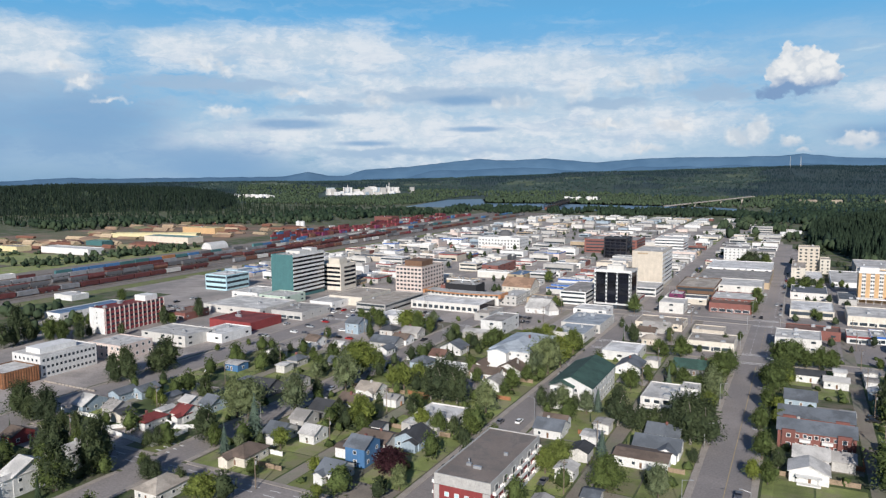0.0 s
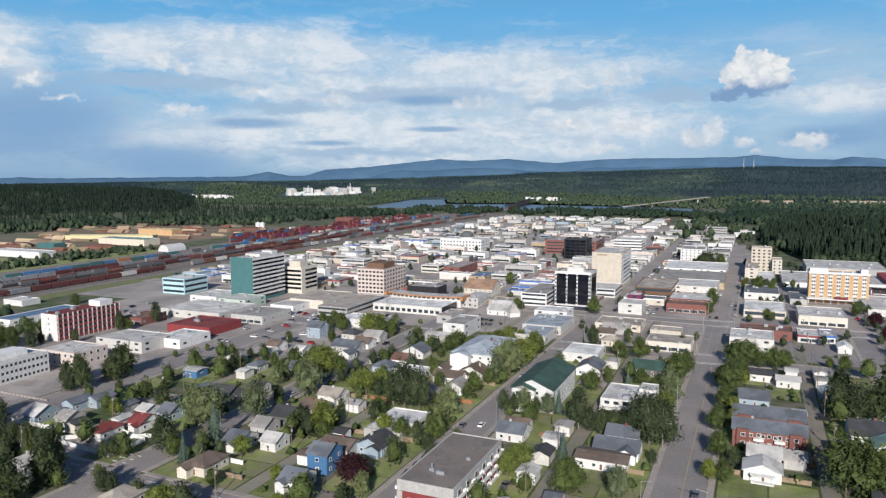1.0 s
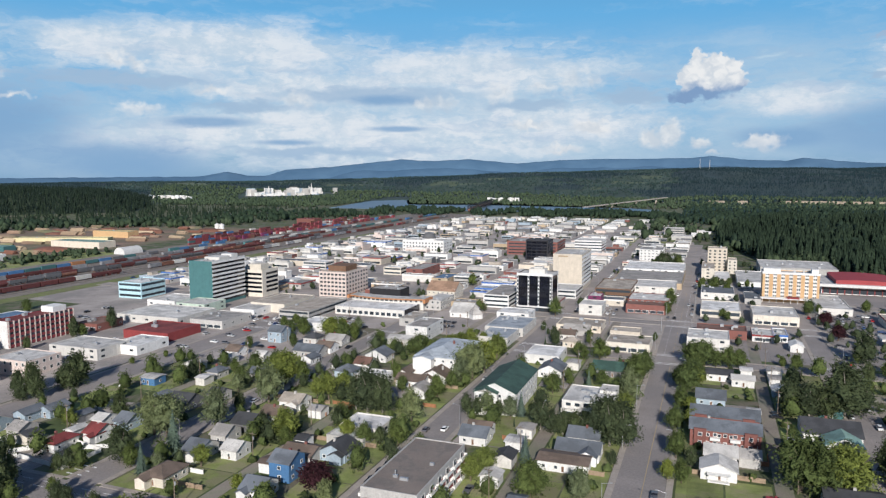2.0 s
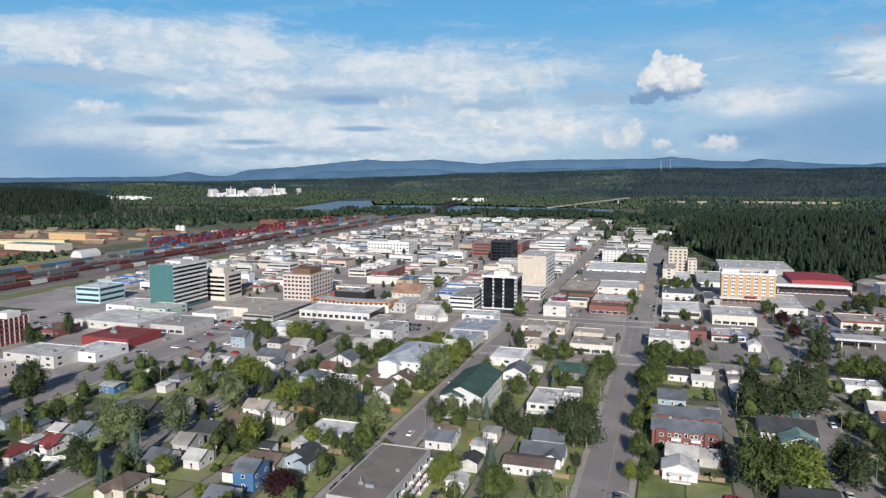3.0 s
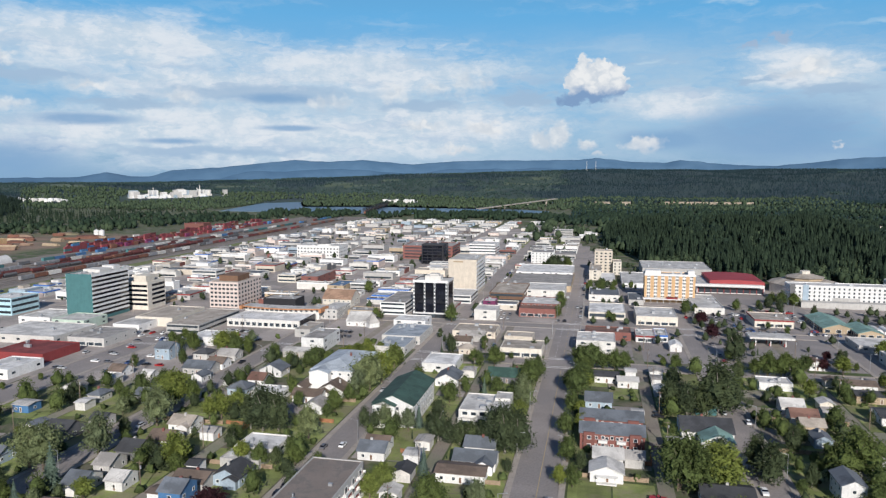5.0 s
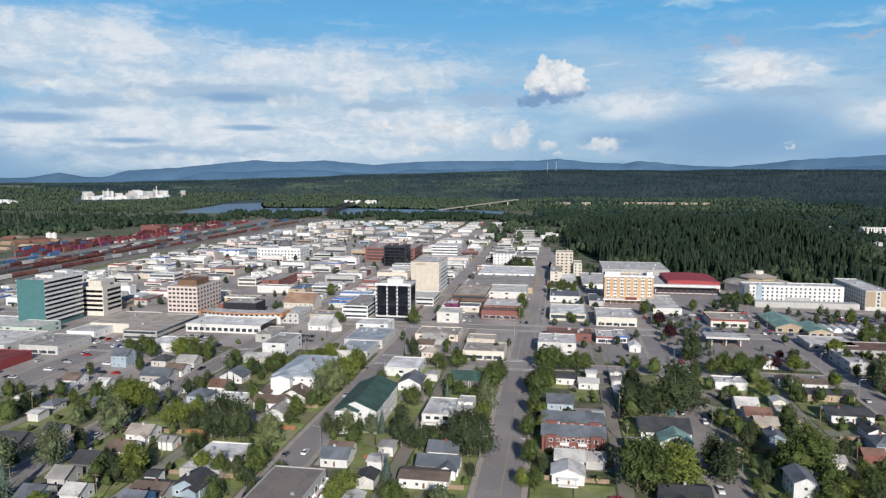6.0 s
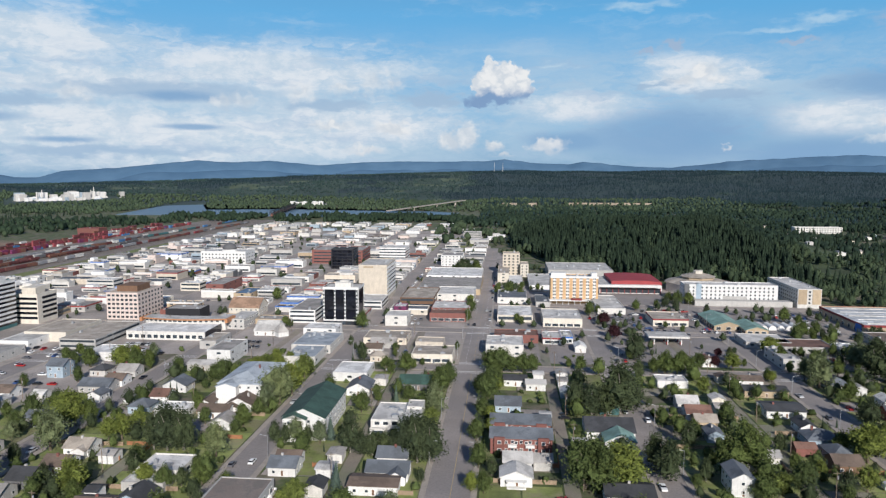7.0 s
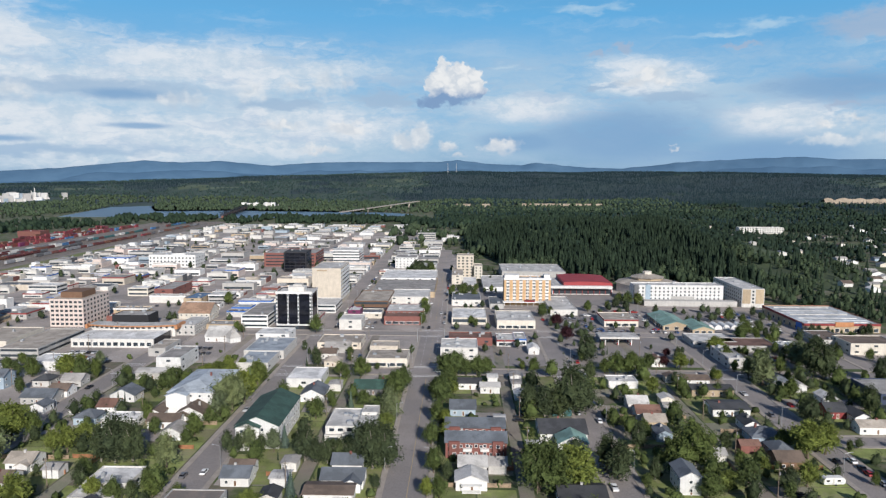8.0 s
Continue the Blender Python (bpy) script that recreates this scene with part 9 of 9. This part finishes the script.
def vehicles():
    paints = {}
    for k, c in dict(white=(0.75, 0.75, 0.74), silver=(0.42, 0.43, 0.44), black=(0.02, 0.02, 0.022), red=(0.35, 0.02, 0.02), blue=(0.03, 0.07, 0.2), grey=(0.12, 0.12, 0.13)).items():
        paints[k] = material(k + " car paint", c, 0.3, 0.03, 1.0, bump=0, per_object=0)
    protos = {}
    for k in paints:
        for kind in ("car", "pickup"):
            protos[(k, kind)] = tagged(car_proto(paints[k], kind), "%s %s parked in town" % (k, "pickup truck" if kind == "pickup" else "passenger car"), "car", "parked cars")
    used = set()
    rnd = random.Random(12)

    def park(x, y, rz, col=None, z=0.09):
        key = (col or rnd.choice(("white", "white", "silver", "silver", "black", "black", "red", "blue", "grey", "grey")), rnd.choice(("car", "car", "pickup")))
        m = pose(x, y, z, 0, 0, rz)
        if key in used:
            copy_thing(protos[key], m)
        else:
            used.add(key)
            protos[key].matrix_basis = m

    # at the kerbs
    for x, y, c in ((-88, 234, "white"), (-94.2, 231, "grey"), (-94, 199, "black"), (-94, 193, "black"), (-94, 186, "black"), (-12.5, 205, "grey"), (52.5, 226, "white"), (60, 251, "silver"), (60, 290, "white"),
                    (52.5, 300, "silver"), (60, 312, "grey"), (52.5, 330, "silver"), (136, 300, "grey"), (136, 262, "black"), (143.6, 240, "red"), (138.2, 250, "black"), (150.5, 313.8, "red"), (144, 232, "silver"), (144, 244, "black"), (144, 251, "white"), (136, 330, "silver"),
                    (-179, 330, "black"), (-173, 290, "grey"), (-180, 262, "white"), (-172, 236, "silver"), (-93, 300, "silver"), (-86, 330, "grey"), (-20, 470, "black"), (-13, 520, "silver"), (-22, 560, "white")):
        park(x, y, rnd.choice((0, 180)), c)
    # in the lanes and yards
    for x, y, rz in ((27, 262, 80), (26, 290, 90), (27, 295, 95), (20, 214, 85), (22, 330, 0), (33, 218, 10), (37, 222, 0), (107, 228, 80), (112, 222, 95), (110.5, 231, 85), (116, 214, 85), (98, 300, 90), (-50, 258, 90),
                     (-58, 236, 90), (-64, 190, 0), (-62, 182, 0), (-65, 174, 5), (-48, 330, 90), (-129, 270, 90), (-137, 226, 80), (-208, 205, 80), (-212, 180, 0), (-240, 235, 30), (-262, 236, 90)):
        if is_free(x - 1.5, x + 1.5, y - 1.5, y + 1.5):
            park(x, y, rz)
    # car parks in rows
    for x0, y0, n, m, dx, dy, rz, p in ((-235, 345, 9, 3, 6, 16, 0, 0.3), (-300, 330, 8, 3, 7, 20, 0, 0.25), (-236, 384, 10, 2, 3.2, 12, 0, 0.7), (-300, 405, 7, 2, 5, 9, 0, 0.4), (80, 470, 8, 5, 7.5, 15, 90, 0.55),
                                        (100, 400, 6, 2, 6, 14, 0, 0.35), (150, 398, 8, 2, 5, 13, 0, 0.4), (182, 515, 8, 2, 5, 14, 0, 0.5), (-60, 384, 5, 2, 4, 10, 0, 0.4), (20, 480, 4, 3, 4, 14, 0, 0.4),
                                        (-400, 340, 9, 3, 5, 15, 0, 0.3), (-150, 468, 6, 2, 4, 16, 0, 0.5), (-70, 470, 4, 4, 4, 14, 0, 0.4), (-320, 200, 6, 2, 6, 30, 0, 0.2), (250, 610, 7, 2, 5, 10, 0, 0.4), (15, 650, 6, 3, 5, 14, 0, 0.4)):
        for i in range(n):
            for j in range(m):
                x, y = x0 + dx * i, y0 + dy * j
                if rnd.random() < p and is_free(x - 1.6, x + 1.6, y - 2.2, y + 2.2):
                    park(x, y, rz + rnd.choice((0, 180)) + rnd.uniform(-3, 3))
    # cars farther off, each a body with its glass
    small = {}
    for k in paints:
        bm = bmesh.new()
        quad_box(bm, -0.9, 0.9, -2.25, 2.25, 0.3, 0.98, 0, 0.1)
        quad_box(bm, -0.68, 0.68, -0.6, 1.3, 1.4, 1.5, 0, 0.03)
        o = part("car", bm, paints[k])
        bm = bmesh.new()
        v = quad_box(bm, -0.8, 0.8, -1.1, 1.7, 0.97, 1.42)
        for q in v[4:]:
            q.co.x *= 0.84
            q.co.y = q.co.y * 0.68 + 0.1
        part("window_glass", bm, GLASS_BLACK, o)
        tagged(o, "%s car parked in the town centre" % k, "car", "parked cars")
        small[k] = o
    first = set()
    for x0, y0, n, m, dx, dy, rz, p in ((-480, 470, 6, 5, 9, 18, 0, 0.4), (-236, 458, 1, 30, 0, 7.5, 0, 0.4), (-97, 470, 1, 40, 0, 7.5, 0, 0.5), (-83, 470, 1, 40, 0, 7.5, 0, 0.4), (-24, 470, 1, 30, 0, 8, 0, 0.4), (-10, 470, 1, 30, 0, 8, 0, 0.4),
                                        (78, 465, 9, 6, 3.0, 13, 0, 0.62), (-252, 366, 16, 3, 2.8, 9, 0, 0.75), (66, 478, 8, 4, 3.4, 12, 0, 0.6), (128, 462, 5, 2, 4, 9, 0, 0.6), (60, 500, 6, 3, 3.2, 11, 0, 0.5), (212, 452, 5, 3, 3.2, 10, 0, 0.5), (-190, 470, 1, 30, 0, 8, 0, 0.4), (-318, 300, 14, 7, 7.5, 16, 0, 0.22), (-262, 300, 8, 5, 7.5, 15, 90, 0.3), (195, 488, 8, 4, 3, 12, 0, 0.5), (115, 520, 8, 2, 3, 12, 0, 0.5),
                                        (-160, 384, 6, 3, 3.2, 12, 0, 0.5), (5, 390, 4, 4, 4, 12, 0, 0.4), (62, 385, 5, 4, 4, 13, 0, 0.3), (70, 452, 12, 2, 4.2, 9, 0, 0.6), (115, 500, 10, 3, 3.4, 9, 0, 0.5), (60, 535, 10, 1, 3.2, 9, 0, 0.6), (-178, 385, 1, 8, 0, 7, 0, 0.6), (-50, 372, 1, 9, 0, 8, 0, 0.5), (-300, 372, 10, 2, 3.6, 10, 0, 0.6)):
        for i in range(n):
            for j in range(m):
                x, y = x0 + dx * i, y0 + dy * j
                if rnd.random() < p and is_free(x - 1.3, x + 1.3, y - 2.4, y + 2.4):
                    FOOT.append((x - 1.2, x + 1.2, y - 2.3, y + 2.3))
                    k = rnd.choice(("white", "white", "silver", "black", "black", "red", "blue", "grey", "grey"))
                    mm = pose(x, y, 0.08, 0, 0, rz + rnd.choice((0, 180)))
                    if k in first:
                        copy_thing(small[k], mm)
                    else:
                        first.add(k)
                        small[k].matrix_basis = mm
    for key, ob in protos.items():
        if key not in used:
            park_x = -262 - 4.0 * (list(protos).index(key) + 1)
            ob.matrix_basis = pose(park_x, 262, 0.05)


vehicles()


def caravan(x, y, rz):
    """A white travel trailer with rounded ends, a window row and one axle."""
    ob = new("caravan")
    ob.matrix_basis = pose(x, y, 0.03, 0, 0, rz)
    bm = bmesh.new()
    prof = ((-3.7, 0.5), (-3.8, 1.3), (-3.6, 2.3), (-3.0, 2.8), (2.6, 2.85), (3.5, 2.4), (3.8, 1.5), (3.4, 0.5))
    rows = [[bm.verts.new((px, py, pz)) for px, pz in prof] for py in (-1.2, 1.2)]
    for i in range(len(prof)):
        j = (i + 1) % len(prof)
        bm.faces.new((rows[0][i], rows[0][j], rows[1][j], rows[1][i]))
    bm.faces.new(rows[0][::-1])
    bm.faces.new(rows[1])
    bmesh.ops.recalc_face_normals(bm, faces=bm.faces)
    bmesh.ops.bevel(bm, geom=list(bm.edges), offset=0.1, segments=2, affect="EDGES")
    part("body", bm, TRIM, ob)
    for px in (-2.4, 1.4):
        part("window", box(px - 0.6, px + 0.6, -1.23, -1.19, 1.5, 2.1), GLASS_BLACK, ob)
    part("door", box(-0.9, -0.2, -1.24, -1.19, 0.55, 2.35), WALL["lightgrey"], ob)
    part("stripe", box(-3.4, 3.2, -1.225, -1.195, 0.95, 1.15), WALL["bluegrey"], ob, "blue-grey side stripe")
    for py in (-1.15, 1.15):
        bm = bmesh.new()
        tube(bm, (0.4, py - 0.1, 0.33), (0.4, py + 0.1, 0.33), 0.33, 0.33, 10)
        part("wheel", bm, RUBBER, ob)
    part("drawbar", box(3.4, 4.8, -0.06, 0.06, 0.4, 0.5), METAL, ob)
    part("jack", box(4.6, 4.7, -0.05, 0.05, 0.0, 0.5), METAL, ob)
    tagged(ob, "white travel trailer parked on a house lawn", "caravan")
    claim(x, y - 1.2, 7.6, 2.4)


caravan(127.3, 232.0, 4)


# ---- poles, lamps, fences ----
def poles():
    proto = new("utility_pole")
    bm = bmesh.new()
    tube(bm, (0, 0, 0), (0, 0, 10), 0.17, 0.11, 7)
    part("pole", bm, POLE, proto)
    part("crossarm", box(-1.2, 1.2, -0.06, 0.06, 9.2, 9.35), POLE, proto)
    bm = bmesh.new()
    tube(bm, (0.35, 0, 7.4), (0.35, 0, 8.4), 0.24, 0.24, 8)
    part("transformer", bm, METAL, proto)
    tagged(proto, "wooden utility pole with a crossarm in the lane", "utility pole", "utility poles")
    spots = [(x, y) for x in (-56.5, -136.5, 26.5, 104.5, -217) for y in range(150, 450, 36)]
    first = True
    for x, y in spots:
        if first:
            proto.matrix_basis = pose(x, y, 0)
            first = False
        else:
            copy_thing(proto, pose(x, y, 0))
    bm = bmesh.new()
    for x in (-56.5, -136.5, 26.5, 104.5, -217):
        for y in range(150, 412, 36):
            for o in (-1.1, 0, 1.1):
                for k in range(4):
                    z = [9.4 - 0.5 * math.sin(math.pi * q / 4) for q in (k, k + 1)]
                    tube(bm, (x + o, y + 9 * k, z[0]), (x + o, y + 9 * k + 9, z[1]), 0.018, 0.018, 3, False)
    tagged(part("power_line", bm, RUBBER), "thin dark overhead power lines", "power line", kind="stuff")
    lamp = new("street_lamp")
    bm = bmesh.new()
    tube(bm, (0, 0, 0), (0, 0, 8.5), 0.1, 0.07, 7)
    part("pole", bm, METAL, lamp)
    bm = bmesh.new()
    tube(bm, (0, 0, 8.4), (-2.2, 0, 8.9), 0.05, 0.04, 6)
    arm = part("arm", bm, METAL, lamp)
    part("lamp_head", box(-2.8, -2.1, -0.15, 0.15, 8.8, 8.98, 0.03), METAL, arm)
    tagged(lamp, "grey steel street lamp with a single arm", "street lamp", "street lamps")
    first = True
    for x, rz in ((-8.6, 0), (-25.4, 180), (-83.6, 0), (-169.5, 0), (61.8, 0), (134, 180)):
        for y in range(190, 620, 48):
            if any(abs(y - yy) < 8 for yy, w, a, b in STREETS_X):
                continue
            if first:
                lamp.matrix_basis = pose(x, y, 0.15, 0, 0, rz)
                first = False
            else:
                copy_thing(lamp, pose(x, y, 0.15, 0, 0, rz))


poles()


def fences():
    """Board fences round the yards, one object a run, with their posts."""
    rnd = random.Random(15)

    def run(x0, y0, x1, y1, mat, label):
        length = math.hypot(x1 - x0, y1 - y0)
        ob = new("fence")
        ob.matrix_basis = pose(x0, y0, 0, 0, 0, math.degrees(math.atan2(y1 - y0, x1 - x0)))
        bm = bmesh.new()
        k = 0.0
        while k < length - 0.2:
            h = 1.55 + rnd.uniform(-0.04, 0.04)
            quad_box(bm, k, k + 0.36, -0.03, 0.03, 0.05, h)
            k += 0.39
        tagged(part("boarding", bm, mat, ob), kind="stuff")
        n = max(1, int(length / 4.5))
        me = None
        for i in range(n + 1):
            x = length * i / n
            if me is None:
                me = part("post", box(-0.07, 0.07, 0.03, 0.17, 0, 1.75), mat, ob).data
            else:
                share("post", me, ob, x, 0, 0)
        tagged(ob, label, "fence", "yard fences")

    red, white, grey = (RED_WOOD, "reddish cedar board fence round a yard"), (TRIM, "white painted board fence round a yard"), (WOOD, "weathered grey board fence")
    for a in ((-66, 233, -58, 233, red), (-141, 246, -131, 246, red), (-131, 246, -131, 240, red), (-141, 232, -136, 232, red), (-106, 256, -100, 256, red), (20, 240, 20, 247, red), (15, 240, 20, 240, red),
              (-217.9, 162, -189.2, 159.3, white), (-189.2, 159.3, -189, 174.4, white), (-204, 177.7, -189, 174.4, white), (-204, 177.7, -217.9, 162, white), (-249.6, 169.2, -221.6, 169.8, white), (-160, 205, -148, 216, white), (-197, 174, -186, 180, white), (-157, 172, -145, 172, white),
              (-156, 163, -138, 163, grey), (20, 270, 20, 300, grey), (-6, 283, 18, 283, grey), (-6, 226, 18, 226, grey), (98, 230, 98, 262, grey), (64, 262, 98, 262, grey), (64, 296, 98, 296, grey), (107, 244, 130, 244, red),
              (107, 280, 130, 280, grey), (-49, 214, -28, 214, grey), (-49, 250, -30, 250, grey), (-130, 210, -104, 210, grey), (-130, 282, -100, 282, grey), (-168, 245, -142, 245, grey), (-168, 292, -140, 292, white), (30, 330, 50, 330, grey), (30, 240, 48, 240, grey)):
        run(*a[:4], *a[4])


fences()


def barrier_blocks():
    """Rows of low concrete blocks that edge the lot beside the school."""
    bm = box(-0.9, 0.9, -0.3, 0.3, 0.05, 0.75)
    bmesh.ops.bevel(bm, geom=bm.edges[:], offset=0.06, segments=1, affect="EDGES")
    first = tagged(part("barrier_block", bm, CONCRETE), "low pale concrete barrier block on a parking lot", "barrier", "parking lot barriers")
    k = 0
    for x0, y0, x1, y1, n in ((-289.4, 177.3, -265.8, 176.4, 11), (-291.5, 191.4, -260.5, 191.3, 14), (-262, 160, -250, 176, 6)):
        for i in range(n):
            u = i / (n - 1)
            m = pose(x0 + (x1 - x0) * u, y0 + (y1 - y0) * u, 0, 0, 0, 4 * math.sin(7.0 * i))
            if k == 0:
                first.matrix_basis = m
            else:
                copy_thing(first, m)
            k += 1


barrier_blocks()


def hill_masts():
    for x, y in ((-62, 3560), (-20, 3600)):
        ob = new("radio_mast")
        z = rise(x, y)
        ob.location = (x, y, z - 1)
        bm = bmesh.new()
        for a, b in ((-2, -2), (2, -2), (0, 2)):
            tube(bm, (a, b, 0), (a * 0.2, b * 0.2, 52), 0.5, 0.3, 4)
        for k in range(10):
            s = 1 - 0.08 * k
            tube(bm, (-2 * s, -2 * s, 5 * k), (2 * s, -2 * s, 5 * k + 5), 0.25, 0.25, 4)
        part("lattice", bm, METAL, ob)
        tagged(ob, "tall lattice radio mast on the upland", "mast", "radio masts")


hill_masts()
